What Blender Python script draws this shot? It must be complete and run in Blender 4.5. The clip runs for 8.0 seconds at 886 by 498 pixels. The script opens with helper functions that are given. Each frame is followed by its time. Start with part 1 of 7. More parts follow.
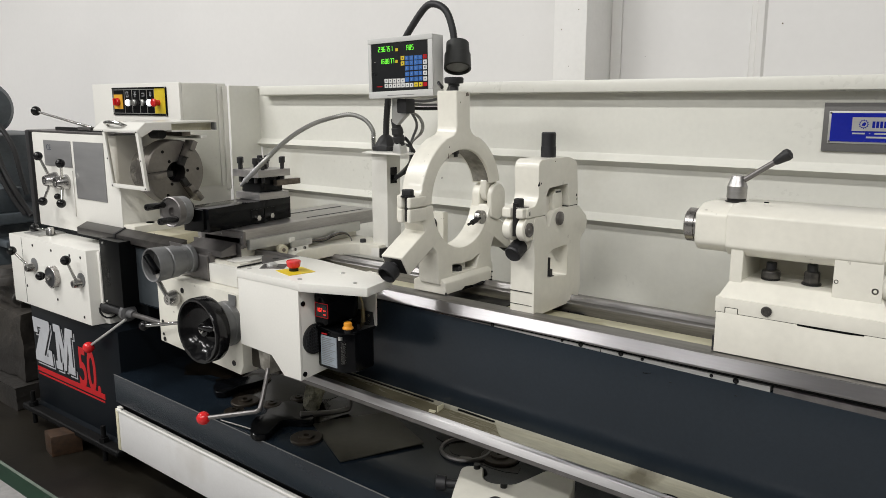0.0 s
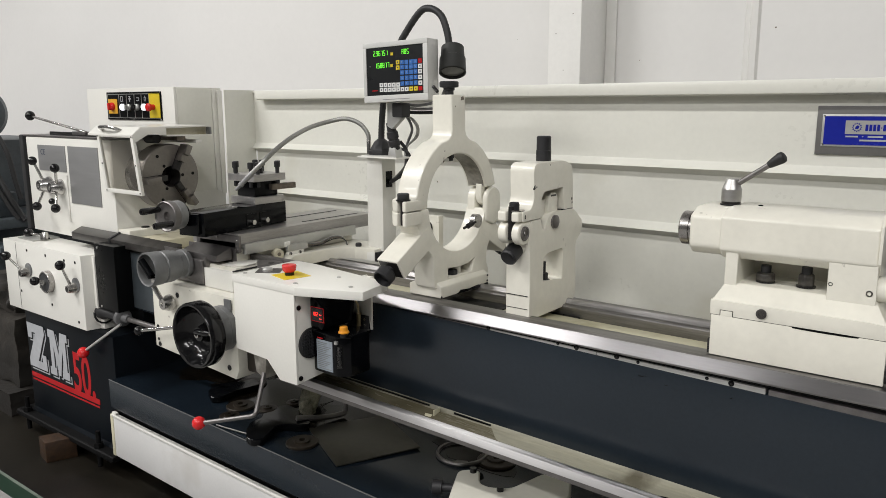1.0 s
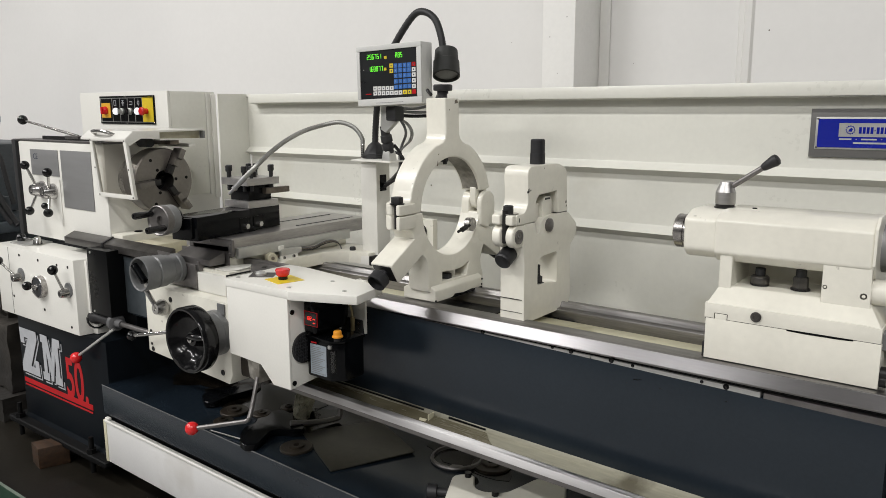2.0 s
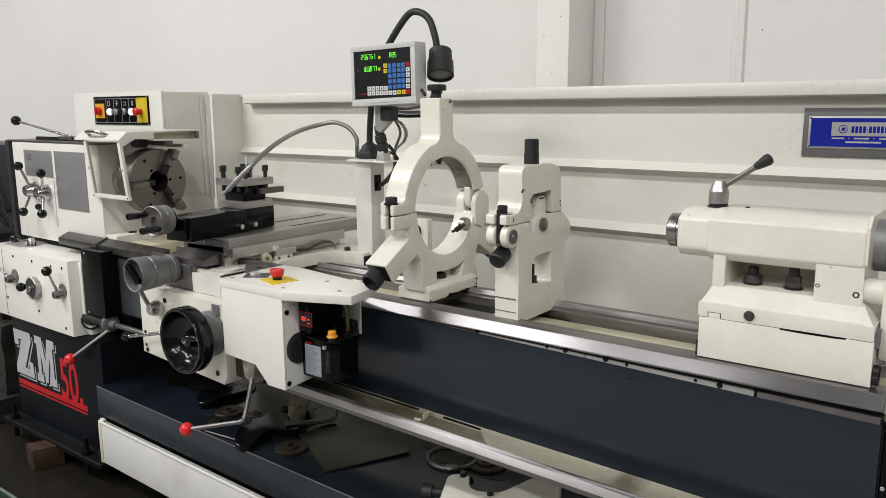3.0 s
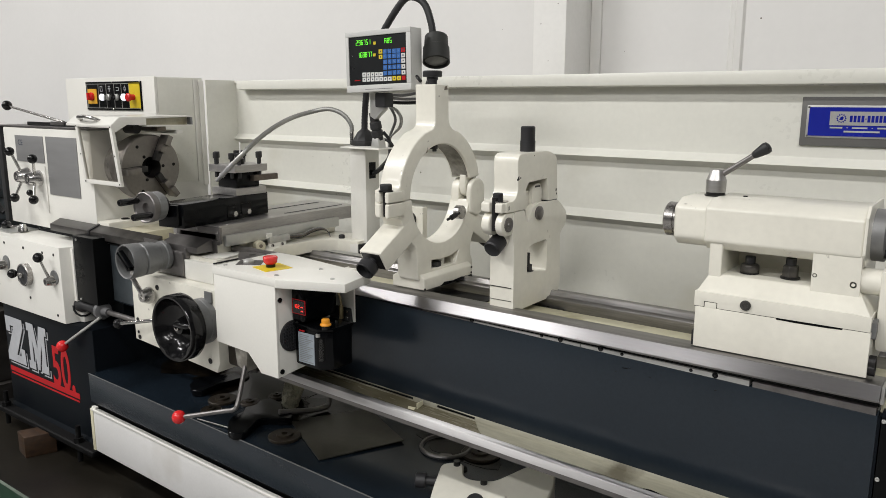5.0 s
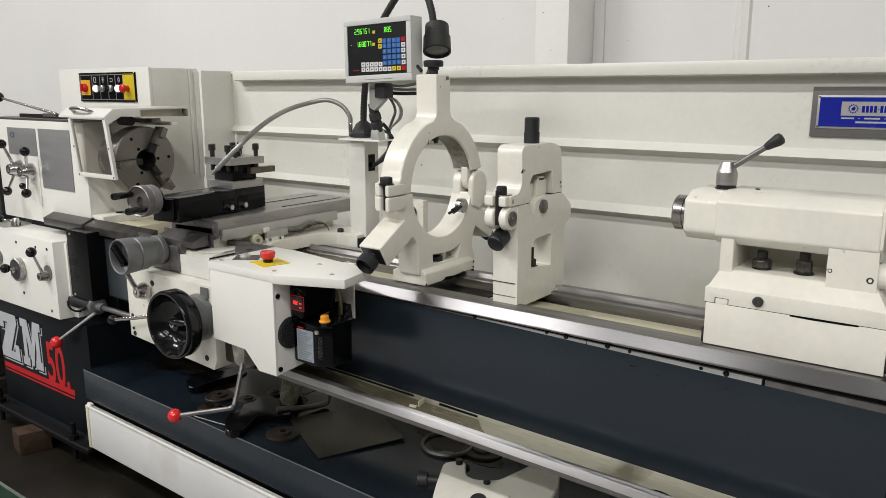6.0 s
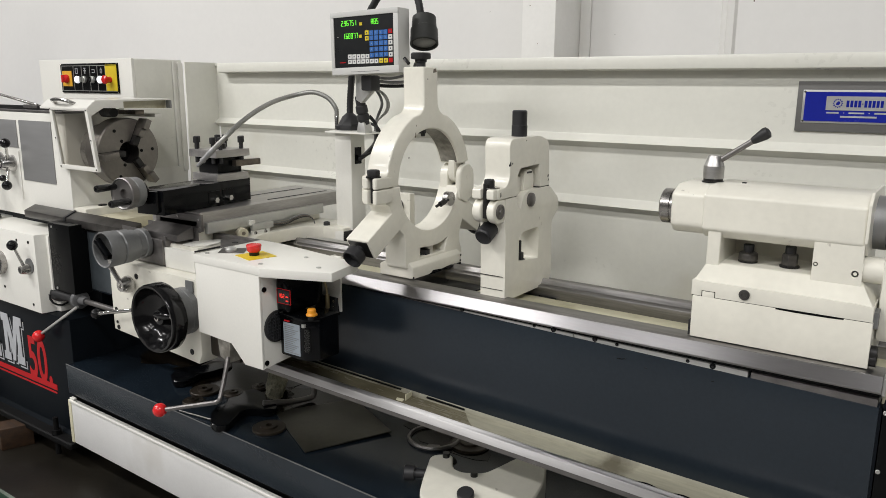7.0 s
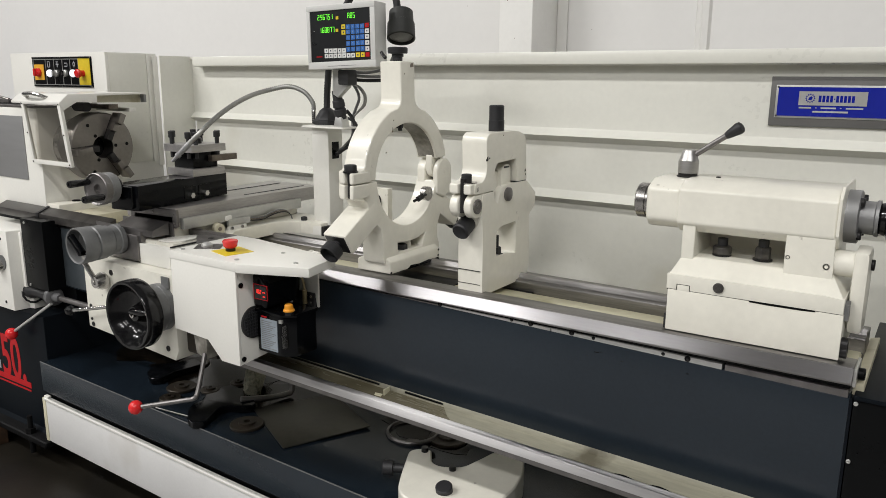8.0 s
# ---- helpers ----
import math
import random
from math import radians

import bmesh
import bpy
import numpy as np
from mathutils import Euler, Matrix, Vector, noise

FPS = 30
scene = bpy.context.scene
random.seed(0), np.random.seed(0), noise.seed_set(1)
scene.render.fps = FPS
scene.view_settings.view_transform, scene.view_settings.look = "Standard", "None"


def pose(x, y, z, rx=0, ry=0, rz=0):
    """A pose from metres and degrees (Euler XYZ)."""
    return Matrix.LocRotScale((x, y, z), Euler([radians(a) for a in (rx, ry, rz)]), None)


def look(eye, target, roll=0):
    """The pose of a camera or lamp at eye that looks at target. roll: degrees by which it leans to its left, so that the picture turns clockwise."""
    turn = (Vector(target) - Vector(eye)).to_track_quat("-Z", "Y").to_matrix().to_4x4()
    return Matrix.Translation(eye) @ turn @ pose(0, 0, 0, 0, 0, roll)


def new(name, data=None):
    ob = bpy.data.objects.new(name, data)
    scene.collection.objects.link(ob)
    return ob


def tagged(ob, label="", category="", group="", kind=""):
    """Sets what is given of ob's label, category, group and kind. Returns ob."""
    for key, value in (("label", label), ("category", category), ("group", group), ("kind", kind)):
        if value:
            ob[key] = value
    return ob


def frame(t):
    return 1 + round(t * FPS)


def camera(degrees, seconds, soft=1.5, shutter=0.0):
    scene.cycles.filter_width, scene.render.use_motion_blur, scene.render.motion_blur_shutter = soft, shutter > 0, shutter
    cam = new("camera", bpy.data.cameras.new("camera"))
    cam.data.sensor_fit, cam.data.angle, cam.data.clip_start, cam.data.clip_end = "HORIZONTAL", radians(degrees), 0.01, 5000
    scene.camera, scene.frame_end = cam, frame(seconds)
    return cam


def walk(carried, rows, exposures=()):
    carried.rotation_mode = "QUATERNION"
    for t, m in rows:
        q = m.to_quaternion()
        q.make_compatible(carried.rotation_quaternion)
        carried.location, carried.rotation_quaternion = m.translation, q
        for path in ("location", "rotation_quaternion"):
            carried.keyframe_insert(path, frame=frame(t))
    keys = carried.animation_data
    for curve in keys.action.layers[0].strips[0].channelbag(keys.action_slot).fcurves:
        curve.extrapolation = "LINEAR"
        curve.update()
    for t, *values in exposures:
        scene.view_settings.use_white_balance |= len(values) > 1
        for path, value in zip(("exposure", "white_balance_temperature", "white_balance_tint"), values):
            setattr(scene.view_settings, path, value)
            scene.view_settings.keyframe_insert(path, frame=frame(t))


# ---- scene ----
cam = camera(60.3, 8.0, soft=0.55)
PATH = [
    (0, (0.518, -1.625, 1.492), (-0.691, -0.077, 1.114), -0.0),
    (0.5, (0.517, -1.624, 1.493), (-0.687, -0.072, 1.119), -0.1),
    (1, (0.518, -1.627, 1.492), (-0.682, -0.07, 1.124), -0.1),
    (1.5, (0.517, -1.622, 1.491), (-0.679, -0.061, 1.129), -0.1),
    (3, (0.521, -1.618, 1.491), (-0.662, -0.046, 1.132), -0.3),
    (3.5, (0.524, -1.618, 1.489), (-0.655, -0.043, 1.125), -0.2),
    (4, (0.523, -1.616, 1.488), (-0.651, -0.039, 1.118), -0.1),
    (4.5, (0.523, -1.615, 1.486), (-0.649, -0.039, 1.108), 0.1),
    (6, (0.474, -1.571, 1.481), (-0.689, 0.005, 1.074), -0.0),
    (6.5, (0.469, -1.564, 1.48), (-0.679, 0.019, 1.062), 0.1),
    (7, (0.465, -1.573, 1.479), (-0.662, 0.024, 1.056), 0.3),
    (7.5, (0.463, -1.572, 1.478), (-0.642, 0.039, 1.051), 0.4),
    (8, (0.47, -1.57, 1.48), (-0.612, 0.055, 1.043), 0.4),
]
walk(cam, [(t, look(eye, target, roll)) for t, eye, target, roll in PATH])

# ---- world and lamps ----
world = bpy.data.worlds.new("world")
scene.world = world
world.use_nodes = True
world.node_tree.nodes["Background"].inputs["Color"].default_value = (0.9, 0.95, 1.0, 1)
world.node_tree.nodes["Background"].inputs["Strength"].default_value = 0.05
scene.view_settings.exposure = -0.21


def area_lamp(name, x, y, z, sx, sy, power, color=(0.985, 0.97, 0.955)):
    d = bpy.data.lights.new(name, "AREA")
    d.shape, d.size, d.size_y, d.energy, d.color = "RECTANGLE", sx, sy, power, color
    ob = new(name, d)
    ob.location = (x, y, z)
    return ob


# pairs of tubes, end to end, in three rows; unseen, set to suit highlights
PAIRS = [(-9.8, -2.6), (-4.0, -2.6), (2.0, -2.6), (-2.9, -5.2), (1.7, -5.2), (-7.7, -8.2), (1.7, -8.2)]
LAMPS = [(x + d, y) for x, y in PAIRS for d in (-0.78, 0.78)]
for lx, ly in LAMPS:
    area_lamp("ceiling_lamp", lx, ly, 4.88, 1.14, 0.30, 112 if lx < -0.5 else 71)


# ---- materials ----
def mat(name, base, rough=0.5, metal=0.0, var=0.06, scale=6.0, fine=90.0, bump=0.02, stretch=(1, 1, 1),
        coat=0.0, spec=0.5, brushed=0.0, spots=None, spot_scale=4.0, spot_cut=0.62, emit=0.0, rvar=0.12, chips=None, chip_scale=30.0, chip_cut=0.74):
    """Two scales of noise vary colour and roughness; fine noise gives relief; spots is a second colour for stains, chips a third for small flecks."""
    m = bpy.data.materials.new(name)
    m.use_nodes = True
    nt = m.node_tree
    n, link = nt.nodes, nt.links
    b = n["Principled BSDF"]
    tc = n.new("ShaderNodeTexCoord")
    mp = n.new("ShaderNodeMapping")
    mp.inputs["Scale"].default_value = stretch
    link.new(tc.outputs["Object"], mp.inputs["Vector"])
    big, small = n.new("ShaderNodeTexNoise"), n.new("ShaderNodeTexNoise")
    for t, s, d in ((big, scale, 5.0), (small, fine, 4.0)):
        t.inputs["Scale"].default_value, t.inputs["Detail"].default_value = s, d
        link.new(mp.outputs["Vector"], t.inputs["Vector"])
    mix = n.new("ShaderNodeMath")
    mix.operation = "MULTIPLY_ADD"
    link.new(big.outputs["Fac"], mix.inputs[0])
    mix.inputs[1].default_value = 0.7
    half = n.new("ShaderNodeMath")
    half.operation = "MULTIPLY"
    link.new(small.outputs["Fac"], half.inputs[0])
    half.inputs[1].default_value = 0.3
    link.new(half.outputs[0], mix.inputs[2])
    ramp = n.new("ShaderNodeValToRGB")
    lo = [max(0.0, c * (1 - 2.2 * var)) for c in base]
    hi = [min(1.0, c * (1 + 1.6 * var)) for c in base]
    ramp.color_ramp.elements[0].position, ramp.color_ramp.elements[1].position = 0.3, 0.7
    ramp.color_ramp.elements[0].color = (*lo, 1)
    ramp.color_ramp.elements[1].color = (*hi, 1)
    link.new(mix.outputs[0], ramp.inputs["Fac"])
    col = ramp.outputs["Color"]
    for spots, spot_scale, spot_cut in ((spots, spot_scale, spot_cut), (chips, chip_scale, chip_cut)):
        if not spots:
            continue
        sn = n.new("ShaderNodeTexNoise")
        sn.inputs["Scale"].default_value, sn.inputs["Detail"].default_value = spot_scale, 8.0
        link.new(tc.outputs["Object"], sn.inputs["Vector"])
        sr = n.new("ShaderNodeValToRGB")
        sr.color_ramp.elements[0].position, sr.color_ramp.elements[1].position = spot_cut, spot_cut + 0.1
        link.new(sn.outputs["Fac"], sr.inputs["Fac"])
        mc = n.new("ShaderNodeMix")
        mc.data_type = "RGBA"
        link.new(sr.outputs["Color"], mc.inputs[0])
        link.new(col, mc.inputs[6])
        mc.inputs[7].default_value = (*spots, 1)
        col = mc.outputs[2]
    link.new(col, b.inputs["Base Color"])
    rm = n.new("ShaderNodeMapRange")
    rm.inputs["To Min"].default_value = max(0.02, rough - rvar)
    rm.inputs["To Max"].default_value = min(1.0, rough + rvar)
    link.new(mix.outputs[0], rm.inputs["Value"])
    link.new(rm.outputs[0], b.inputs["Roughness"])
    b.inputs["Metallic"].default_value = metal
    b.inputs["Specular IOR Level"].default_value = spec
    b.inputs["Coat Weight"].default_value = coat
    b.inputs["Coat Roughness"].default_value = 0.12
    if brushed:
        # ground lengthwise along x, so that highlights spread across the grind
        tg = n.new("ShaderNodeTangent")
        tg.direction_type, tg.axis = "RADIAL", "X"
        link.new(tg.outputs[0], b.inputs["Tangent"])
        b.inputs["Anisotropic"].default_value = brushed
    if bump:
        bp = n.new("ShaderNodeBump")
        bp.inputs["Strength"].default_value = 0.6
        bp.inputs["Distance"].default_value = bump * 0.01
        link.new(mix.outputs[0], bp.inputs["Height"])
        link.new(bp.outputs["Normal"], b.inputs["Normal"])
    if emit:
        b.inputs["Emission Color"].default_value = (*base, 1)
        b.inputs["Emission Strength"].default_value = emit
    return m


CREAM = mat("cream_paint", (0.745, 0.735, 0.685), 0.32, var=0.025, scale=3, fine=140, bump=0.035, coat=0.2,
            chips=(0.50, 0.48, 0.42), chip_scale=24, chip_cut=0.73)
DRAWER = mat("drawer_paint", (0.66, 0.655, 0.645), 0.34, var=0.035, scale=2.5, fine=120, bump=0.03, coat=0.2,
             spots=(0.56, 0.545, 0.52), spot_scale=2.6, spot_cut=0.56)
CAST = mat("cast_cream_paint", (0.74, 0.72, 0.635), 0.33, var=0.04, scale=8, fine=60, bump=0.13, coat=0.35, chips=(0.16, 0.13, 0.10), chip_scale=38, chip_cut=0.705,
           spots=(0.55, 0.52, 0.43), spot_scale=9, spot_cut=0.72)
SHEET = mat("splash_guard_paint", (0.735, 0.73, 0.665), 0.30, var=0.03, scale=1.5, fine=60, bump=0.06,
            spots=(0.66, 0.645, 0.565), spot_scale=2.2, spot_cut=0.56, chips=(0.45, 0.42, 0.34), chip_scale=16, chip_cut=0.735)
# oily paint; on the hood channel its beige holds the shade instead
BEIGE = mat("oiled_and_shade_beige_paint", (0.46, 0.43, 0.32), 0.4, var=0.08, scale=5, fine=80, bump=0.05,
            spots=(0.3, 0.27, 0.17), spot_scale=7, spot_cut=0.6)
# the bed's slate paint, darkened to hold the headstock's shade on the pedestal
NAVYDIM = mat("dimmed_navy_paint", (0.0042, 0.0058, 0.0080), 0.36, spec=0.09, var=0.12, scale=2.5, fine=120, bump=0.02)
NAVYTRAY = mat("navy_tray_paint", (0.0078, 0.0122, 0.0178), 0.22, spec=0.42, var=0.16, scale=3, fine=70, bump=0.05,
               spots=(0.0045, 0.0064, 0.0088), spot_scale=2.2, spot_cut=0.55)
OILSHADE = mat("oil_and_shade", (0.0055, 0.0042, 0.0030), 0.16, spec=0.3, var=0.4, scale=9, fine=50, bump=0.05)
# black iron whose colour carries the shade round the pedestal's foot
FOOTSHADE = mat("shade_black_iron", (0.0030, 0.0030, 0.0032), 0.6, spec=0.15, var=0.3, scale=9, fine=60, bump=0.15)
BLACKSHEET = mat("black_sheet_paint", (0.003, 0.0033, 0.0036), 0.3, spec=0.12, var=0.1, bump=0.03)
WAY = mat("ground_steel", (0.30, 0.29, 0.285), 0.40, 1.0, var=0.18, scale=9, fine=60, bump=0.02, stretch=(0.25, 6, 6),
          spots=(0.22, 0.21, 0.20), spot_scale=5, spot_cut=0.62)
RAIL = mat("bright_steel", (0.62, 0.61, 0.61), 0.44, 1.0, var=0.06, scale=12, fine=160, bump=0.006, stretch=(0.2, 3, 3), rvar=0.05, brushed=0.95)
LINER = mat("blotchy_grey_casting", (0.30, 0.285, 0.25), 0.5, 0.2, var=0.25, scale=16, fine=90, bump=0.1, spots=(0.13, 0.12, 0.10), spot_scale=14, spot_cut=0.58)
STEEL = mat("turned_steel", (0.40, 0.385, 0.37), 0.27, 1.0, var=0.12, scale=20, fine=120, bump=0.03)
CHUCKM = mat("chuck_steel", (0.22, 0.205, 0.19), 0.42, 1.0, var=0.10, scale=14, fine=90, bump=0.02)
TURNED = mat("fine_turned_steel", (0.50, 0.49, 0.48), 0.40, 1.0, var=0.08, scale=10, fine=160, bump=0.02, stretch=(1, 1, 8))
SATIN = mat("satin_steel", (0.52, 0.51, 0.50), 0.24, 1.0, var=0.08, scale=10, fine=150, bump=0.02, stretch=(1, 1, 6))
CHROME = mat("chrome", (0.52, 0.51, 0.49), 0.22, 1.0, var=0.05, bump=0.0, rvar=0.05)
DARKIRON = mat("dark_iron", (0.020, 0.019, 0.019), 0.38, 0.4, var=0.25, scale=12, fine=90, bump=0.06)
BLACKIRON = mat("glossy_black_iron", (0.0026, 0.0029, 0.0036), 0.13, spec=0.16, var=0.3, scale=10, fine=70, bump=0.06)
OILIRON = mat("oily_grey_iron", (0.085, 0.08, 0.075), 0.34, 0.7, var=0.2, scale=7, fine=70, bump=0.03, stretch=(3, 0.6, 3))
BEDBLUE = mat("dark_slate_paint", (0.0148, 0.0210, 0.0284), 0.22, spec=0.40, rvar=0.06, var=0.10, scale=1.6, fine=120, bump=0.05)
GUTTER = mat("oily_gutter_paint", (0.27, 0.26, 0.20), 0.38, var=0.14, scale=4, fine=60, bump=0.05, stretch=(0.4, 3, 3),
             spots=(0.11, 0.10, 0.07), spot_scale=6, spot_cut=0.56)
OLIVEDARK = mat("dark_olive_stretch", (0.135, 0.122, 0.080), 0.28, var=0.16, scale=5, fine=60, bump=0.03, stretch=(0.4, 3, 3), spots=(0.09, 0.08, 0.05), spot_scale=6, spot_cut=0.56)
WEBP = mat("oiled_bed_paint", (0.58, 0.55, 0.40), 0.4, var=0.07, scale=4, fine=70, bump=0.05,
           spots=(0.36, 0.33, 0.20), spot_scale=5, spot_cut=0.60)
SIGNBACK = mat("matt_grey_plate", (0.15, 0.147, 0.142), 0.5, 0.3, var=0.05, scale=5, fine=120, bump=0.01)
SLIDE = mat("planed_slide_iron", (0.43, 0.415, 0.405), 0.36, 0.85, var=0.12, scale=8, fine=90, bump=0.03, stretch=(4, 0.5, 4))
WAYFACE = mat("ground_steel_face", (0.41, 0.40, 0.408), 0.38, 1.0, var=0.06, scale=2.5, fine=50, bump=0.004, stretch=(0.5, 4, 4), rvar=0.04, brushed=1.0)
DARKGREY = mat("dark_grey_paint", (0.032, 0.033, 0.036), 0.45, spec=0.3, var=0.12, scale=3, fine=80, bump=0.05)
BROWNIRON = mat("oily_brown_iron", (0.030, 0.023, 0.016), 0.4, 0.4, var=0.3, scale=14, fine=90, bump=0.08)
BRASS = mat("dull_brass", (0.42, 0.34, 0.19), 0.35, 0.9, var=0.12, scale=20, fine=120, bump=0.02)
TOOLST = mat("brown_tool_steel", (0.17, 0.145, 0.12), 0.45, 0.7, var=0.25, scale=20, fine=120, bump=0.05)
GRIND = mat("planed_grey_iron", (0.20, 0.19, 0.185), 0.42, 0.85, var=0.10, scale=8, fine=90, bump=0.03, stretch=(4, 0.5, 4))
BLACKP = mat("black_plastic", (0.006, 0.006, 0.0065), 0.15, spec=0.35, var=0.1, bump=0.0, rvar=0.06)
MATTBLK = mat("matt_black", (0.016, 0.016, 0.017), 0.55, var=0.15, bump=0.04)
KNURL = mat("knurled_black", (0.020, 0.020, 0.022), 0.5, 0.2, var=0.2, fine=300, bump=0.12)
GREYP = mat("grey_dial_paint", (0.185, 0.188, 0.188), 0.4, 0.35, var=0.08, fine=120, bump=0.05)
DIALGREY = mat("dull_grey_paint", (0.10, 0.10, 0.102), 0.45, 0.2, var=0.12, fine=120, bump=0.05)
ALU = mat("brushed_plate", (0.30, 0.30, 0.30), 0.5, 0.6, var=0.04, scale=5, fine=120, bump=0.01, stretch=(1, 1, 8))
ALUL = mat("light_aluminium", (0.55, 0.55, 0.53), 0.42, 0.8, var=0.05, bump=0.02)
RED = mat("red_plastic", (0.62, 0.018, 0.020), 0.22, var=0.08, bump=0.0)
REDPAINT = mat("red_lettering", (0.42, 0.010, 0.013), 0.45, spec=0.2, var=0.08, bump=0.02)
WHITEPAINT = mat("white_lettering", (0.40, 0.41, 0.43), 0.5, var=0.06, scale=20, bump=0.02)
YELLOW = mat("yellow_plate", (0.66, 0.50, 0.02), 0.45, var=0.08, bump=0.02)
ORANGE = mat("orange_cap", (0.75, 0.30, 0.02), 0.35, var=0.08, bump=0.02)
AMBER = mat("amber_plate", (0.68, 0.36, 0.03), 0.45, var=0.08, bump=0.02)
BLUE = mat("blue_key", (0.035, 0.14, 0.42), 0.4, var=0.05, bump=0.0)
BLUESIGN = mat("blue_sign_enamel", (0.008, 0.017, 0.29), 0.25, var=0.05, scale=8, bump=0.0)
WHITEKEY = mat("white_key", (0.66, 0.66, 0.64), 0.4, var=0.04, bump=0.0)
LITKEY = mat("lit_white_lens", (0.85, 0.87, 0.90), 0.3, var=0.0, bump=0.0, emit=0.9)
LABEL = mat("grey_paper_label", (0.25, 0.285, 0.32), 0.55, var=0.08, scale=40, bump=0.01)
PRINT = mat("dark_print", (0.05, 0.06, 0.09), 0.5, var=0.05, bump=0.0)
DROCASE = mat("light_grey_case", (0.56, 0.56, 0.54), 0.42, var=0.03, fine=200, bump=0.04)
DROFACE = mat("black_membrane", (0.010, 0.011, 0.012), 0.3, var=0.1, bump=0.0)
GREEN = mat("green_digit", (0.16, 0.85, 0.05), 0.4, var=0.0, bump=0.0, emit=0.8)
REDLED = mat("red_digit", (0.9, 0.04, 0.03), 0.4, var=0.0, bump=0.0, emit=0.9)
HOSE = mat("grey_hose_metal", (0.36, 0.36, 0.34), 0.46, 0.75, var=0.12, fine=200, bump=0.05)
WALLP = mat("wall_paint", (0.80, 0.79, 0.77), 0.6, var=0.015, scale=1.2, fine=40, bump=0.06)
FARWALL = mat("dark_unseen_wall_paint", (0.16, 0.16, 0.16), 0.7, var=0.1, scale=1.0, fine=20, bump=0.05)
TRIMP = mat("wall_trim_paint", (0.79, 0.78, 0.75), 0.5, var=0.02, scale=2, fine=60, bump=0.04)
COLP = mat("column_side_paint", (0.88, 0.87, 0.84), 0.55, var=0.03, scale=3, fine=60, bump=0.05)
CEILP = mat("ceiling_paint", (0.45, 0.45, 0.45), 0.7, var=0.03, bump=0.03)
FLOORM = mat("oily_concrete", (0.0135, 0.0115, 0.0085), 0.40, spec=0.25, var=0.22, scale=2.2, fine=45, bump=0.12,
             spots=(0.006, 0.0052, 0.004), spot_scale=1.8, spot_cut=0.48,
             chips=(0.05, 0.05, 0.045), chip_scale=9, chip_cut=0.76)
FLOORL = mat("bare_concrete", (0.27, 0.265, 0.255), 0.55, var=0.15, scale=3, fine=50, bump=0.1)
GREENF = mat("green_floor_paint", (0.006, 0.026, 0.013), 0.4, var=0.2, scale=5, fine=60, bump=0.05)
LINEF = mat("pale_floor_line", (0.13, 0.16, 0.13), 0.5, var=0.15, scale=20, bump=0.03)
WOOD = mat("oily_wood", (0.034, 0.016, 0.006), 0.55, var=0.3, scale=12, fine=80, bump=0.2, stretch=(1, 4, 6))
OLDIRON = mat("dusty_casting", (0.024, 0.020, 0.0155), 0.65, var=0.32, scale=9, fine=40, bump=1.4,
              spots=(0.013, 0.011, 0.009), spot_scale=4, spot_cut=0.5)
BLUEGREY = mat("blue_grey_machine_paint", (0.055, 0.066, 0.074), 0.45, var=0.2, scale=5, fine=60, bump=0.08)
PLATESHEET = mat("dull_steel_sheet", (0.062, 0.059, 0.047), 0.36, 0.5, var=0.2, scale=6, fine=50, bump=0.03)
RAG = mat("oily_rag", (0.26, 0.25, 0.185), 0.8, var=0.3, scale=30, fine=200, bump=0.4)
RUST = mat("rusty_iron", (0.10, 0.055, 0.03), 0.7, 0.3, var=0.3, scale=15, bump=0.2)


def glass(name, tint, rough=0.05):
    m = bpy.data.materials.new(name)
    m.use_nodes = True
    nt = m.node_tree
    out = nt.nodes["Material Output"]
    nt.nodes.remove(nt.nodes["Principled BSDF"])
    tr, gl, mx = (nt.nodes.new(k) for k in ("ShaderNodeBsdfTransparent", "ShaderNodeBsdfGlossy", "ShaderNodeMixShader"))
    tr.inputs["Color"].default_value = (*tint, 1)
    gl.inputs["Roughness"].default_value = rough
    mx.inputs[0].default_value = 0.06
    nt.links.new(tr.outputs[0], mx.inputs[1])
    nt.links.new(gl.outputs[0], mx.inputs[2])
    nt.links.new(mx.outputs[0], out.inputs["Surface"])
    return m


GLASS = glass("smoky_clear_plastic", (0.88, 0.87, 0.85))
LAMPGREY = mat("dark_grey_lamp_paint", (0.030, 0.031, 0.029), 0.5, spec=0.3, var=0.12, scale=8, fine=120, bump=0.03)
LENS = mat("lamp_lens", (0.22, 0.22, 0.21), 0.15, var=0.1, bump=0.0)

# ---- mesh helpers ----
ORG = {}


def thing(name, at, label, category, group="", kind=""):
    e = new(name)
    e.location = at
    e.empty_display_size = 0.05
    ORG[e.name] = Vector(at)
    return tagged(e, label, category, group, kind)


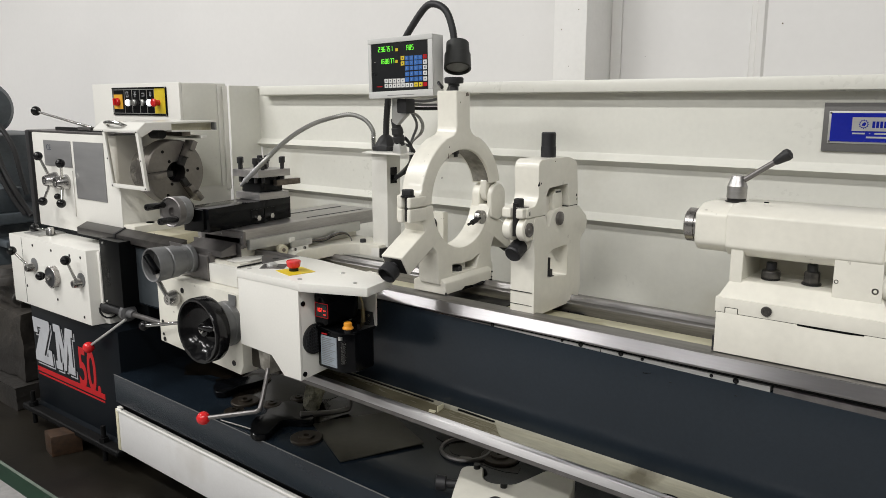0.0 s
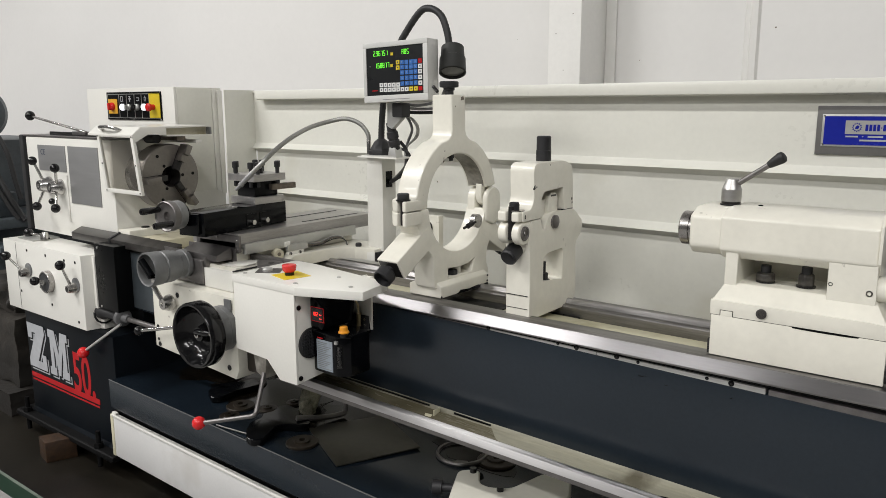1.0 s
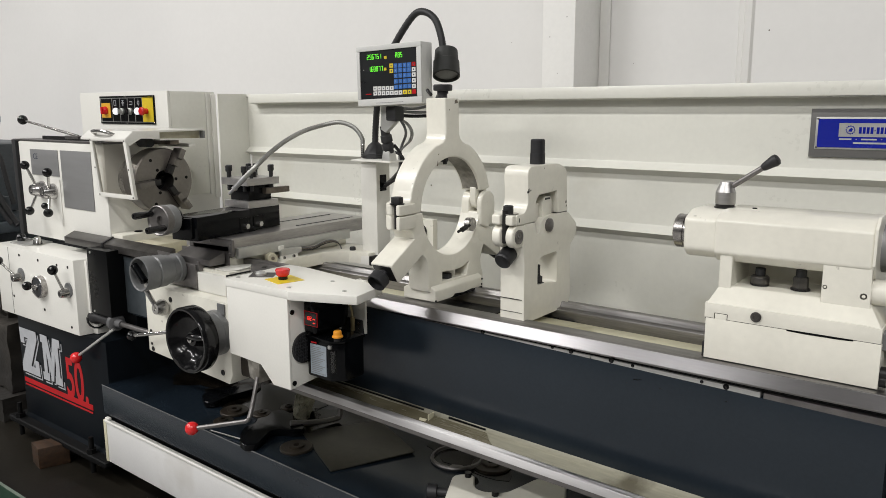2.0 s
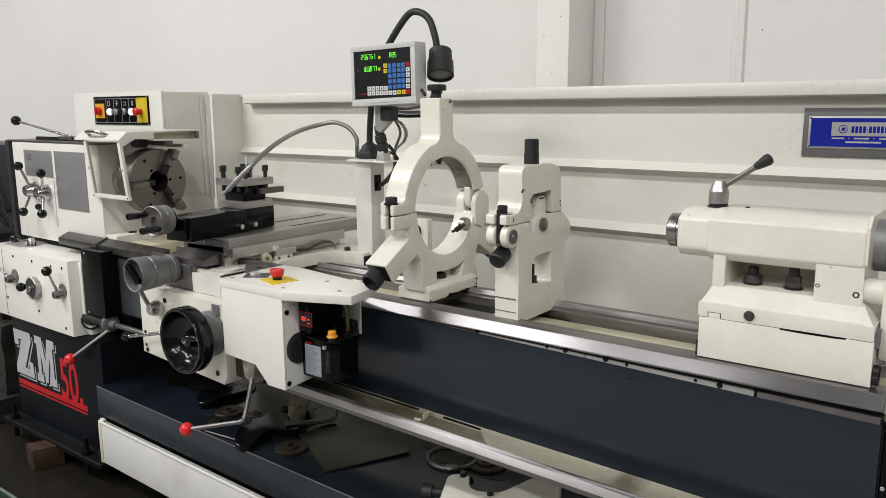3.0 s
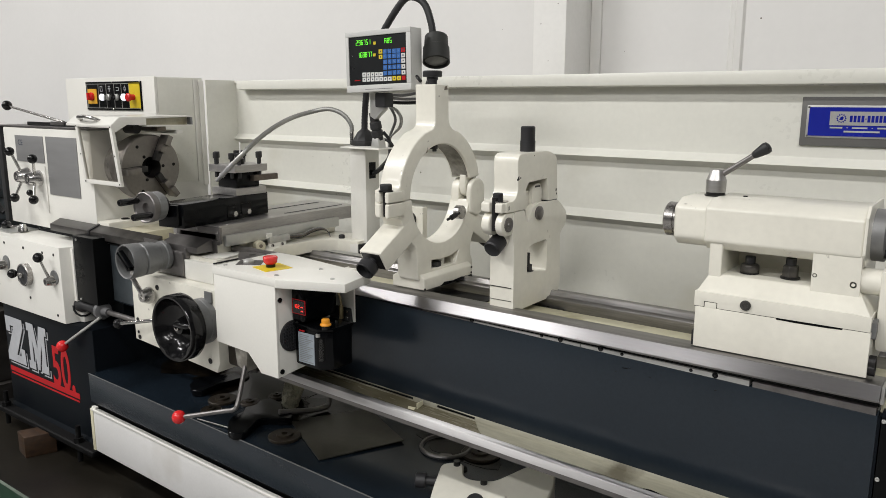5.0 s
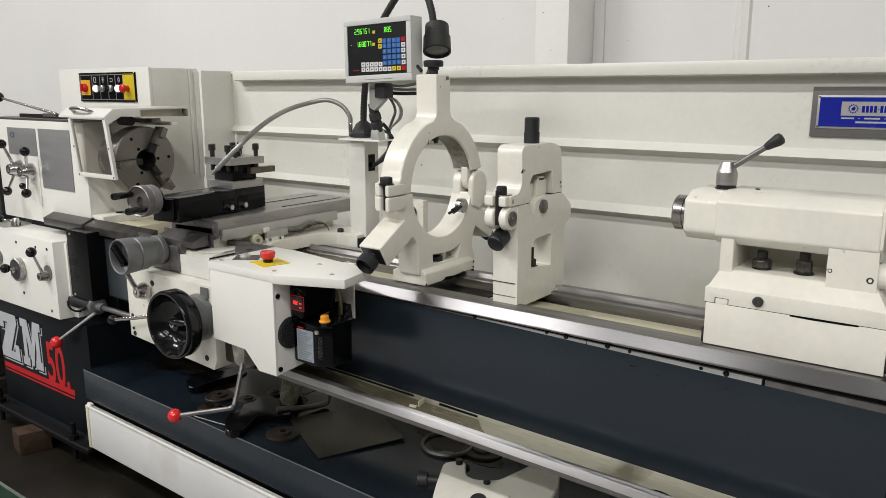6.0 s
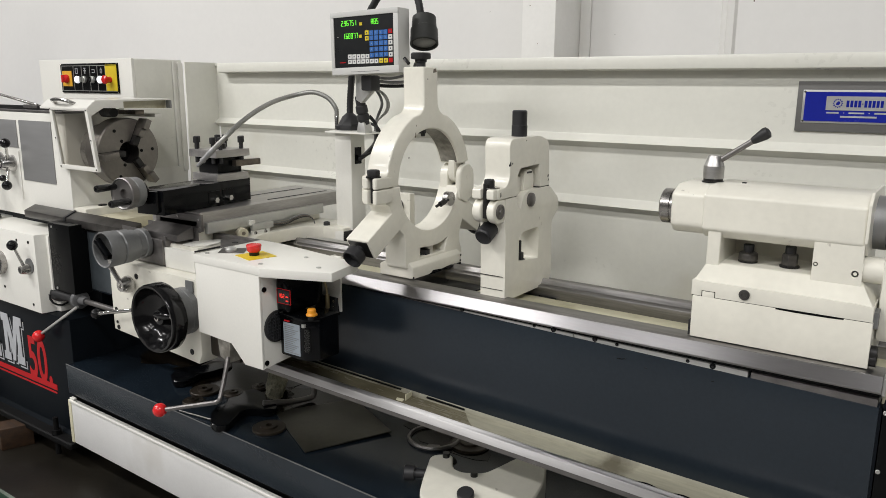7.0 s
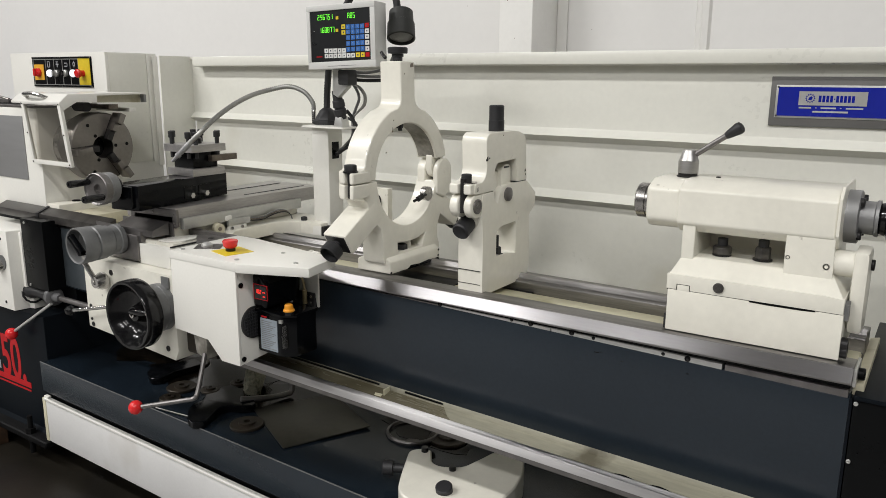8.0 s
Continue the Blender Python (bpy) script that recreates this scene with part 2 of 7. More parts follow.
def part(name, bm, material, parent=None, label="", bevel=0.0, seg=2, smooth=True, kind="", category="", angle=35):
    """Links a bmesh, given in world coordinates, as one mesh object under its thing or part."""
    bmesh.ops.remove_doubles(bm, verts=bm.verts, dist=1e-6)
    bmesh.ops.recalc_face_normals(bm, faces=bm.faces)
    if bevel:
        edges = [e for e in bm.edges if len(e.link_faces) == 2 and e.calc_face_angle(0) > radians(40)]
        bmesh.ops.bevel(bm, geom=edges, offset=bevel, segments=seg, profile=0.6, affect="EDGES", clamp_overlap=True)
    o = ORG.get(parent.name, Vector()) if parent else Vector()
    bmesh.ops.translate(bm, verts=bm.verts, vec=-o)
    me = bpy.data.meshes.new(name)
    bm.to_mesh(me)
    bm.free()
    me.materials.append(material)
    if smooth:
        me.shade_smooth()
        me.set_sharp_from_angle(angle=radians(angle))
    ob = new(name, me)
    ORG[ob.name] = o
    if parent:
        ob.parent = parent
    return tagged(ob, label, category, "", kind)


def hexa(bm, x0, x1, y0, y1, zl, zr):
    """A box whose bottom and top heights differ between its x0 end (zl) and its x1 end (zr)."""
    v = [bm.verts.new(p) for p in ((x0, y0, zl[0]), (x1, y0, zr[0]), (x1, y1, zr[0]), (x0, y1, zl[0]),
                                   (x0, y0, zl[1]), (x1, y0, zr[1]), (x1, y1, zr[1]), (x0, y1, zl[1]))]
    for f in ((3, 2, 1, 0), (4, 5, 6, 7), (0, 1, 5, 4), (1, 2, 6, 5), (2, 3, 7, 6), (3, 0, 4, 7)):
        bm.faces.new([v[i] for i in f])
    return bm


def box(x0, x1, y0, y1, z0, z1, bm=None):
    return hexa(bm or bmesh.new(), x0, x1, y0, y1, (z0, z1), (z0, z1))


def prism(axis, pts, a, b, holes=(), bm=None):
    """A polygon, with holes, pushed from a to b along an axis. Points are (y, z), (x, z) or (x, y)."""
    bm = bm or bmesh.new()

    def at(p, d):
        return {"x": (d, p[0], p[1]), "y": (p[0], d, p[1]), "z": (p[0], p[1], d)}[axis]

    if not holes:
        lo = [bm.verts.new(at(p, a)) for p in pts]
        hi = [bm.verts.new(at(p, b)) for p in pts]
        bm.faces.new(lo)
        bm.faces.new(hi)
        for i in range(len(pts)):
            j = (i + 1) % len(pts)
            bm.faces.new((lo[i], lo[j], hi[j], hi[i]))
        return bm
    own = bmesh.new()
    edges = []
    for loop in (pts, *holes):
        vs = [own.verts.new(at(p, a)) for p in loop]
        edges += [own.edges.new((vs[i], vs[(i + 1) % len(vs)])) for i in range(len(vs))]
    bmesh.ops.triangle_fill(own, use_beauty=True, use_dissolve=False, edges=edges)
    got = bmesh.ops.extrude_face_region(own, geom=own.faces[:])
    d = Vector(at((0, 0), b - a))
    bmesh.ops.translate(own, verts=[g for g in got["geom"] if isinstance(g, bmesh.types.BMVert)], vec=d)
    me = bpy.data.meshes.new("tmp")
    own.to_mesh(me)
    own.free()
    bm.from_mesh(me)
    bpy.data.meshes.remove(me)
    return bm


def frame_of(direction):
    d = Vector(direction).normalized()
    u = d.cross((0, 0, 1)) if abs(d.z) < 0.95 else d.cross((1, 0, 0))
    u.normalize()
    return d, u, d.cross(u)


def rev(p, direction, profile, n=28, bm=None):
    """A turned shape: profile rows are (distance along the axis, radius)."""
    bm = bm or bmesh.new()
    d, u, w = frame_of(direction)
    rings = []
    for s, r in profile:
        c = Vector(p) + d * s
        if r < 1e-5:
            rings.append([bm.verts.new(c)])
        else:
            rings.append([bm.verts.new(c + (u * math.cos(k * math.tau / n) + w * math.sin(k * math.tau / n)) * r) for k in range(n)])
    for a, b in zip(rings, rings[1:]):
        for k in range(n):
            j = (k + 1) % n
            if len(a) > 1 and len(b) > 1:
                bm.faces.new((a[k], a[j], b[j], b[k]))
            elif len(a) > 1:
                bm.faces.new((a[k], a[j], b[0]))
            elif len(b) > 1:
                bm.faces.new((a[0], b[j], b[k]))
    for ring in (rings[0], rings[-1]):
        if len(ring) > 1:
            bm.faces.new(ring)
    return bm


def cyl(p, q, r, r2=None, n=24, bm=None):
    d = Vector(q) - Vector(p)
    return rev(p, d, [(0, r), (d.length, r if r2 is None else r2)], n, bm)


def ball(c, r, n=20, bm=None):
    rows = [(-r * math.cos(math.pi * k / 12), r * math.sin(math.pi * k / 12)) for k in range(13)]
    return rev(c, (0, 0, 1), rows, n, bm)


def curve_through(pts, steps=6):
    """A smooth line through points."""
    p = [Vector(q) for q in pts]
    out = []
    for i in range(len(p) - 1):
        a, b, c, d = p[max(i - 1, 0)], p[i], p[i + 1], p[min(i + 2, len(p) - 1)]
        for k in range(steps):
            t = k / steps
            out.append(0.5 * (2 * b + (c - a) * t + (2 * a - 5 * b + 4 * c - d) * t * t + (3 * b - a - 3 * c + d) * t ** 3))
    return out + [p[-1]]


def tube(pts, r, n=10, steps=6, rib=0.0, bm=None, pitch=0.0):
    """A pipe along a smooth line; ribs alternate along it, evenly when a pitch is given."""
    bm = bm or bmesh.new()
    line = curve_through(pts, steps) if steps > 1 else [Vector(q) for q in pts]
    if pitch:
        even, left = [line[0]], 0.0
        for a, b in zip(line, line[1:]):
            d = (b - a).length
            while left + d >= pitch:
                a = a.lerp(b, (pitch - left) / d)
                even.append(a)
                d, left = (b - a).length, 0.0
            left += d
        line = even
    u = frame_of(line[1] - line[0])[1]
    rings = []
    for i, c in enumerate(line):
        d = (line[min(i + 1, len(line) - 1)] - line[max(i - 1, 0)]).normalized()
        u = (u - d * u.dot(d)).normalized()
        w = d.cross(u)
        rr = r * (1 + (rib if i % 2 else 0))
        rings.append([bm.verts.new(c + (u * math.cos(k * math.tau / n) + w * math.sin(k * math.tau / n)) * rr) for k in range(n)])
    for a, b in zip(rings, rings[1:]):
        for k in range(n):
            bm.faces.new((a[k], a[(k + 1) % n], b[(k + 1) % n], b[k]))
    bm.faces.new(rings[0])
    bm.faces.new(rings[-1])
    return bm


def arc(cy, cz, r, a0, a1, n=24):
    return [(cy + r * math.cos(radians(a0 + (a1 - a0) * k / n)), cz + r * math.sin(radians(a0 + (a1 - a0) * k / n))) for k in range(n + 1)]


def fillet(pts, radii, n=4):
    """A polygon with its corners rounded, one radius for each corner."""
    out = []
    for i, b in enumerate(pts):
        a, b, c = Vector(pts[i - 1]), Vector(b), Vector(pts[(i + 1) % len(pts)])
        k = min(radii[i], 0.48 * (a - b).length, 0.48 * (c - b).length)
        p, q = b + (a - b).normalized() * k, b + (c - b).normalized() * k
        out += [tuple(p * (1 - t) ** 2 + b * (2 * t * (1 - t)) + q * t * t) for t in (m / n for m in range(n + 1))]
    return out


def turned_box(cx, cy, z0, z1, lx, ly, deg, bm=None):
    """An upright box turned by deg about its middle."""
    c, s = math.cos(radians(deg)), math.sin(radians(deg))
    pts = [(cx + c * a - s * b, cy + s * a + c * b) for a, b in ((-lx / 2, -ly / 2), (lx / 2, -ly / 2), (lx / 2, ly / 2), (-lx / 2, ly / 2))]
    return prism("z", pts, z0, z1, bm=bm)


def bolt(p, direction, r, h, parent, material=None, name="bolt", hexed=False):
    """A cap screw with a socket, or a hexagon head."""
    n = 6 if hexed else 16
    prof = [(0, r), (h, r)] if hexed else [(0, r), (h * 0.85, r), (h, r * 0.88), (h, r * 0.5), (h * 0.5, r * 0.45)]
    return part(name, rev(p, direction, prof, n), material or DARKIRON, parent)


def lettering(name, body, size, m, material, parent, thick=0.0006, sx=1.0, bold=0.0):
    cu = bpy.data.curves.new(name, "FONT")
    cu.body, cu.size, cu.extrude, cu.offset = body, size, thick, bold
    ob = new(name, cu)
    me = bpy.data.meshes.new_from_object(ob)
    bpy.data.objects.remove(ob)
    bm = bmesh.new()
    bm.from_mesh(me)
    bpy.data.meshes.remove(me)
    bmesh.ops.transform(bm, matrix=m @ Matrix.Diagonal((sx, 1, 1, 1)), verts=bm.verts)
    return part(name, bm, material, parent, smooth=False)


# ---- the room ----
X0, X1, Y0, Y1, H = -14.0, 9.0, -13.0, 1.16, 5.0
FLOOR_T = -0.1
part("floor", box(X0, X1, Y0, Y1, FLOOR_T, 0), FLOORM, None, "oily dark concrete workshop floor", kind="structure", smooth=False)
part("floor_line", box(X0, X1, -0.426, -0.413, 0, 0.004), LINEF, None, "thin pale line painted on the floor", kind="structure", smooth=False)
part("floor_stripe", box(X0, X1, -0.486, -0.426, 0, 0.004), GREENF, None, "dark green stripe painted on the floor", kind="structure", smooth=False)
part("floor_walkway", box(X0, X1, Y0, -0.486, 0, 0.003), FLOORL, None, "pale bare concrete walkway", kind="structure", smooth=False)
part("ceiling", box(X0, X1, Y0, Y1, H, H + 0.1), CEILP, None, "plain pale ceiling", kind="structure", smooth=False)
part("wall_back", box(X0, X1, Y1, Y1 + 0.15, 0, H), WALLP, None, "white painted workshop wall", kind="structure", smooth=False)
# three unseen walls, coloured dark so that little light bounces back
part("wall_front", box(X0, X1, Y0 - 0.15, Y0, 0, H), FARWALL, None, "unseen wall, dark grey to cut bounced light", kind="structure", smooth=False)
part("wall_left", box(X0 - 0.15, X0, Y0, Y1, 0, H), FARWALL, None, "unseen wall, dark grey to cut bounced light", kind="structure", smooth=False)
part("wall_right", box(X1, X1 + 0.15, Y0, Y1, 0, H), FARWALL, None, "unseen wall, dark grey to cut bounced light", kind="structure", smooth=False)
part("column", box(-0.969, -0.834, 0.95, Y1, 0, H), COLP, None, "white painted steel column on the wall", bevel=0.004, kind="structure")
part("trim", box(-0.834, -0.79, 1.148, Y1, 0, H), TRIMP, None, "white upright trim beside the column", bevel=0.01, kind="structure")
part("trim", prism("z", [(-0.319, Y1), (-0.315, Y1 - 0.004), (-0.300, Y1 - 0.004), (-0.296, Y1 - 0.009), (-0.274, Y1 - 0.009), (-0.266, Y1)], 0, H), TRIMP, None,
     "white upright joint strip on the wall", kind="structure")
# housings for the assumed lamps, all out of view
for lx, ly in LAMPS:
    fix = thing("ceiling_light", (lx, ly, 4.9), "assumed white ceiling light fixture, lamp below, out of view", "ceiling light", "ceiling lights")
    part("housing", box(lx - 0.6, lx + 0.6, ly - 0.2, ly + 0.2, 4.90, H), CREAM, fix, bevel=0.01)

# ---- the lathe: bed, base and tray ----
AY, AZ = 0.13, 1.217          # the spindle's line
BT = 0.955                    # top of the ways


def drop(x, z, rate=0.024):
    """Heights of the tray and gutter, which fall a little towards the tail end."""
    return z - rate * (x + 1.0)


def build_bed():
    bed = thing("lathe_bed", (-0.9, 0.15, 0.36), "lathe bed with ground steel ways and dark blue front", "lathe bed")
    xa, xb = -2.44, 0.366
    part("front_way", prism("x", [(-0.02, BT), (-0.02, 0.919), (-0.008, 0.915), (0.052, 0.915), (0.052, 0.940), (0.044, BT - 0.003), (0.036, BT)], xa, xb),
         WAY, bed, "ground steel front way", bevel=0.0015)
    part("way_face", prism("x", [(-0.0394, 0.9305), (-0.0215, BT - 0.0015), (-0.019, BT - 0.0015), (-0.019, 0.9245), (-0.0386, 0.9285)], xa, xb - 0.0005), WAYFACE, bed, "bright ground sloping front of the way", smooth=False)
    # black strip paints in the shade below the sloping way face
    part("undercut_shade", box(xa, xb - 0.003, -0.0185, -0.006, 0.9135, 0.9243), BLACKSHEET, bed, smooth=False)
    part("rear_way", prism("x", [(0.195, 0.89), (0.195, 0.947), (0.199, 0.951), (0.212, 0.952), (0.221, 0.965), (0.228, 0.965), (0.240, 0.952), (0.27, 0.948), (0.31, 0.946), (0.31, 0.89)], xa, xb),
         WAY, bed, "ground steel rear way with a raised ridge", bevel=0.0015)
    part("web", prism("x", [(0.052, 0.931), (0.052, 0.70), (0.33, 0.70), (0.33, 0.89), (0.195, 0.89), (0.195, 0.917), (0.18, 0.920), (0.168, 0.929), (0.10, 0.931)], xa, xb - 0.004),
         WEBP, bed, "cream painted bed casting stained with oil", bevel=0.002)
    # the sheet front hangs a little lower towards the tail end
    front = prism("y", [(xa, 0.698), (xb, 0.636), (xb, 0.8955), (-1.03, 0.9237), (xa, 0.9237)], -0.027, 0.06)
    part("front_panel", front, BEDBLUE, bed, "dark blue sheet metal front", bevel=0.002)
    for x, z, w, h in ((-0.148, 0.880, 0.014, 0.003), (-0.133, 0.883, 0.006, 0.002), (-0.085, 0.872, 0.008, 0.002), (-0.165, 0.868, 0.004, 0.002), (-0.762, 0.838, 0.002, 0.012), (-0.765, 0.722, 0.003, 0.003), (0.06, 0.875, 0.006, 0.003)):
        part("scuff", prism("y", [(x, z), (x + w, z + h * 0.3), (x + w * 0.9, z + h), (x + w * 0.1, z + h * 0.8)], -0.0273, -0.0265), BLACKSHEET, bed, "small dark scuff", smooth=False)
    part("end_strip", box(xb, xb + 0.005, -0.028, 0.06, 0.64, 0.8955), NAVYDIM, bed, bevel=0.001)
    # rack under the front way, in lengths
    for a, b in ((-0.98, -0.572), (-0.565, -0.2575), (-0.2555, 0.130), (0.136, 0.362)):
        part("rack_bar", hexa(bmesh.new(), a, b, -0.0245, 0.0, (0.885, 0.9130 - 0.008 * a), (0.885, 0.9130 - 0.008 * b)), GRIND if a < -0.9 or a > 0.1 else ALUL, bed, "pale steel rack bar", bevel=0.0008)
    for x, z, r in ((-0.567, 0.9195, 0.0062), (-0.360, 0.9160, 0.0040), (-0.309, 0.9162, 0.0064), (-0.204, 0.9143, 0.0064), (-0.151, 0.9120, 0.0040), (0.008, 0.9085, 0.0040), (0.060, 0.9085, 0.0064)):
        hole = part("rack_screw", rev((x, -0.024, z), (0, -1, 0), [(0, r), (0.0012, r), (0.0014, r * 0.82), (0.0006, r * 0.78), (0.0006, 0.0)], 18), BLACKSHEET, bed, angle=30)
        part("screw_head", rev((x, -0.0246, z - r * 0.25), (0, -1, 0), [(0, r * 0.45), (0.0012, r * 0.40)], 12), DARKIRON, hole)
    part("end_face", prism("y", [(xb, 0.70), (xb, 0.915), (xb + 0.02, 0.92), (xb + 0.02, 0.70)], 0.0, 0.33), BEIGE, bed, bevel=0.003)
    part("way_end", box(xb, xb + 0.006, -0.02, 0.06, 0.917, 0.952), ALUL, bed, bevel=0.001)
    bolt((xb + 0.006, 0.012, 0.935), (1, 0, 0), 0.012, 0.012, bed, BLACKSHEET, "end_bolt")
    part("gap_cover", box(xa, -1.95, -0.03, -0.022, 0.70, 0.93), BLUEGREY, bed, bevel=0.001)


def build_gutter():
    gut = thing("coolant_gutter", (-0.4, -0.08, 0.6), "cream painted coolant gutter with a bright steel rail", "gutter")
    xa, xb = -1.75, 0.36

    def strip(name, ya, za, yb, zb, t, material, label="", bev=0.0):
        bm = bmesh.new()
        lo, hi = [], []
        for x in (xa, xb):
            lo.append([bm.verts.new((x, ya, drop(x, za))), bm.verts.new((x, yb, drop(x, zb)))])
            hi.append([bm.verts.new((x, ya, drop(x, za) - t)), bm.verts.new((x, yb, drop(x, zb) - t))])
        q = [lo[0][0], lo[0][1], lo[1][1], lo[1][0]], [hi[0][0], hi[0][1], hi[1][1], hi[1][0]]
        bm.faces.new(q[0])
        bm.faces.new(q[1])
        for i in range(4):
            j = (i + 1) % 4
            bm.faces.new((q[0][i], q[0][j], q[1][j], q[1][i]))
        return part(name, bm, material, gut, label, bevel=bev)

    strip("gutter_floor", -0.094, 0.644, -0.032, 0.656, 0.006, GUTTER, "oil-stained cream channel")
    strip("gutter_back", -0.033, 0.657, -0.0265, 0.669, 0.004, GUTTER)
    for x0, x1 in ((-1.75, -0.762), (-0.674, -0.552)):
        bm = hexa(bmesh.new(), x0, x1, -0.0325, -0.0275, (drop(x0, 0.6620), drop(x0, 0.6665)), (drop(x1, 0.6620), drop(x1, 0.6655)))
        part("gutter_gap", bm, BLACKSHEET, gut, "black gap along the channel", smooth=False)
    # the channel is darker on its left, up to a slanted end
    bm = bmesh.new()
    vs = [bm.verts.new((x, y, drop(x, 0.644 + 0.012 * (y + 0.094) / 0.062) + 0.0012)) for x, y in ((-1.75, -0.0935), (-0.470, -0.0935), (-0.520, -0.06), (-0.548, -0.0325), (-1.75, -0.0325))]
    bm.faces.new(vs)
    part("dark_olive_stretch", bm, OLIVEDARK, gut, "darker olive brown stretch of the channel", smooth=False)
    strip("rail_side", -0.106, 0.660, -0.094, 0.660, 0.02, OILIRON)
    strip("rail", -0.125, 0.667, -0.106, 0.669, 0.022, RAIL, "bright steel rail", 0.002)
    strip("rail_foot", -0.123, 0.645, -0.098, 0.645, 0.012, GRIND)
    part("stop_tab", prism("z", [(-0.772, -0.034), (-0.748, -0.070), (-0.728, -0.068), (-0.734, -0.032)], 0.6425, 0.6462), WEBP, gut, "small cream tab", bevel=0.0015)
    part("tab_fold", box(-0.725, -0.722, -0.060, -0.034, 0.640, 0.662), WEBP, gut, bevel=0.0008)
    bm = bmesh.new()
    for x in (-0.02, 0.06):
        tube([(x - 0.05, -0.098, drop(x, 0.658)), (x - 0.02, -0.095, drop(x, 0.662)), (x + 0.01, -0.097, drop(x, 0.658))], 0.004, 8, 5, bm=bm)
    part("dirt", bm, BLACKSHEET, gut, kind="stuff", label="clots of black swarf")


def zm_shapes(base):
    """Slab shapes and bars on the base front."""
    def at(u, v):
        # u along the base, v down from the top of the letters
        return (-3.045 + u, 0.529 - v * 1.18)

    def slab(name, pts, material, y):
        part(name, prism("y", [at(*p) for p in pts], y, y - 0.0012), material, base, smooth=False)

    z = [(0.0, 0.0), (0.155, 0.0), (0.160, 0.03), (0.085, 0.145), (0.125, 0.145), (0.125, 0.115), (0.160, 0.115), (0.165, 0.175), (0.0, 0.175), (0.0, 0.145), (0.075, 0.035), (0.04, 0.035), (0.04, 0.06), (0.005, 0.06)]
    m = [(0.175, 0.0), (0.235, 0.0), (0.26, 0.09), (0.285, 0.0), (0.345, 0.0), (0.345, 0.03), (0.328, 0.03), (0.328, 0.145), (0.345, 0.145), (0.345, 0.175), (0.285, 0.175), (0.285, 0.145), (0.298, 0.145), (0.298, 0.06),
         (0.268, 0.17), (0.252, 0.17), (0.218, 0.06), (0.218, 0.145), (0.232, 0.145), (0.232, 0.175), (0.175, 0.175), (0.175, 0.145), (0.190, 0.145), (0.190, 0.03), (0.175, 0.03)]
    m = [(u + 0.02, v) for u, v in m]
    for pts in (z, m):
        slab("letter_shadow", [(u + 0.012, v + 0.012) for u, v in pts], WHITEPAINT, -0.1202)
        slab("letter_gap", [(u + 0.006, v + 0.006) for u, v in pts], BLACKSHEET, -0.1216)
        slab("letter", pts, WHITEPAINT, -0.1230)
    slab("underline", [(0.0, 0.201), (0.60, 0.199), (0.60, 0.219), (0.0, 0.219)], REDPAINT, -0.1202)
    slab("underline", [(0.005, 0.226), (0.595, 0.226), (0.595, 0.232), (0.005, 0.232)], REDPAINT, -0.1202)
    lettering("number", "50.", 0.25, pose(-2.655, -0.1202, 0.290, 90, 0, 0), REDPAINT, base, 0.0008, 0.60, 0.0045)


def build_base():
    base = thing("machine_pedestal", (-2.68, 0.1, 0.1), "dark blue painted lathe pedestal with white and red lettering", "machine base")
    part("pedestal", prism("x", [(-0.12, 0.59), (-0.12, 0.12), (-0.135, 0.10), (-0.135, 0.07), (0.5, 0.07), (0.5, 0.59)], -3.06, -2.304), NAVYDIM, base, bevel=0.006)
    part("upper_body", box(-3.10, -2.304, 0.02, 0.52, 0.585, 0.93), NAVYDIM, base, bevel=0.004)
    part("foot_flange", box(-3.13, -2.285, -0.175, 0.54, 0.075, 0.105), FOOTSHADE, base, "foot flange coloured black for its shade", bevel=0.012, seg=3)
    for x in (-3.05, -2.42):
        rod = part("levelling_bolt", cyl((x, -0.155, 0.02), (x, -0.155, 0.175), 0.010, n=12), FOOTSHADE, base)
        part("nut", rev((x, -0.155, 0.105), (0, 0, 1), [(0, 0.02), (0.02, 0.02)], 6), FOOTSHADE, rod)
    zm_shapes(base)


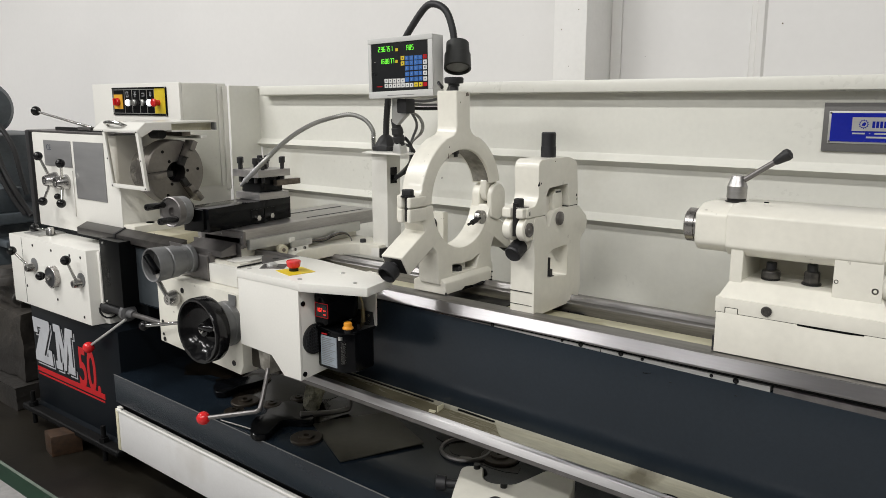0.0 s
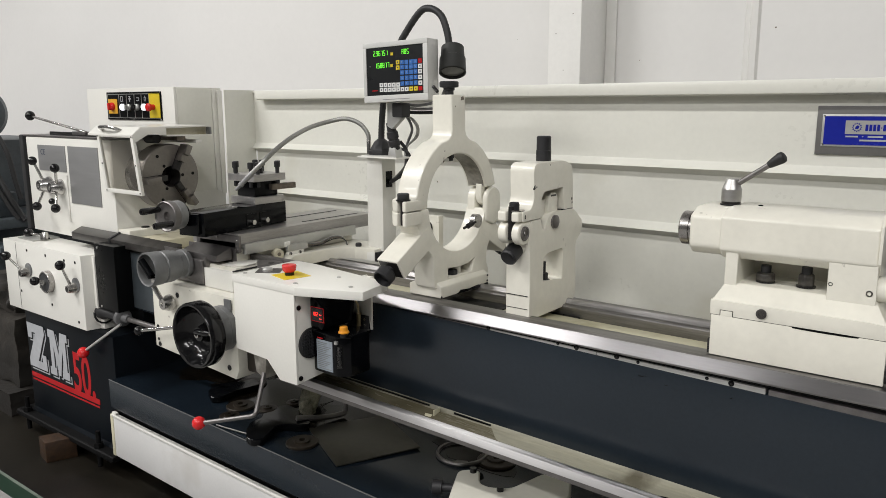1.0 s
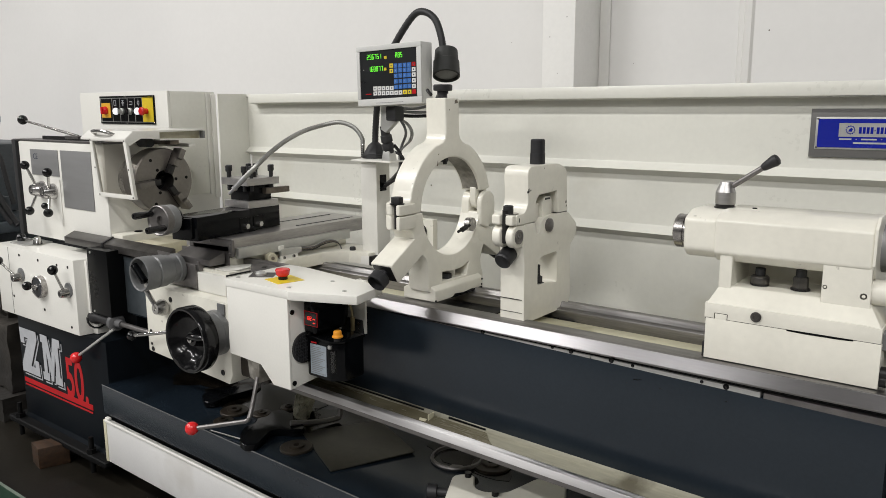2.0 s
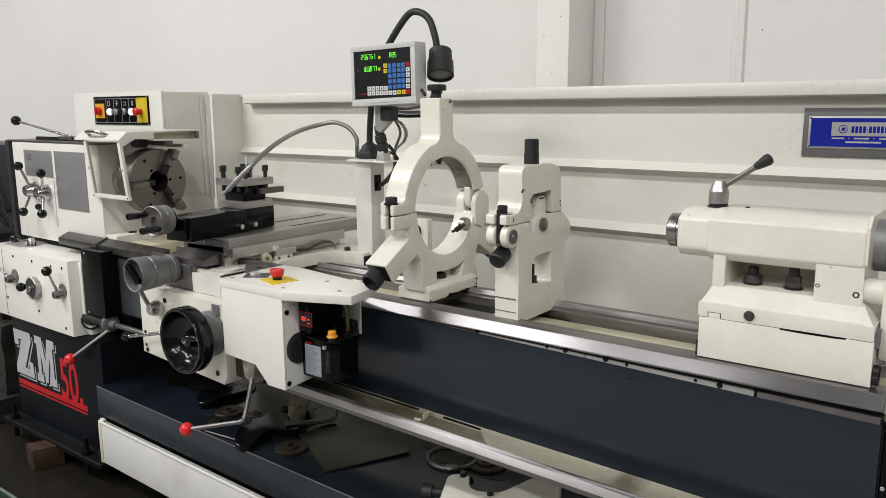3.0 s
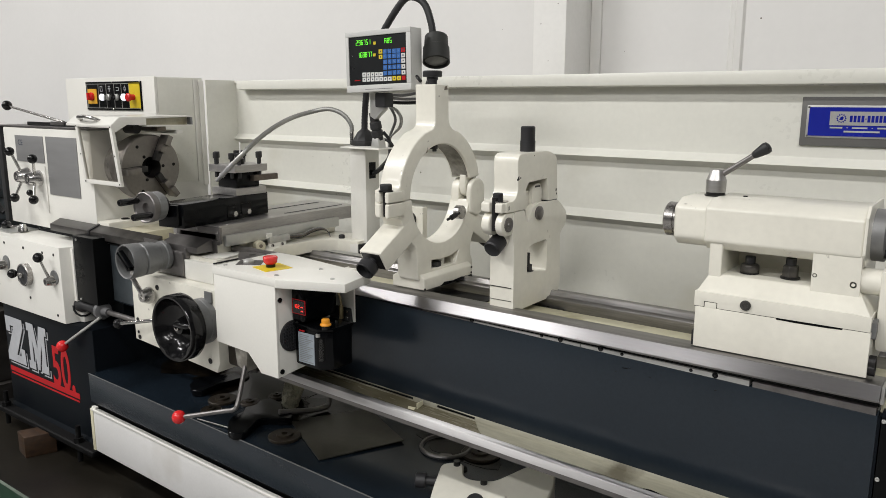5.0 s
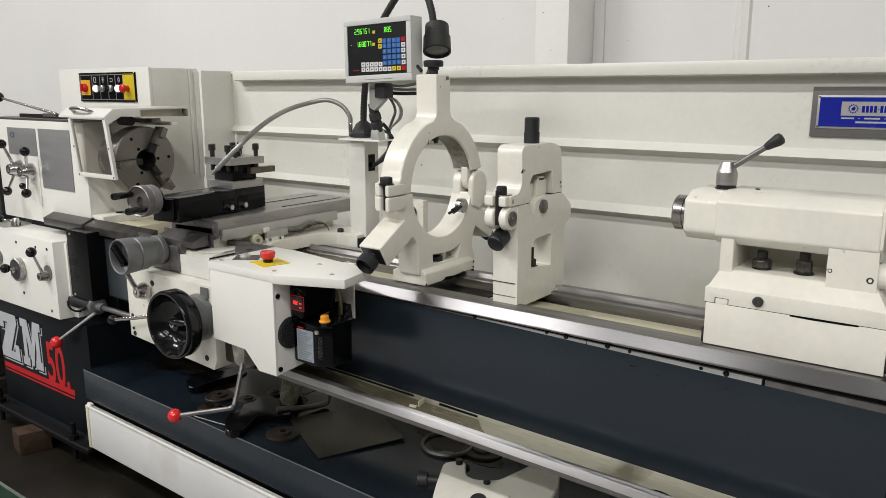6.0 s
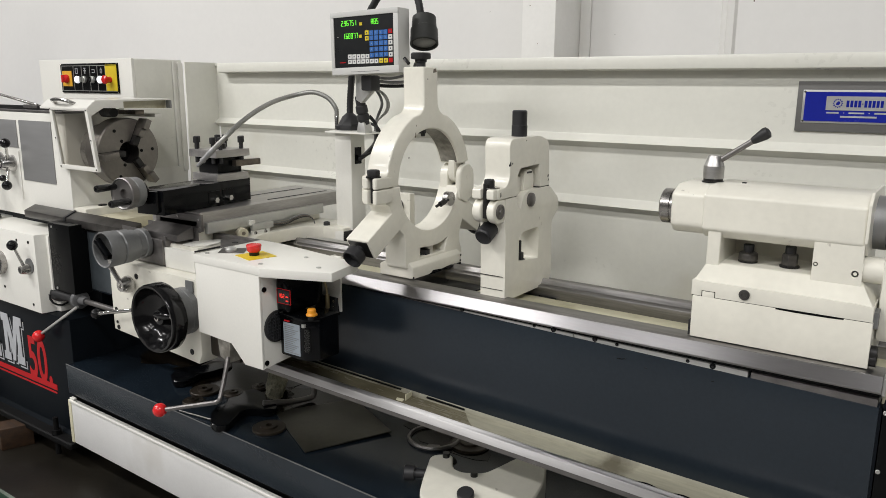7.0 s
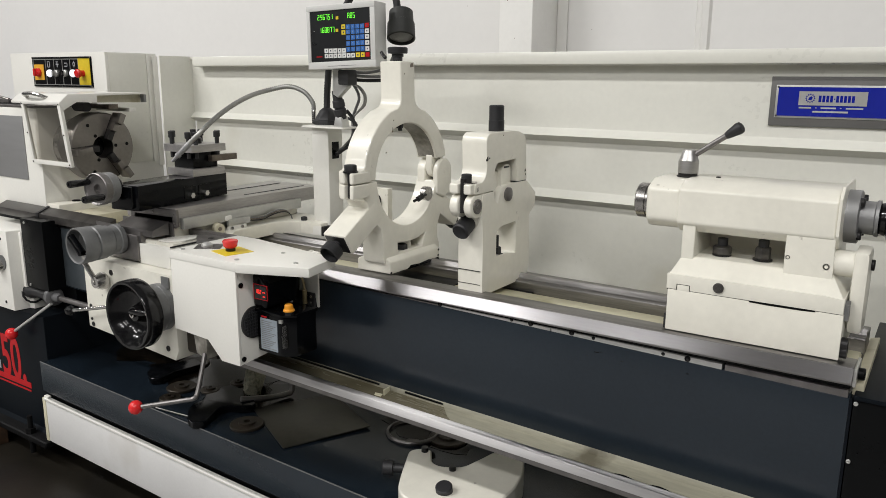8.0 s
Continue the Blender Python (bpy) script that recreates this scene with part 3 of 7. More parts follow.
def build_tray():
    tray = thing("chip_tray", (-1.0, 0.1, 0.1), "dark blue chip tray with a cream drawer front below", "chip tray")
    xa, xb, f = -2.304, 0.9, -0.15
    top = 0.3885

    def run(x0, x1, y0, y1, za, zb):
        return hexa(bmesh.new(), x0, x1, y0, y1, (drop(x0, za), drop(x0, zb)), (drop(x1, za), drop(x1, zb)))

    part("tray_floor", run(xa, xb, f + 0.006, 0.62, top - 0.04, top), NAVYTRAY, tray, "oily dark blue tray floor", bevel=0.002)
    part("tray_front", run(xa, xb, f, f + 0.006, top - 0.112, top + 0.003), BEDBLUE, tray, "dark blue tray front", bevel=0.0015)
    part("tray_edge", run(xa, xb, f - 0.001, f + 0.003, top + 0.003, top + 0.0045), GREYP, tray, "thin lighter edge strip", smooth=False)
    # black strip standing in for the shaded gap over the drawer
    part("shadow_gap", run(xa, xb, f + 0.02, f + 0.04, top - 0.17, top - 0.10), BLACKSHEET, tray)
    part("drawer_front", run(xa + 0.005, xb, f - 0.003, f + 0.012, top - 0.315, top - 0.138), DRAWER, tray, "cream painted drawer front", bevel=0.002)
    part("drawer_lip", run(xa + 0.005, xb, f - 0.007, f + 0.012, top - 0.147, top - 0.138), CREAM, tray, bevel=0.002)
    part("drawer_corner", box(xa + 0.005, xa + 0.032, f - 0.002, f + 0.012, drop(xa, top - 0.138), drop(xa, top - 0.130)), CREAM, tray, bevel=0.002)
    part("drawer_side", box(xa - 0.002, xa + 0.016, f - 0.006, f + 0.012, drop(xa, top - 0.315), drop(xa, top - 0.139)), WEBP, tray, "yellowed drawer edge", bevel=0.002)
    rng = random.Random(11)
    # dark patches: spilled oil, with the tray's shade painted in as well
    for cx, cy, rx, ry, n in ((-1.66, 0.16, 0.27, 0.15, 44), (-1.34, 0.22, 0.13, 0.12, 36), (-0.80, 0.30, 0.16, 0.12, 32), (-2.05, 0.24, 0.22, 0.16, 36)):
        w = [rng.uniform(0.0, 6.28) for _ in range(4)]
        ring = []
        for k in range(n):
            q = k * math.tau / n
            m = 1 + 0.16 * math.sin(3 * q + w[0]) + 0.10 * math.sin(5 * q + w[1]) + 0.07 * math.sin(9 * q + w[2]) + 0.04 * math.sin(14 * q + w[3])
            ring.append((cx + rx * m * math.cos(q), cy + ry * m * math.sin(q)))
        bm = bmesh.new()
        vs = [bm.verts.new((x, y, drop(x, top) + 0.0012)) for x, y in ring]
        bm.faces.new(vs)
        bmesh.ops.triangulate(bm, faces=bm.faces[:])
        part("oil_and_shade_patch", bm, OILSHADE, tray, "dark brown oil and painted shade on the tray", smooth=False)
    part("under_body", box(xa, xb, f + 0.08, 0.6, 0.02, 0.25), BLACKSHEET, tray)
    bm = bmesh.new()
    for x in (-2.1, -1.2, -0.3, 0.6):
        box(x - 0.05, x + 0.05, 0.0, 0.4, 0.0, 0.03, bm)
    part("runner", bm, BLACKSHEET, tray)


def build_tail_pedestal():
    ped = thing("tail_pedestal", (0.65, 0.15, 0.0), "black painted pedestal under the tail end of the bed", "machine base")
    part("cabinet", box(0.372, 1.15, -0.028, 0.5, 0.0, 0.896), BLACKSHEET, ped, bevel=0.004)
    part("cabinet_top", box(0.372, 1.16, -0.032, 0.51, 0.896, 0.905), NAVYDIM, ped, bevel=0.002)
    for x, z in ((0.377, 0.889), (0.377, 0.771), (0.377, 0.55)):
        bolt((x, -0.028, z), (0, -1, 0), 0.0042, 0.003, ped, ALUL, "panel_screw")
    bolt((0.43, 0.02, 0.905), (0, 0, 1), 0.008, 0.04, ped, ALUL, "stud")


build_bed()
build_gutter()
build_base()
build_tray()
build_tail_pedestal()


# ---- splash guard ----
def build_splash():
    sg = thing("splash_guard", (-0.9, 0.7, 0.7), "cream painted sheet metal splash guard with pressed ribs", "splash guard")
    xa, xb = -2.36, 1.45
    prof2 = [(0.676, 1.556), (0.680, 1.328), (0.655, 1.305), (0.688, 1.286), (0.688, 1.13), (0.660, 1.106), (0.692, 1.087), (0.692, 0.70)]
    back = [(y + 0.004, z + 0.002) for y, z in reversed(prof2)]
    part("panel", prism("x", prof2 + back, xa, xb), SHEET, sg, "ribbed back panel", bevel=0.003, angle=25)
    part("flange", prism("x", [(0.63, 1.562), (0.628, 1.543), (0.63, 1.525), (0.640, 1.522), (0.676, 1.520), (0.684, 1.557), (0.684, 1.562)], -2.29, xb),
         SHEET, sg, "folded top flange", bevel=0.0015)
    part("wing", prism("z", [(-2.364, 0.515), (-2.358, 0.515), (-2.358, 0.68), (-2.364, 0.68)], 0.95, 1.565), SHEET, sg, "side wing", bevel=0.001)
    part("wing_fold", prism("z", [(-2.29, 0.63), (-2.286, 0.634), (-2.358, 0.678), (-2.362, 0.674)], 1.552, 1.562), SHEET, sg)
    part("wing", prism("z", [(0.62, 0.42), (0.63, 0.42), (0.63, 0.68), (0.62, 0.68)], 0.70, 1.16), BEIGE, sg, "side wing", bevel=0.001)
    return sg


def build_sign():
    s = thing("sign_plate", (0.2, 0.67, 1.42), "grey backing plate with a blue enamel name plate", "sign")
    x0, x1 = 0.038, 0.343
    y = 0.675
    part("backing", box(x0, x1, y - 0.002, y + 0.004, 1.361, 1.491), SIGNBACK, s, "matt grey backing plate", bevel=0.001)
    b0, b1 = x0 + 0.014, x1 - 0.014
    part("rim", box(b0, b1, y - 0.004, y - 0.002, 1.383, 1.469), ALUL, s, bevel=0.0015)
    part("blue_field", box(b0 + 0.006, b1 - 0.006, y - 0.0052, y - 0.004, 1.388, 1.464), BLUESIGN, s, "blue enamel", smooth=False)
    part("white_field", box(b0 + 0.058, b1 - 0.058, y - 0.0062, y - 0.0052, 1.417, 1.453), ALUL, s, "silver field", smooth=False)
    bm = rev((b0 + 0.086, y - 0.0062, 1.435), (0, -1, 0), [(0, 0.0100), (0.0006, 0.0100)], 24)
    for k in range(12):
        a = k * math.tau / 12
        c = (b0 + 0.086 + 0.0108 * math.cos(a), 1.435 + 0.0108 * math.sin(a))
        box(c[0] - 0.0012, c[0] + 0.0012, y - 0.0066, y - 0.0062, c[1] - 0.0012, c[1] + 0.0012, bm)
    badge = part("badge", bm, BLUESIGN, s, smooth=False)
    part("badge_field", rev((b0 + 0.086, y - 0.0068, 1.435), (0, -1, 0), [(0, 0.0086), (0.0005, 0.0086)], 24), ALUL, badge, smooth=False)
    part("badge_mark", prism("y", [(b0 + 0.081, 1.431), (b0 + 0.089, 1.430), (b0 + 0.092, 1.437), (b0 + 0.088, 1.441), (b0 + 0.083, 1.437)], y - 0.0073, y - 0.0078), BLUESIGN, badge, smooth=False)
    bm = bmesh.new()
    x = b0 + 0.106
    for k in range(10):
        w = 0.0066 if k != 4 else 0.0025
        h = 0.0085 if k != 4 else 0.0015
        box(x, x + w, y - 0.0072, y - 0.0062, 1.434 - h, 1.434 + h, bm)
        x += w + 0.0025
    part("name_bars", bm, BLUESIGN, s, smooth=False)
    bm = bmesh.new()
    for a, w in ((0.060, 0.030), (0.113, 0.036), (0.172, 0.040)):
        box(b0 + a, b0 + a + w, y - 0.0062, y - 0.0052, 1.4085, 1.4125, bm)
    for a in (0.100, 0.159):
        box(b0 + a, b0 + a + 0.003, y - 0.0062, y - 0.0052, 1.4095, 1.4115, bm)
    box(b0 + 0.094, b0 + 0.178, y - 0.0062, y - 0.0052, 1.3985, 1.4030, bm)
    part("small_bars", bm, WHITEPAINT, s, smooth=False)
    for x, z in ((b0 + 0.005, 1.464), (b1 - 0.005, 1.464), (b0 + 0.005, 1.388), (b1 - 0.005, 1.388)):
        bolt((x, y - 0.004, z), (0, -1, 0), 0.003, 0.002, s, CHROME, "rivet")


build_splash()
build_sign()


# ---- headstock, gearbox, cabinet ----
def build_headstock():
    hs = thing("headstock", (-2.78, 0.18, 0.93), "cream painted lathe headstock with steel levers and plates", "headstock")
    part("body", prism("x", [(0.0, 1.36), (0.0, 0.93), (0.36, 0.93), (0.36, 1.36)], -3.15, -2.415), CREAM, hs, bevel=0.008)
    part("end_cover", box(-3.205, -3.17, -0.005, 0.37, 0.93, 1.365), MATTBLK, hs, "dark end cover edge", bevel=0.004)
    part("end_gap", box(-3.17, -3.15, 0.012, 0.34, 0.93, 1.355), BLACKSHEET, hs)
    part("top_tray", box(-3.20, -2.43, 0.0, 0.34, 1.36, 1.368), GRIND, hs, "grey top plate", bevel=0.002)
    part("top_bar", box(-3.0, -2.5, 0.04, 0.055, 1.368, 1.384), DARKIRON, hs, bevel=0.002)
    part("foot", box(-2.414, -2.33, 0.002, 0.33, 0.93, 1.0), CAST, hs, bevel=0.006)
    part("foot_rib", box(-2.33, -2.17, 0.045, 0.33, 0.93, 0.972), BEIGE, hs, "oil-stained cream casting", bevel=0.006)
    part("oil_plug", rev((-2.375, 0.10, 1.0), (0, 0, 1), [(0, 0.017), (0.003, 0.017), (0.005, 0.012)], 18), BLACKSHEET, hs)
    bolt((-2.26, 0.045, 0.968), (0, -1, 0), 0.006, 0.003, hs, CHROME, "screw")
    part("label_plate", box(-3.036, -2.79, -0.003, 0, 1.213, 1.326), ALU, hs, "grey metal plate", bevel=0.0008)
    part("label_plate", box(-2.766, -2.518, -0.003, 0, 1.082, 1.327), ALU, hs, "grey metal plate", bevel=0.0008)
    lettering("plate_mark", "CE", 0.035, pose(-3.01, -0.0032, 1.283, 90, 0, 0), PRINT, hs, 0.0004)
    part("ledge", box(-2.80, -2.79, -0.004, 0.0, 1.0, 1.2), CREAM, hs, bevel=0.001)
    for hx, z, re, rb, tips in ((-2.953, 1.150, 0.0205, 0.037, ((-2.972, 1.259), (-2.968, 1.058))), (-2.853, 1.146, 0.0235, 0.035, ((-2.773, 1.236), (-2.798, 1.062)))):
        hub = part("lever_hub", rev((hx, 0.0, z), (0, -1, 0), [(0, rb), (0.006, rb), (0.012, rb * 0.94), (0.050, re + 0.002), (0.053, re), (0.0535, re * 0.72)], 32), SATIN, hs, "polished steel hub", angle=30)
        part("hub_ring", rev((hx, -0.0532, z), (0, -1, 0), [(0, re * 0.72), (0.0006, re * 0.72), (0.0006, re * 0.5)], 24), DARKIRON, hub, "dark recessed ring", smooth=False)
        part("hub_pin", rev((hx, -0.0532, z), (0, -1, 0), [(0, re * 0.5), (0.0022, re * 0.46), (0.0025, 0.0)], 20), CHROME, hub)
        for tx, tz in tips:
            part("lever_rod", cyl((hx + (tx - hx) * 0.15, -0.026, z + (tz - z) * 0.15), (tx, -0.058, tz), 0.0068, 0.0055, 14), CHROME, hub)
            part("knob", ball((tx, -0.060, tz), 0.0195), BLACKP, hub)
    part("knob", ball((-2.885, -0.032, 1.083), 0.014), BLACKP, hs)
    part("lever_rod", cyl((-2.70, 0.05, 1.386), (-3.03, -0.02, 1.452), 0.006, 0.005, 12), CHROME, hs)
    part("knob", ball((-3.035, -0.021, 1.454), 0.021), BLACKP, hs)
    part("lever_boss", box(-2.79, -2.68, 0.035, 0.07, 1.374, 1.388), GRIND, hs, bevel=0.004)


def build_gearbox():
    gb = thing("feed_gearbox", (-2.82, -0.06, 0.59), "cream painted feed gearbox with levers and a dial", "gearbox")
    part("body", prism("z", [(-3.16, -0.14), (-2.465, -0.14), (-2.455, -0.085), (-2.43, -0.08), (-2.44, 0.06), (-3.16, 0.06)], 0.592, 0.905), CREAM, gb, bevel=0.004)
    ring = [(-0.075 + 0.048 * math.sin(radians(a)), 0.664 - 0.048 * math.cos(radians(a))) for a in range(-100, 101, 25)]
    inner = [(-0.075 + 0.041 * math.sin(radians(a)), 0.664 - 0.041 * math.cos(radians(a))) for a in range(100, -101, -25)]
    part("shaft_gasket", prism("x", ring + inner, -2.434, -2.4265), MATTBLK, gb, "black gasket round the shaft", bevel=0.0008)
    part("seam", box(-3.036, -3.034, -0.1408, -0.139, 0.60, 0.90), DARKIRON, gb, smooth=False)
    part("top_plate", box(-3.10, -2.95, -0.10, 0.02, 0.905, 0.911), ALUL, gb, bevel=0.001)
    part("edge_bar", prism("x", [(-0.05, 0.94), (-0.05, 0.968), (-0.004, 0.988), (-0.004, 0.94)], -2.70, -1.96), OILIRON, gb, "grey ground bar", bevel=0.002)
    part("bar_strap", prism("x", [(-0.054, 0.94), (-0.054, 0.971), (-0.004, 0.992), (-0.004, 0.94)], -2.40, -2.385), MATTBLK, gb, bevel=0.001)
    for x, z in ((-2.93, 0.875), (-2.76, 0.872), (-2.60, 0.87), (-2.51, 0.872), (-2.52, 0.62), (-3.02, 0.68), (-2.74, 0.66)):
        bolt((x, -0.139, z), (0, -1, 0), 0.006, 0.003, gb, DARKIRON, "screw")
    for hx, hz, tx, tz in ((-2.932, 0.777, -3.018, 0.848), (-2.522, 0.766, -2.528, 0.867)):
        part("pad", rev((hx + 0.006, -0.139, hz + 0.012), (0, -1, 0), [(0, 0.030), (0.005, 0.030), (0.006, 0.028)], 24), GREYP, gb, "round grey pad")
        hub = part("lever_hub", rev((hx, -0.144, hz), (0, -1, 0), [(0, 0.023), (0.006, 0.022), (0.030, 0.016), (0.033, 0.015), (0.0335, 0.010)], 26), CHROME, gb, "polished steel hub", angle=30)
        part("hub_ring", rev((hx, -0.1772, hz), (0, -1, 0), [(0, 0.0102), (0.0008, 0.0102), (0.0008, 0.006)], 18), DARKIRON, hub, smooth=False)
        part("lever_rod", cyl((hx + (tx - hx) * 0.12, -0.160, hz + (tz - hz) * 0.12), (tx, -0.19, tz), 0.006, 0.005, 12), CHROME, hub)
        part("knob", ball((tx, -0.192, tz), 0.020), BLACKP, hub)
    dial = part("dial", rev((-2.745, -0.139, 0.761), (0, -1, 0), [(0, 0.048), (0.022, 0.048), (0.024, 0.046), (0.024, 0.042), (0.020, 0.041)], 36), STEEL, gb, "turned steel dial", angle=30)
    part("dial_face", rev((-2.745, -0.159, 0.761), (0, -1, 0), [(0, 0.0405), (0.0025, 0.0405)], 30), DARKGREY, dial, "dark dial face", smooth=False)
    part("dial_hub", rev((-2.745, -0.1615, 0.761), (0, -1, 0), [(0, 0.013), (0.010, 0.012)], 20), CHROME, dial)
    part("grip", cyl((-2.745, -0.165, 0.761), (-2.754, -0.19, 0.771), 0.007, 0.006, 12), CHROME, dial)
    part("knob", ball((-2.754, -0.197, 0.772), 0.019), BLACKP, dial)
    part("pointer", cyl((-2.795, -0.139, 0.735), (-2.795, -0.155, 0.728), 0.011, 0.009, 14), CHROME, gb)
    part("lever_boss", rev((-2.945, -0.05, 0.911), (0, 0, 1), [(0, 0.02), (0.02, 0.016), (0.03, 0.012)], 20), CHROME, gb)
    part("lever_rod", cyl((-2.945, -0.05, 0.925), (-3.085, -0.055, 0.925), 0.006, 0.005, 12), CHROME, gb)
    part("knob", ball((-3.09, -0.055, 0.925), 0.021), BLACKP, gb)
    # black sheet box beside the gearbox
    part("side_box", box(-2.428, -2.278, -0.10, -0.03, 0.690, 0.955), BLACKSHEET, gb, "black sheet metal cover", bevel=0.003)
    part("side_strip", box(-2.446, -2.429, -0.104, -0.03, 0.685, 0.90), CREAM, gb, bevel=0.002)
    for z in (0.70, 0.94):
        bolt((-2.40, -0.10, z), (0, -1, 0), 0.005, 0.003, gb, ALUL, "screw")
    # control shaft with collar and a red-knobbed lever
    part("shaft", cyl((-2.46, -0.075, 0.664), (-1.70, -0.075, 0.664), 0.0105, n=20), GRIND, gb, "long steel control shaft")
    part("shaft_housing", rev((-2.46, -0.075, 0.664), (1, 0, 0), [(0, 0.030), (0.03, 0.030), (0.045, 0.022), (0.13, 0.020)], 24), MATTBLK, gb)
    part("collar", rev((-2.307, -0.075, 0.664), (1, 0, 0), [(0, 0.031), (0.003, 0.035), (0.020, 0.035), (0.023, 0.031), (0.026, 0.018), (0.06, 0.016)], 36), DIALGREY, gb, "grey painted collar", angle=25)
    rod = part("lever_rod", cyl((-2.27, -0.10, 0.645), (-2.45, -0.165, 0.515), 0.006, 0.0055, 12), ALUL, gb)
    part("knob", ball((-2.455, -0.167, 0.510), 0.023), RED, rod, "red ball knob")
    rod = part("lever_rod", cyl((-1.785, -0.300, 0.756), (-1.44, -0.262, 0.832), 0.0062, 0.0062, 12), SATIN, gb)
    part("knob", ball((-1.790, -0.300, 0.755), 0.0165), BLACKP, rod)


def build_cabinet():
    cb = thing("electrical_cabinet", (-2.86, 0.46, 1.0), "cream sheet metal electrical cabinet with a control panel", "cabinet")
    part("body", box(-3.23, -2.497, 0.365, 0.60, 0.95, 1.577), CREAM, cb, bevel=0.004)
    part("side_door", box(-2.498, -2.494, 0.366, 0.545, 1.113, 1.573), SHEET, cb, "side door", bevel=0.0015)
    part("front_skin", box(-3.235, -2.494, 0.352, 0.366, 0.95, 1.578), CREAM, cb, bevel=0.003)
    part("edge_fold", box(-2.497, -2.489, 0.548, 0.56, 1.11, 1.57), CREAM, cb, bevel=0.003)
    part("edge_fold", box(-2.497, -2.487, 0.575, 0.60, 1.09, 1.565), CREAM, cb, bevel=0.003)
    x0, x1, z0, z1, y = -3.042, -2.588, 1.432, 1.560, 0.352
    pn = part("control_panel", box(x0, x1, y - 0.006, y, z0, z1), BLACKSHEET, cb, "black control panel with coloured switches", bevel=0.002)

    def u(a):
        return x0 + a * (x1 - x0)

    def v(b):
        return z1 - b * (z1 - z0)

    def flat(name, a0, a1, b0, b1, material, lift=0.0075):
        part(name, box(u(a0), u(a1), y - lift, y - 0.006, v(b1), v(b0)), material, pn, smooth=False)

    flat("yellow_field", 0.80, 0.985, 0.06, 0.93, YELLOW)
    flat("amber_square", 0.035, 0.205, 0.25, 0.78, AMBER)
    for a in (0.025, 0.24, 0.385, 0.53, 0.66, 0.795):
        flat("divider", a, a + 0.006, 0.08, 0.92, ALUL)
    for b in (0.07, 0.92):
        flat("divider", 0.02, 0.98, b, b + 0.02, ALUL)
    # outline symbols over the switches
    for name, bars in (("sheet", ((0, 0.006, 0, 1), (0.038, 0.044, 0, 1), (0, 0.044, 0, 0.12), (0, 0.03, 0.88, 1))), ("tap", ((0, 0.044, 0.4, 0.6), (0.016, 0.026, 0, 1), (0.004, 0.036, 0, 0.16))),
                       ("frame", ((0, 0.05, 0.25, 0.38), (0, 0.05, 0.75, 0.88), (0.044, 0.05, 0.25, 0.88))), ("wheel", ((0.006, 0.012, 0.2, 0.8), (0.034, 0.040, 0.2, 0.8), (0.006, 0.040, 0.2, 0.32), (0.006, 0.040, 0.7, 0.82), (0.020, 0.026, 0, 0.2), (0.020, 0.026, 0.8, 1)))):
        a = {"sheet": 0.275, "tap": 0.425, "frame": 0.570, "wheel": 0.705}[name]
        for c0, c1, d0, d1 in bars:
            flat("symbol", a + c0, a + c1, 0.15 + d0 * 0.20, 0.15 + d1 * 0.20, WHITEPAINT)
    f = (0, -1, 0)
    part("main_switch", rev((u(0.12), y - 0.007, v(0.52)), f, [(0, 0.019), (0.010, 0.019), (0.014, 0.016), (0.018, 0.014)], 20), RED, pn, "red rotary switch", bevel=0.002)
    part("switch_grip", box(u(0.12) - 0.006, u(0.12) + 0.006, y - 0.034, y - 0.022, v(0.52) - 0.017, v(0.52) + 0.017), RED, pn, bevel=0.003)
    part("button", rev((u(0.315), y - 0.006, v(0.55)), f, [(0, 0.016), (0.008, 0.016), (0.013, 0.012)], 20), LITKEY, pn, "lit white push button")
    for a in (0.43, 0.58):
        part("selector", rev((u(a), y - 0.006, v(0.55)), f, [(0, 0.0155), (0.008, 0.015), (0.010, 0.012), (0.014, 0.011)], 20), ALUL, pn, "bright selector switch")
        part("selector_grip", box(u(a) - 0.004, u(a) + 0.004, y - 0.030, y - 0.016, v(0.55) - 0.011, v(0.55) + 0.011), ALUL if a < 0.5 else BLACKP, pn, bevel=0.002)
    part("button", rev((u(0.712), y - 0.006, v(0.55)), f, [(0, 0.016), (0.008, 0.016), (0.013, 0.012)], 20), LITKEY, pn, "lit white push button")
    part("stop_button", rev((u(0.875), y - 0.006, v(0.55)), f, [(0, 0.013), (0.020, 0.013), (0.022, 0.018), (0.031, 0.0185), (0.036, 0.013)], 24), RED, pn, "red mushroom stop button")
    for a, b in ((0.012, 0.03), (0.988, 0.03), (0.5, 0.03), (0.012, 0.97), (0.988, 0.97), (0.5, 0.97)):
        bolt((u(a), y - 0.006, v(b)), f, 0.0035, 0.002, pn, CHROME, "rivet")


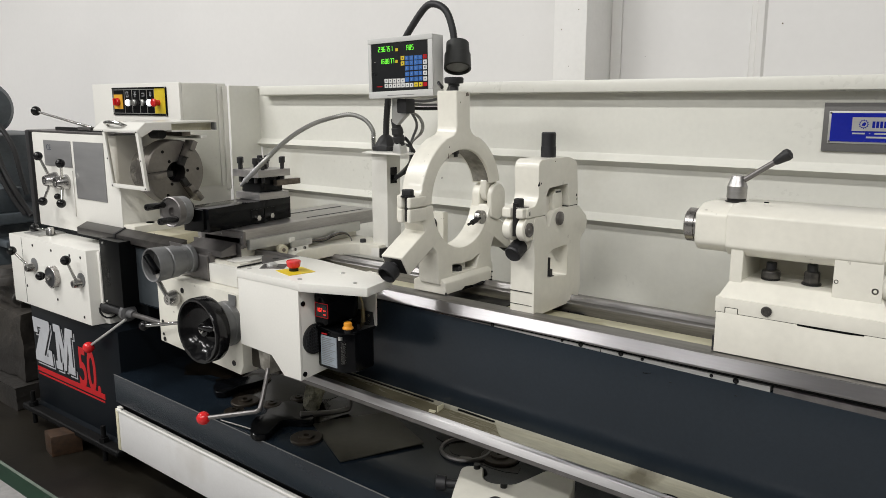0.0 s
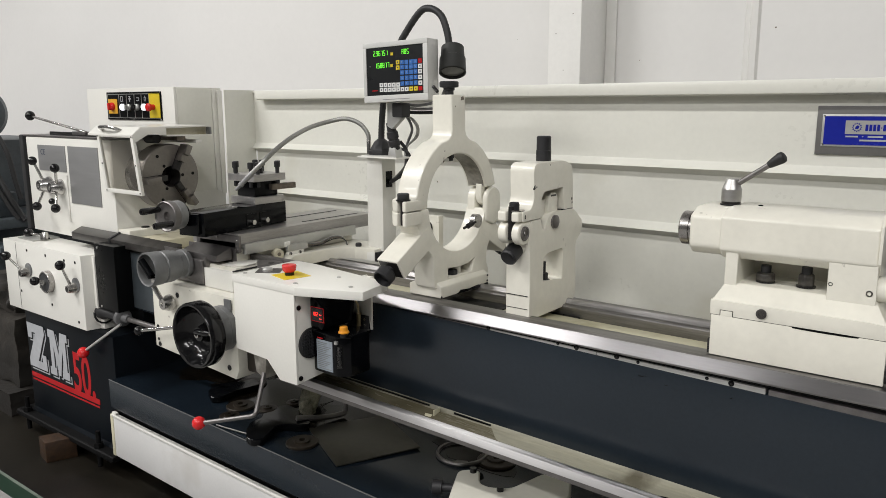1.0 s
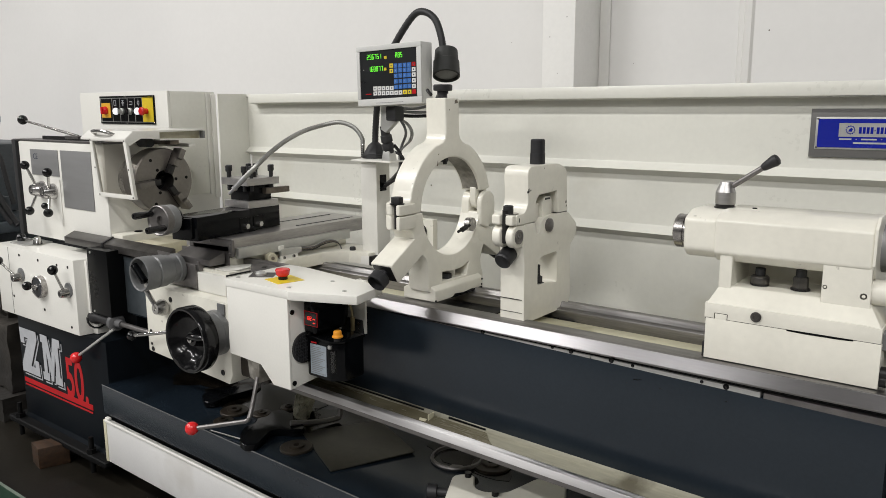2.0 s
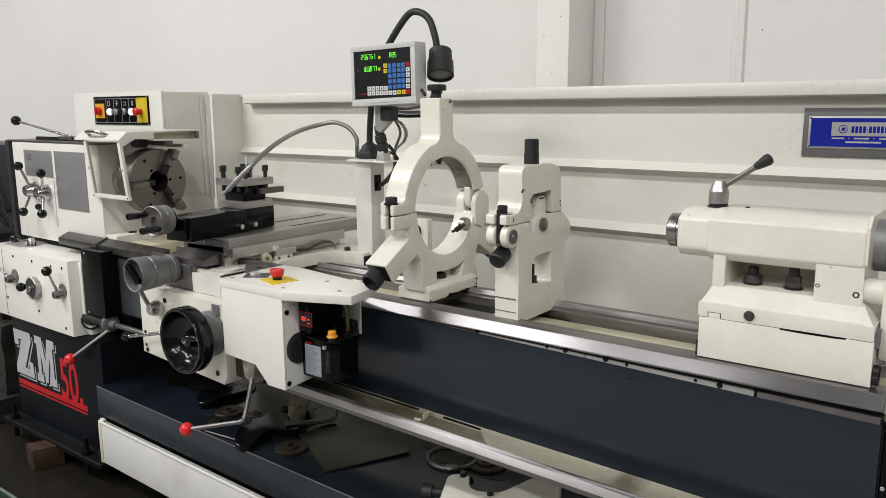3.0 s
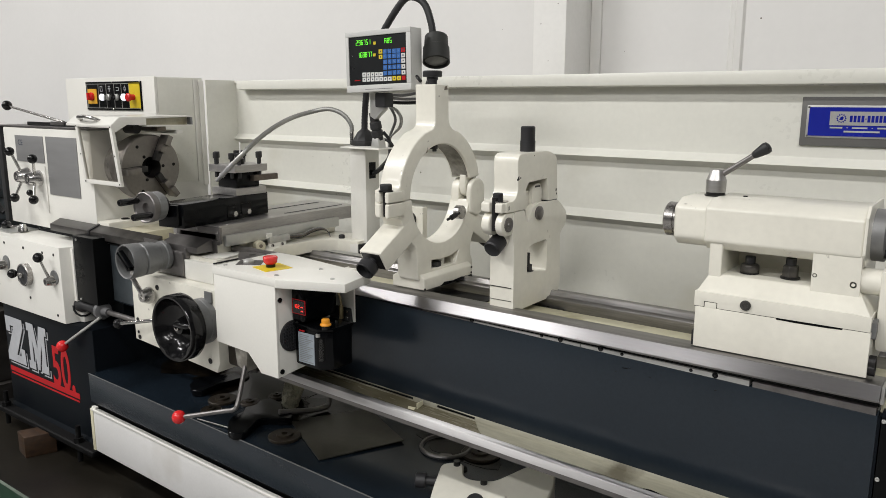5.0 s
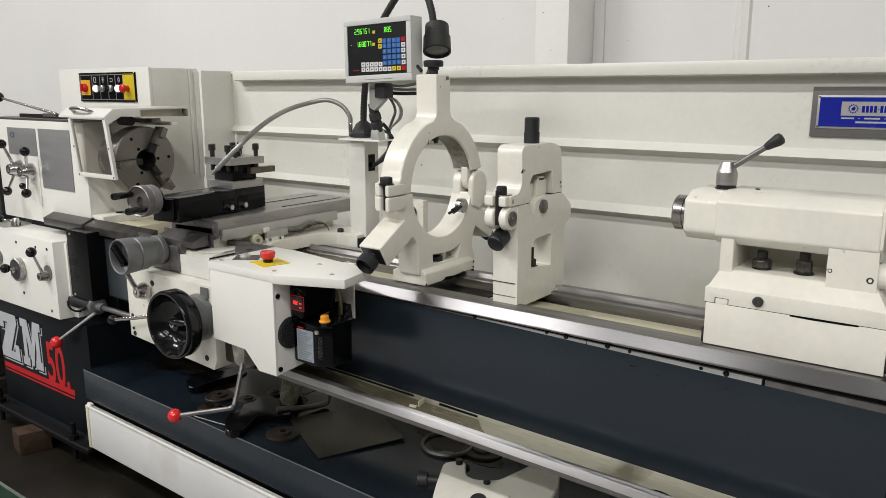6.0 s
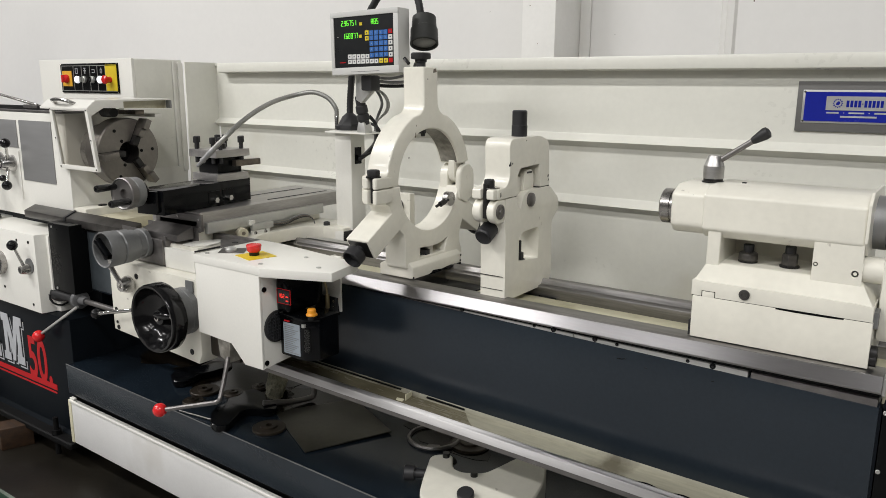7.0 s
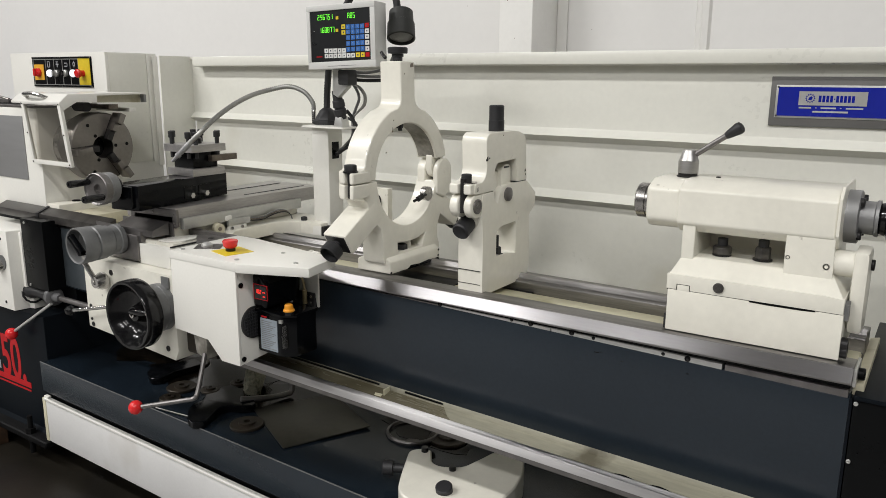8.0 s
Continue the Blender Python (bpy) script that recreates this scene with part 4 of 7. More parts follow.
def build_chuck():
    ch = thing("lathe_chuck", (-2.3, AY, AZ), "steel three-jaw lathe chuck with dark jaws", "chuck")
    fx = -2.21
    part("chuck_body", rev((fx - 0.105, AY, AZ), (1, 0, 0), [(0, 0.112), (0.004, 0.118), (0.03, 0.118), (0.034, 0.129), (0.100, 0.129), (0.105, 0.125), (0.105, 0.042), (0.03, 0.041)], 56), CHUCKM, ch, angle=30)
    part("bore", rev((fx - 0.06, AY, AZ), (1, 0, 0), [(0, 0.041), (0.002, 0.041)], 24), BLACKSHEET, ch)
    part("back_plate", rev((fx - 0.19, AY, AZ), (1, 0, 0), [(0, 0.08), (0.02, 0.08), (0.03, 0.105), (0.06, 0.105), (0.085, 0.11)], 40), STEEL, ch, "turned steel back plate", angle=30)
    for k in range(3):
        a = radians(64 + 120 * k)
        d = Vector((0, math.cos(a), math.sin(a)))
        w = Vector((0, -math.sin(a), math.cos(a)))

        def blk(r0, r1, h0, h1, half):
            bm = bmesh.new()
            v = [bm.verts.new(Vector((fx + h, AY, AZ)) + d * r + w * s) for h in (h0, h1) for r in (r0, r1) for s in (-half, half)]
            for f in ((0, 1, 3, 2), (4, 5, 7, 6), (0, 1, 5, 4), (2, 3, 7, 6), (0, 2, 6, 4), (1, 3, 7, 5)):
                bm.faces.new([v[i] for i in f])
            return bm
        part("jaw_slot", blk(0.034, 0.124, 0.0, 0.0012, 0.0125), DARKIRON, ch)
        jaw = part("jaw", blk(0.030, 0.070, 0.0012, 0.024, 0.011), DARKIRON, ch, "dark steel jaw", bevel=0.0015)
        part("jaw_step", blk(0.066, 0.100, 0.0012, 0.040, 0.011), CHUCKM, jaw, bevel=0.0015)
        part("jaw_step", blk(0.096, 0.137, 0.0012, 0.056, 0.011), CHUCKM, jaw, bevel=0.0015)
        for off, r in ((60, 0.052), (60, 0.1)):
            q = radians(64 + 120 * k + off)
            part("screw_hole", rev((fx, AY + math.cos(q) * r, AZ + math.sin(q) * r), (1, 0, 0), [(0, 0.0065), (0.0012, 0.0065)], 14), BLACKSHEET, ch)


def build_guard():
    g = thing("chuck_guard", (-2.31, 0.1, 1.15), "cream framed chuck guard with a clear plastic window", "chuck guard")
    xa, xb = -2.437, -2.178
    y0, y1 = -0.045, -0.022       # top and bottom of the window

    def slab(x0, x1, s0, s1, t0, t1):
        """A piece of the leaning front; s runs from the top (0) to the bottom (1)."""
        bm = bmesh.new()
        vs = []
        for t in (t0, t1):
            for s in (s0, s1):
                for x in (x0, x1):
                    vs.append(bm.verts.new((x, y0 + (y1 - y0) * s + t, 1.387 - 0.232 * s)))
        for f in ((0, 1, 3, 2), (4, 5, 7, 6), (0, 1, 5, 4), (2, 3, 7, 6), (0, 2, 6, 4), (1, 3, 7, 5)):
            bm.faces.new([vs[i] for i in f])
        return bm

    part("frame_bar", slab(xa, xb, 0.0, 0.045, 0, 0.012), CREAM, g, bevel=0.001)
    part("frame_bar", slab(xa, xb, 0.93, 1.0, 0, 0.012), CREAM, g, bevel=0.001)
    part("frame_bar", slab(xa, xa + 0.016, 0.045, 0.93, 0, 0.012), CREAM, g, bevel=0.001)
    part("frame_bar", slab(xb - 0.018, xb, 0.045, 0.93, 0, 0.012), CREAM, g, bevel=0.001)
    part("window", slab(xa + 0.016, xb - 0.018, 0.045, 0.93, 0.005, 0.008), GLASS, g, "clear smoky plastic window", smooth=False)
    for s in (0.03, 0.5, 0.965):
        for x in (xa + 0.008, xb - 0.009):
            bolt((x, y0 + (y1 - y0) * s, 1.387 - 0.232 * s), (0, -1, 0), 0.003, 0.002, g, DARKIRON, "screw")
    part("hood", prism("x", [(-0.046, 1.388), (-0.046, 1.380), (0.0, 1.407), (0.30, 1.412), (0.30, 1.418), (-0.01, 1.416)], -2.50, xb), CREAM, g, "folded hood", bevel=0.0015)
    part("hood_side", prism("x", [(-0.046, 1.386), (-0.03, 1.36), (0.02, 1.387), (0.10, 1.384), (0.10, 1.4145), (-0.01, 1.414)], xb - 0.004, xb + 0.002), CREAM, g, bevel=0.0008)
    part("channel_lip", prism("x", [(0.1005, 1.378), (0.31, 1.374), (0.31, 1.380), (0.1005, 1.384)], xb - 0.03, xb + 0.002), CREAM, g, "lower lip of the hood", bevel=0.0008)
    # beige web puts the recess's shade into its colour
    part("channel_web", prism("x", [(0.1005, 1.380), (0.300, 1.377), (0.300, 1.411), (0.1005, 1.409)], xb - 0.03, xb - 0.025), BEIGE, g, "recessed channel of the hood, shade painted beige", smooth=False)
    part("channel_end", box(xb - 0.0245, xb + 0.001, 0.300, 0.309, 1.381, 1.411), GREYP, g, bevel=0.001)
    part("arm", box(-2.40, -2.20, 0.16, 0.20, 1.358, 1.376), TOOLST, g, bevel=0.002)
    part("hinge", rev((-2.33, 0.11, 1.366), (1, 0, 0), [(0, 0.018), (0.07, 0.018)], 18), MATTBLK, g)
    part("hinge_bar", box(-2.41, -2.19, 0.24, 0.27, 1.346, 1.360), CREAM, g, bevel=0.002)
    part("handle", tube([(-2.415, -0.02, 1.398), (-2.405, -0.045, 1.412), (-2.37, -0.055, 1.416), (-2.33, -0.055, 1.416), (-2.295, -0.045, 1.410), (-2.285, -0.02, 1.398)], 0.007, 10), CHROME, g, "polished handle")


build_headstock()
build_gearbox()
build_cabinet()
build_chuck()
build_guard()


# ---- carriage ----
def build_carriage():
    ca = thing("lathe_carriage", (-1.4, 0.0, 0.95), "cream painted lathe carriage with apron and handwheels", "carriage")
    part("saddle", prism("z", [(-1.70, -0.19), (-1.40, -0.19), (-1.40, -0.06), (-1.34, -0.055), (-1.34, -0.015), (-1.375, 0.01), (-1.405, 0.05), (-1.415, 0.10), (-1.415, 0.21), (-1.40, 0.262), (-1.36, 0.297), (-1.27, 0.302), (-1.27, 0.42), (-1.74, 0.42), (-1.74, 0.30), (-1.70, 0.2), (-1.70, 0.1), (-1.70, 0.03), (-1.70, -0.05)], 0.957, 1.0), CAST, ca, bevel=0.006)
    part("bridge_front", box(-1.722, -1.470, -0.1345, -0.1305, 0.995, 1.043), GRIND, ca, "planed iron front below the slide", bevel=0.001)
    part("saddle_bridge", box(-1.72, -1.475, -0.13, 0.40, 1.0, 1.04), CAST, ca, bevel=0.004)
    part("front_shelf", box(-1.541, -1.398, -0.206, -0.06, 0.926, 0.9885), CREAM, ca, "cream front ledge", bevel=0.003)
    part("front_block", box(-1.705, -1.5415, -0.212, -0.126, 0.932, 1.010), GRIND, ca, "planed iron block", bevel=0.002)
    part("screw_well", prism("x", [(-0.200, 1.0105), (-0.200, 1.030), (-0.1415, 1.050), (-0.1415, 1.0105)], -1.668, -1.480), GRIND, ca, "oily iron top over the screw", bevel=0.002)
    part("well_side", box(-1.5415, -1.531, -0.206, -0.126, 0.990, 1.022), GRIND, ca, bevel=0.001)
    part("guard_plate", prism("y", [(-1.735, 1.038), (-1.602, 1.036), (-1.612, 1.004), (-1.640, 0.985), (-1.715, 0.985)], -0.2205, -0.2165), GRIND, ca, "thin bent iron guard", bevel=0.0008)
    part("gasket", box(-1.395, -1.390, -0.2062, -0.06, 0.9905, 0.9952), MATTBLK, ca, bevel=0.001)
    part("rear_shelf", box(-1.475, -1.275, -0.07, 0.0, 0.96, 0.990), CREAM, ca, bevel=0.002)
    part("shelf_lip", box(-1.52, -1.22, -0.075, -0.05, 1.0, 1.018), GRIND, ca, bevel=0.002)
    part("wiper", box(-1.34, -1.325, -0.05, -0.016, 0.957, 0.992), MATTBLK, ca, bevel=0.002)
    part("rear_stop", box(-1.035, -0.972, 0.285, 0.309, 0.966, 1.145), CAST, ca, "cream stop block on the rear way", bevel=0.003)
    part("stop_knob", rev((-1.020, 0.286, 1.105), (0, -1, 0), [(0, 0.022), (0.010, 0.022), (0.012, 0.018)], 22), MATTBLK, ca, "black knob")
    # apron
    part("apron_plate", prism("y", [(-1.775, 0.925), (-1.33, 0.925), (-1.33, 0.70), (-1.345, 0.668), (-1.40, 0.672), (-1.775, 0.695)], -0.25, -0.06), CAST, ca, "apron front plate", bevel=0.003)
    for x, z, r in ((-1.63, 0.892, 0.009), (-1.385, 0.885, 0.009), (-1.36, 0.857, 0.005), (-1.755, 0.765, 0.007), (-1.755, 0.722, 0.005), (-1.75, 0.705, 0.008), (-1.375, 0.70, 0.009)):
        bolt((x, -0.249, z), (0, -1, 0), r, 0.003, ca, DARKIRON, "screw")
    cover = [(-1.268, 0.997), (-1.268, 0.797), (-1.132, 0.790), (-1.080, 0.741), (-1.010, 0.741), (-1.010, 0.997)]
    part("cover", prism("y", cover, -0.30, -0.292), CREAM, ca, "folded sheet metal cover", bevel=0.002)
    part("cover_side", prism("x", [(-0.2918, 1.0), (-0.2918, 0.742), (-0.16, 0.752), (-0.01, 0.835), (-0.01, 1.0)], -1.0185, -1.0105), CREAM, ca, bevel=0.001)
    part("cover_back", box(-1.25, -1.018, -0.27, -0.07, 0.80, 1.0), CREAM, ca)
    part("cover_tongue", prism("y", [(-0.985, 1.0), (-0.916, 1.0), (-0.916, 0.868), (-0.922, 0.868), (-0.926, 0.895), (-0.985, 0.905)], -0.098, -0.092), CREAM, ca, bevel=0.001)
    part("side_fold", box(-1.02, -0.985, -0.022, -0.010, 0.86, 0.998), CREAM, ca, bevel=0.002)
    lid = [(-1.272, -0.3012), (-1.010, -0.3012), (-0.998, -0.308), (-0.815, -0.236), (-0.842, -0.108), (-1.182, -0.058), (-1.272, -0.058)]
    ld = part("lid", prism("z", lid, 0.996, 1.020), CREAM, ca, "cream painted lid", bevel=0.003)
    for x, y in ((-1.245, -0.275), (-1.03, -0.275), (-0.88, -0.215), (-0.99, -0.15)):
        bolt((x, y, 1.020), (0, 0, 1), 0.006, 0.0025, ca, ALUL, "screw")
    part("dark_plate", prism("z", [(-1.265, -0.205), (-1.225, -0.255), (-1.165, -0.215), (-1.205, -0.165)], 1.020, 1.0212), GRIND, ld, smooth=False)
    part("yellow_plate", prism("z", [(-1.165, -0.245), (-1.085, -0.265), (-1.065, -0.185), (-1.145, -0.165)], 1.020, 1.0212), YELLOW, ld, smooth=False)
    es = part("stop_button", rev((-1.122, -0.215, 1.0212), (0, 0, 1), [(0, 0.0135), (0.009, 0.0135)], 22), BLACKP, ld, "red mushroom stop button")
    part("mushroom", rev((-1.122, -0.215, 1.0302), (0, 0, 1), [(0, 0.014), (0.004, 0.0185), (0.010, 0.0195), (0.018, 0.021), (0.021, 0.019), (0.022, 0.012)], 26), RED, es)
    part("indicator", rev((-1.219, -0.213, 1.0212), (0, 0, 1), [(0, 0.016), (0.005, 0.016), (0.010, 0.010), (0.012, 0.004)], 20), ALUL, ld)
    part("slot_plate", prism("z", [(-1.400, -0.105), (-1.345, -0.057), (-1.2735, -0.100), (-1.2735, -0.150), (-1.330, -0.162)], 1.0005, 1.0125), GRIND, ca, "grey iron plate with a round hole", bevel=0.001)
    part("plate_hole", rev((-1.330, -0.108, 1.0125), (0, 0, 1), [(0, 0.010), (0.0006, 0.009)], 18), BLACKSHEET, ca, smooth=False)
    part("slot_cover", prism("z", [(-1.470, -0.1885), (-1.478, -0.129), (-1.436, -0.066), (-1.400, -0.112), (-1.3985, -0.150), (-1.425, -0.1885)], 1.0004, 1.0042), CREAM, ca, "thin cream cover plate", bevel=0.001)
    # big black handwheel
    hx, hz = -1.392, 0.826
    part("dial_ring", rev((hx, -0.25, hz), (0, -1, 0), [(0, 0.070), (0.020, 0.070), (0.021, 0.0685), (0.023, 0.0685), (0.024, 0.070), (0.054, 0.070), (0.060, 0.064)], 48), GREYP, ca, "grey graduated dial", angle=30)
    part("dial_notch", box(hx + 0.012, hx + 0.046, -0.256, -0.2515, hz + 0.06, hz + 0.094), GREYP, ca, bevel=0.002)
    bm = rev((hx, -0.298, hz), (0, -1, 0), [(0.010, 0.035), (0.012, 0.085), (0.016, 0.096), (0.022, 0.0995), (0.062, 0.0995), (0.067, 0.096), (0.066, 0.090), (0.058, 0.0865), (0.040, 0.082), (0.022, 0.066), (0.014, 0.045), (0.013, 0.030), (0.030, 0.025), (0.044, 0.021), (0.047, 0.0)], 64)
    for v in bm.verts:
        r, q = math.hypot(v.co.x - hx, v.co.z - hz), math.atan2(v.co.z - hz, v.co.x - hx)
        if 0.080 < r < 0.092 and v.co.y < -0.330 and -2.6 < q < -0.4:
            f = 1 - 0.06 * max(0.0, math.sin(8 * q))
            v.co.x, v.co.z = hx + (v.co.x - hx) * f, hz + (v.co.z - hz) * f
    hw = part("handwheel", bm, BLACKP, ca, "glossy black dished handwheel", angle=40)
    part("grip_end", ball((hx + 0.060, -0.338, hz + 0.012), 0.009), CHROME, hw, "polished grip end")
    part("grip", rev((hx - 0.012, -0.345, hz + 0.006), (0.07, 0.006, 0.006), [(0, 0.006), (0.006, 0.010), (0.05, 0.011), (0.062, 0.0085), (0.068, 0.006)], 16), BLACKP, hw, "black folding handle")
    part("hub_screw", rev((hx, -0.345, hz), (0, -1, 0), [(0, 0.010), (0.005, 0.010), (0.005, 0.005), (0.002, 0.0045)], 14), CHROME, hw)
    # cross-slide handwheel
    cx, cz = -1.628, 0.993
    part("screw_housing", rev((cx, -0.20, cz), (0, -1, 0), [(0.016, 0.047), (0.030, 0.047), (0.032, 0.043), (0.050, 0.043), (0.054, 0.047), (0.075, 0.047)], 36), GREYP, ca, "grey dial housing", angle=30)
    part("dial_ring", rev((cx, -0.272, cz), (0, -1, 0), [(0, 0.051), (0.03, 0.052), (0.034, 0.049)], 40), GREYP, ca, angle=30)
    cw = part("handwheel", rev((cx, -0.306, cz), (0, -1, 0), [(0, 0.048), (0.004, 0.053), (0.045, 0.0545), (0.049, 0.0525), (0.047, 0.049), (0.012, 0.044), (0.010, 0.0)], 44), GREYP, ca, "grey painted dished handwheel", angle=30)
    part("grip", cyl((cx - 0.028, -0.352, cz + 0.026), (cx + 0.018, -0.348, cz - 0.020), 0.0115, 0.0125, 16), BLACKIRON, cw, "black folding grip")
    part("grip_end", box(cx + 0.014, cx + 0.032, -0.350, -0.326, cz - 0.040, cz - 0.022), CHROME, cw, bevel=0.003)
    part("knob_boss", rev((-1.655, -0.25, 0.866), (0, -1, 0), [(0, 0.016), (0.010, 0.027), (0.020, 0.027), (0.042, 0.018), (0.042, 0.008), (0.038, 0.007)], 28), CHROME, ca, "polished knob", angle=25)
    part("lever_rod", cyl((-1.660, -0.285, 0.872), (-1.690, -0.300, 0.930), 0.008, n=10), SATIN, ca)
    # red-knobbed apron lever
    rod = part("lever_rod", tube([(-1.162, -0.29, 0.741), (-1.156, -0.3, 0.724), (-1.145, -0.335, 0.648), (-1.144, -0.35, 0.636), (-1.172, -0.362, 0.628), (-1.28, -0.415, 0.602)], 0.0065, 10, 5), GRIND, ca, "bent steel lever")
    part("knob", ball((-1.298, -0.422, 0.598), 0.0195), RED, rod, "red ball knob")
    part("lever_lug", prism("y", [(-1.154, 0.725), (-1.148, 0.841), (-1.212, 0.841), (-1.197, 0.737), (-1.174, 0.729)], -0.290, -0.2), LINER, ca, "oily worn lug carrying the lever", bevel=0.004)
    part("apron_under", box(-1.33, -1.20, -0.22, -0.06, 0.69, 0.80), BROWNIRON, ca, bevel=0.01)


def build_pump():
    pu = thing("oil_pump", (-0.95, -0.18, 0.75), "black lubrication oil pump with an orange filler cap", "oil pump")
    part("tank", prism("z", [(-1.0, -0.245), (-0.905, -0.25), (-0.874, -0.225), (-0.874, -0.15), (-1.0, -0.15)], 0.772, 0.885), BLACKIRON, pu, bevel=0.008)
    part("flange", prism("z", [(-1.003, -0.248), (-0.904, -0.253), (-0.871, -0.227), (-0.871, -0.148), (-1.003, -0.148)], 0.880, 0.889), BLACKIRON, pu, bevel=0.003)
    part("head", prism("y", [(-1.005, 0.892), (-0.955, 0.892), (-0.95, 0.962), (-0.965, 0.985), (-1.005, 0.985)], -0.252, -0.125), BLACKIRON, pu, bevel=0.013, seg=4)
    disp = part("display", box(-0.993, -0.950, -0.2545, -0.252, 0.920, 0.956), DROFACE, pu, "black display with red digits", bevel=0.001)
    for a0, a1, b0, b1 in ((-0.9965, -0.9465, 0.9565, 0.9580), (-0.9965, -0.9465, 0.9180, 0.9195), (-0.9965, -0.9950, 0.9195, 0.9565), (-0.9480, -0.9465, 0.9195, 0.9565)):
        part("display_rim", box(a0, a1, -0.2540, -0.252, b0, b1), REDPAINT, pu, "thin red border", smooth=False)
    seven_segments("digits", "102", (-0.988, -0.2546, 0.945), Vector((1, 0, 0)), Vector((0, 0, -1)), 0.0055, 0.0110, 0.0014, REDLED, disp)
    for x in (-0.960, -0.955):
        for z in (0.928, 0.939):
            part("button", cyl((x, -0.2545, z), (x, -0.2560, z), 0.0017, n=10), REDLED, disp)
    part("label", box(-0.979, -0.919, -0.2515, -0.249, 0.784, 0.868), LABEL, pu, "pale printed label", smooth=False)
    bm = bmesh.new()
    for k in range(15):
        box(-0.975, -0.924 - 0.007 * (k * 7 % 4), -0.2522, -0.2515, 0.788 + k * 0.0052, 0.7896 + k * 0.0052, bm)
    part("label_bars", bm, GREYP, pu, smooth=False)
    part("label_bars", box(-0.975, -0.955, -0.2525, -0.2500, 0.8715, 0.8745), REDPAINT, pu, smooth=False)
    part("filler_cap", rev((-0.891, -0.234, 0.896), (0, 0, 1), [(0, 0.012), (0.001, 0.0150), (0.005, 0.0150), (0.007, 0.0115), (0.017, 0.0110), (0.019, 0.009)], 14), ORANGE, pu, "orange filler cap", bevel=0.001)
    part("filler_neck", cyl((-0.891, -0.234, 0.887), (-0.891, -0.234, 0.898), 0.012, n=18), BLACKP, pu)
    part("sight_tube", cyl((-0.896, -0.246, 0.862), (-0.896, -0.246, 0.80), 0.0085, n=14), GLASS, pu)
    part("sight_cap", cyl((-0.905, -0.250, 0.866), (-0.905, -0.250, 0.874), 0.006, n=14), ALUL, pu)
    part("outlet", cyl((-0.945, -0.12, 0.880), (-0.945, -0.12, 0.918), 0.0065, n=12), BRASS, pu)
    part("oil_pipe", tube([(-0.945, -0.12, 0.915), (-0.948, -0.12, 0.94), (-0.958, -0.125, 0.962), (-0.985, -0.13, 0.985)], 0.0030, 8), BRASS, pu, "thin brass oil pipe")
    part("bracket", box(-1.006, -0.924, -0.106, -0.098, 0.864, 0.908), MATTBLK, pu, bevel=0.004)
    for x, z in ((-0.934, 0.898), (-0.934, 0.880), (-0.950, 0.900)):
        bolt((x, -0.106, z), (0, -1, 0), 0.004, 0.003, pu, CHROME, "screw")
    vent = part("fan_vent", rev((-1.010, -0.247, 0.850), (1, 0, 0), [(0, 0.043), (0.004, 0.043), (0.006, 0.040)], 30), MATTBLK, pu, "round black fan grille")
    bm = bmesh.new()
    for k in range(-4, 5):
        h = math.sqrt(max(0.0, 0.038 ** 2 - (k * 0.009) ** 2))
        box(-1.004, -1.001, -0.247 + k * 0.009 - 0.0012, -0.247 + k * 0.009 + 0.0012, 0.850 - h, 0.850 + h, bm)
        box(-1.004, -1.001, -0.247 - h, -0.247 + h, 0.850 + k * 0.009 - 0.0012, 0.850 + k * 0.009 + 0.0012, bm)
    part("grille", bm, DARKGREY, vent, smooth=False)
    for y, z in ((-0.285, 0.957), (-0.17, 0.765), (-0.286, 0.757)):
        bolt((-1.010, y, z), (1, 0, 0), 0.007, 0.003, pu, BLACKSHEET, "screw")


def seven_segments(name, text, origin, right, down, w, h, t, material, parent):
    """Lit bar digits. right and down are unit vectors in the display's plane."""
    segs = {"0": "abcdef", "1": "bc", "2": "abged", "3": "abgcd", "4": "fgbc", "5": "afgcd", "6": "afgedc", "7": "abc", "8": "abcdefg", "9": "abcdfg",
            "A": "abcefg", "B": "abcdefg", "S": "afgcd"}
    out = right.cross(down)
    out = -out if out.y > 0 else out
    bm = bmesh.new()
    x = 0.0

    def bar(a0, a1, b0, b1):
        v = []
        for o in (0.0, 0.0008):
            for a, b in ((a0, b0), (a1, b0), (a1, b1), (a0, b1)):
                v.append(bm.verts.new(Vector(origin) + right * (x + a) + down * b + out * o))
        for f in ((0, 1, 2, 3), (4, 5, 6, 7), (0, 1, 5, 4), (1, 2, 6, 5), (2, 3, 7, 6), (3, 0, 4, 7)):
            bm.faces.new([v[i] for i in f])

    for c in text:
        if c == ".":
            x -= w * 0.25
            bar(0, t, h - t, h)
            x += w * 0.45
            continue
        for s in segs.get(c, ""):
            {"a": lambda: bar(t * 0.4, w - t * 0.4, 0, t), "d": lambda: bar(t * 0.4, w - t * 0.4, h - t, h), "g": lambda: bar(t * 0.4, w - t * 0.4, h / 2 - t / 2, h / 2 + t / 2),
             "f": lambda: bar(0, t, t * 0.4, h / 2), "b": lambda: bar(w - t, w, t * 0.4, h / 2), "e": lambda: bar(0, t, h / 2, h - t * 0.4), "c": lambda: bar(w - t, w, h / 2, h - t * 0.4)}[s]()
        x += w * 1.38
    return part(name, bm, material, parent, smooth=False)


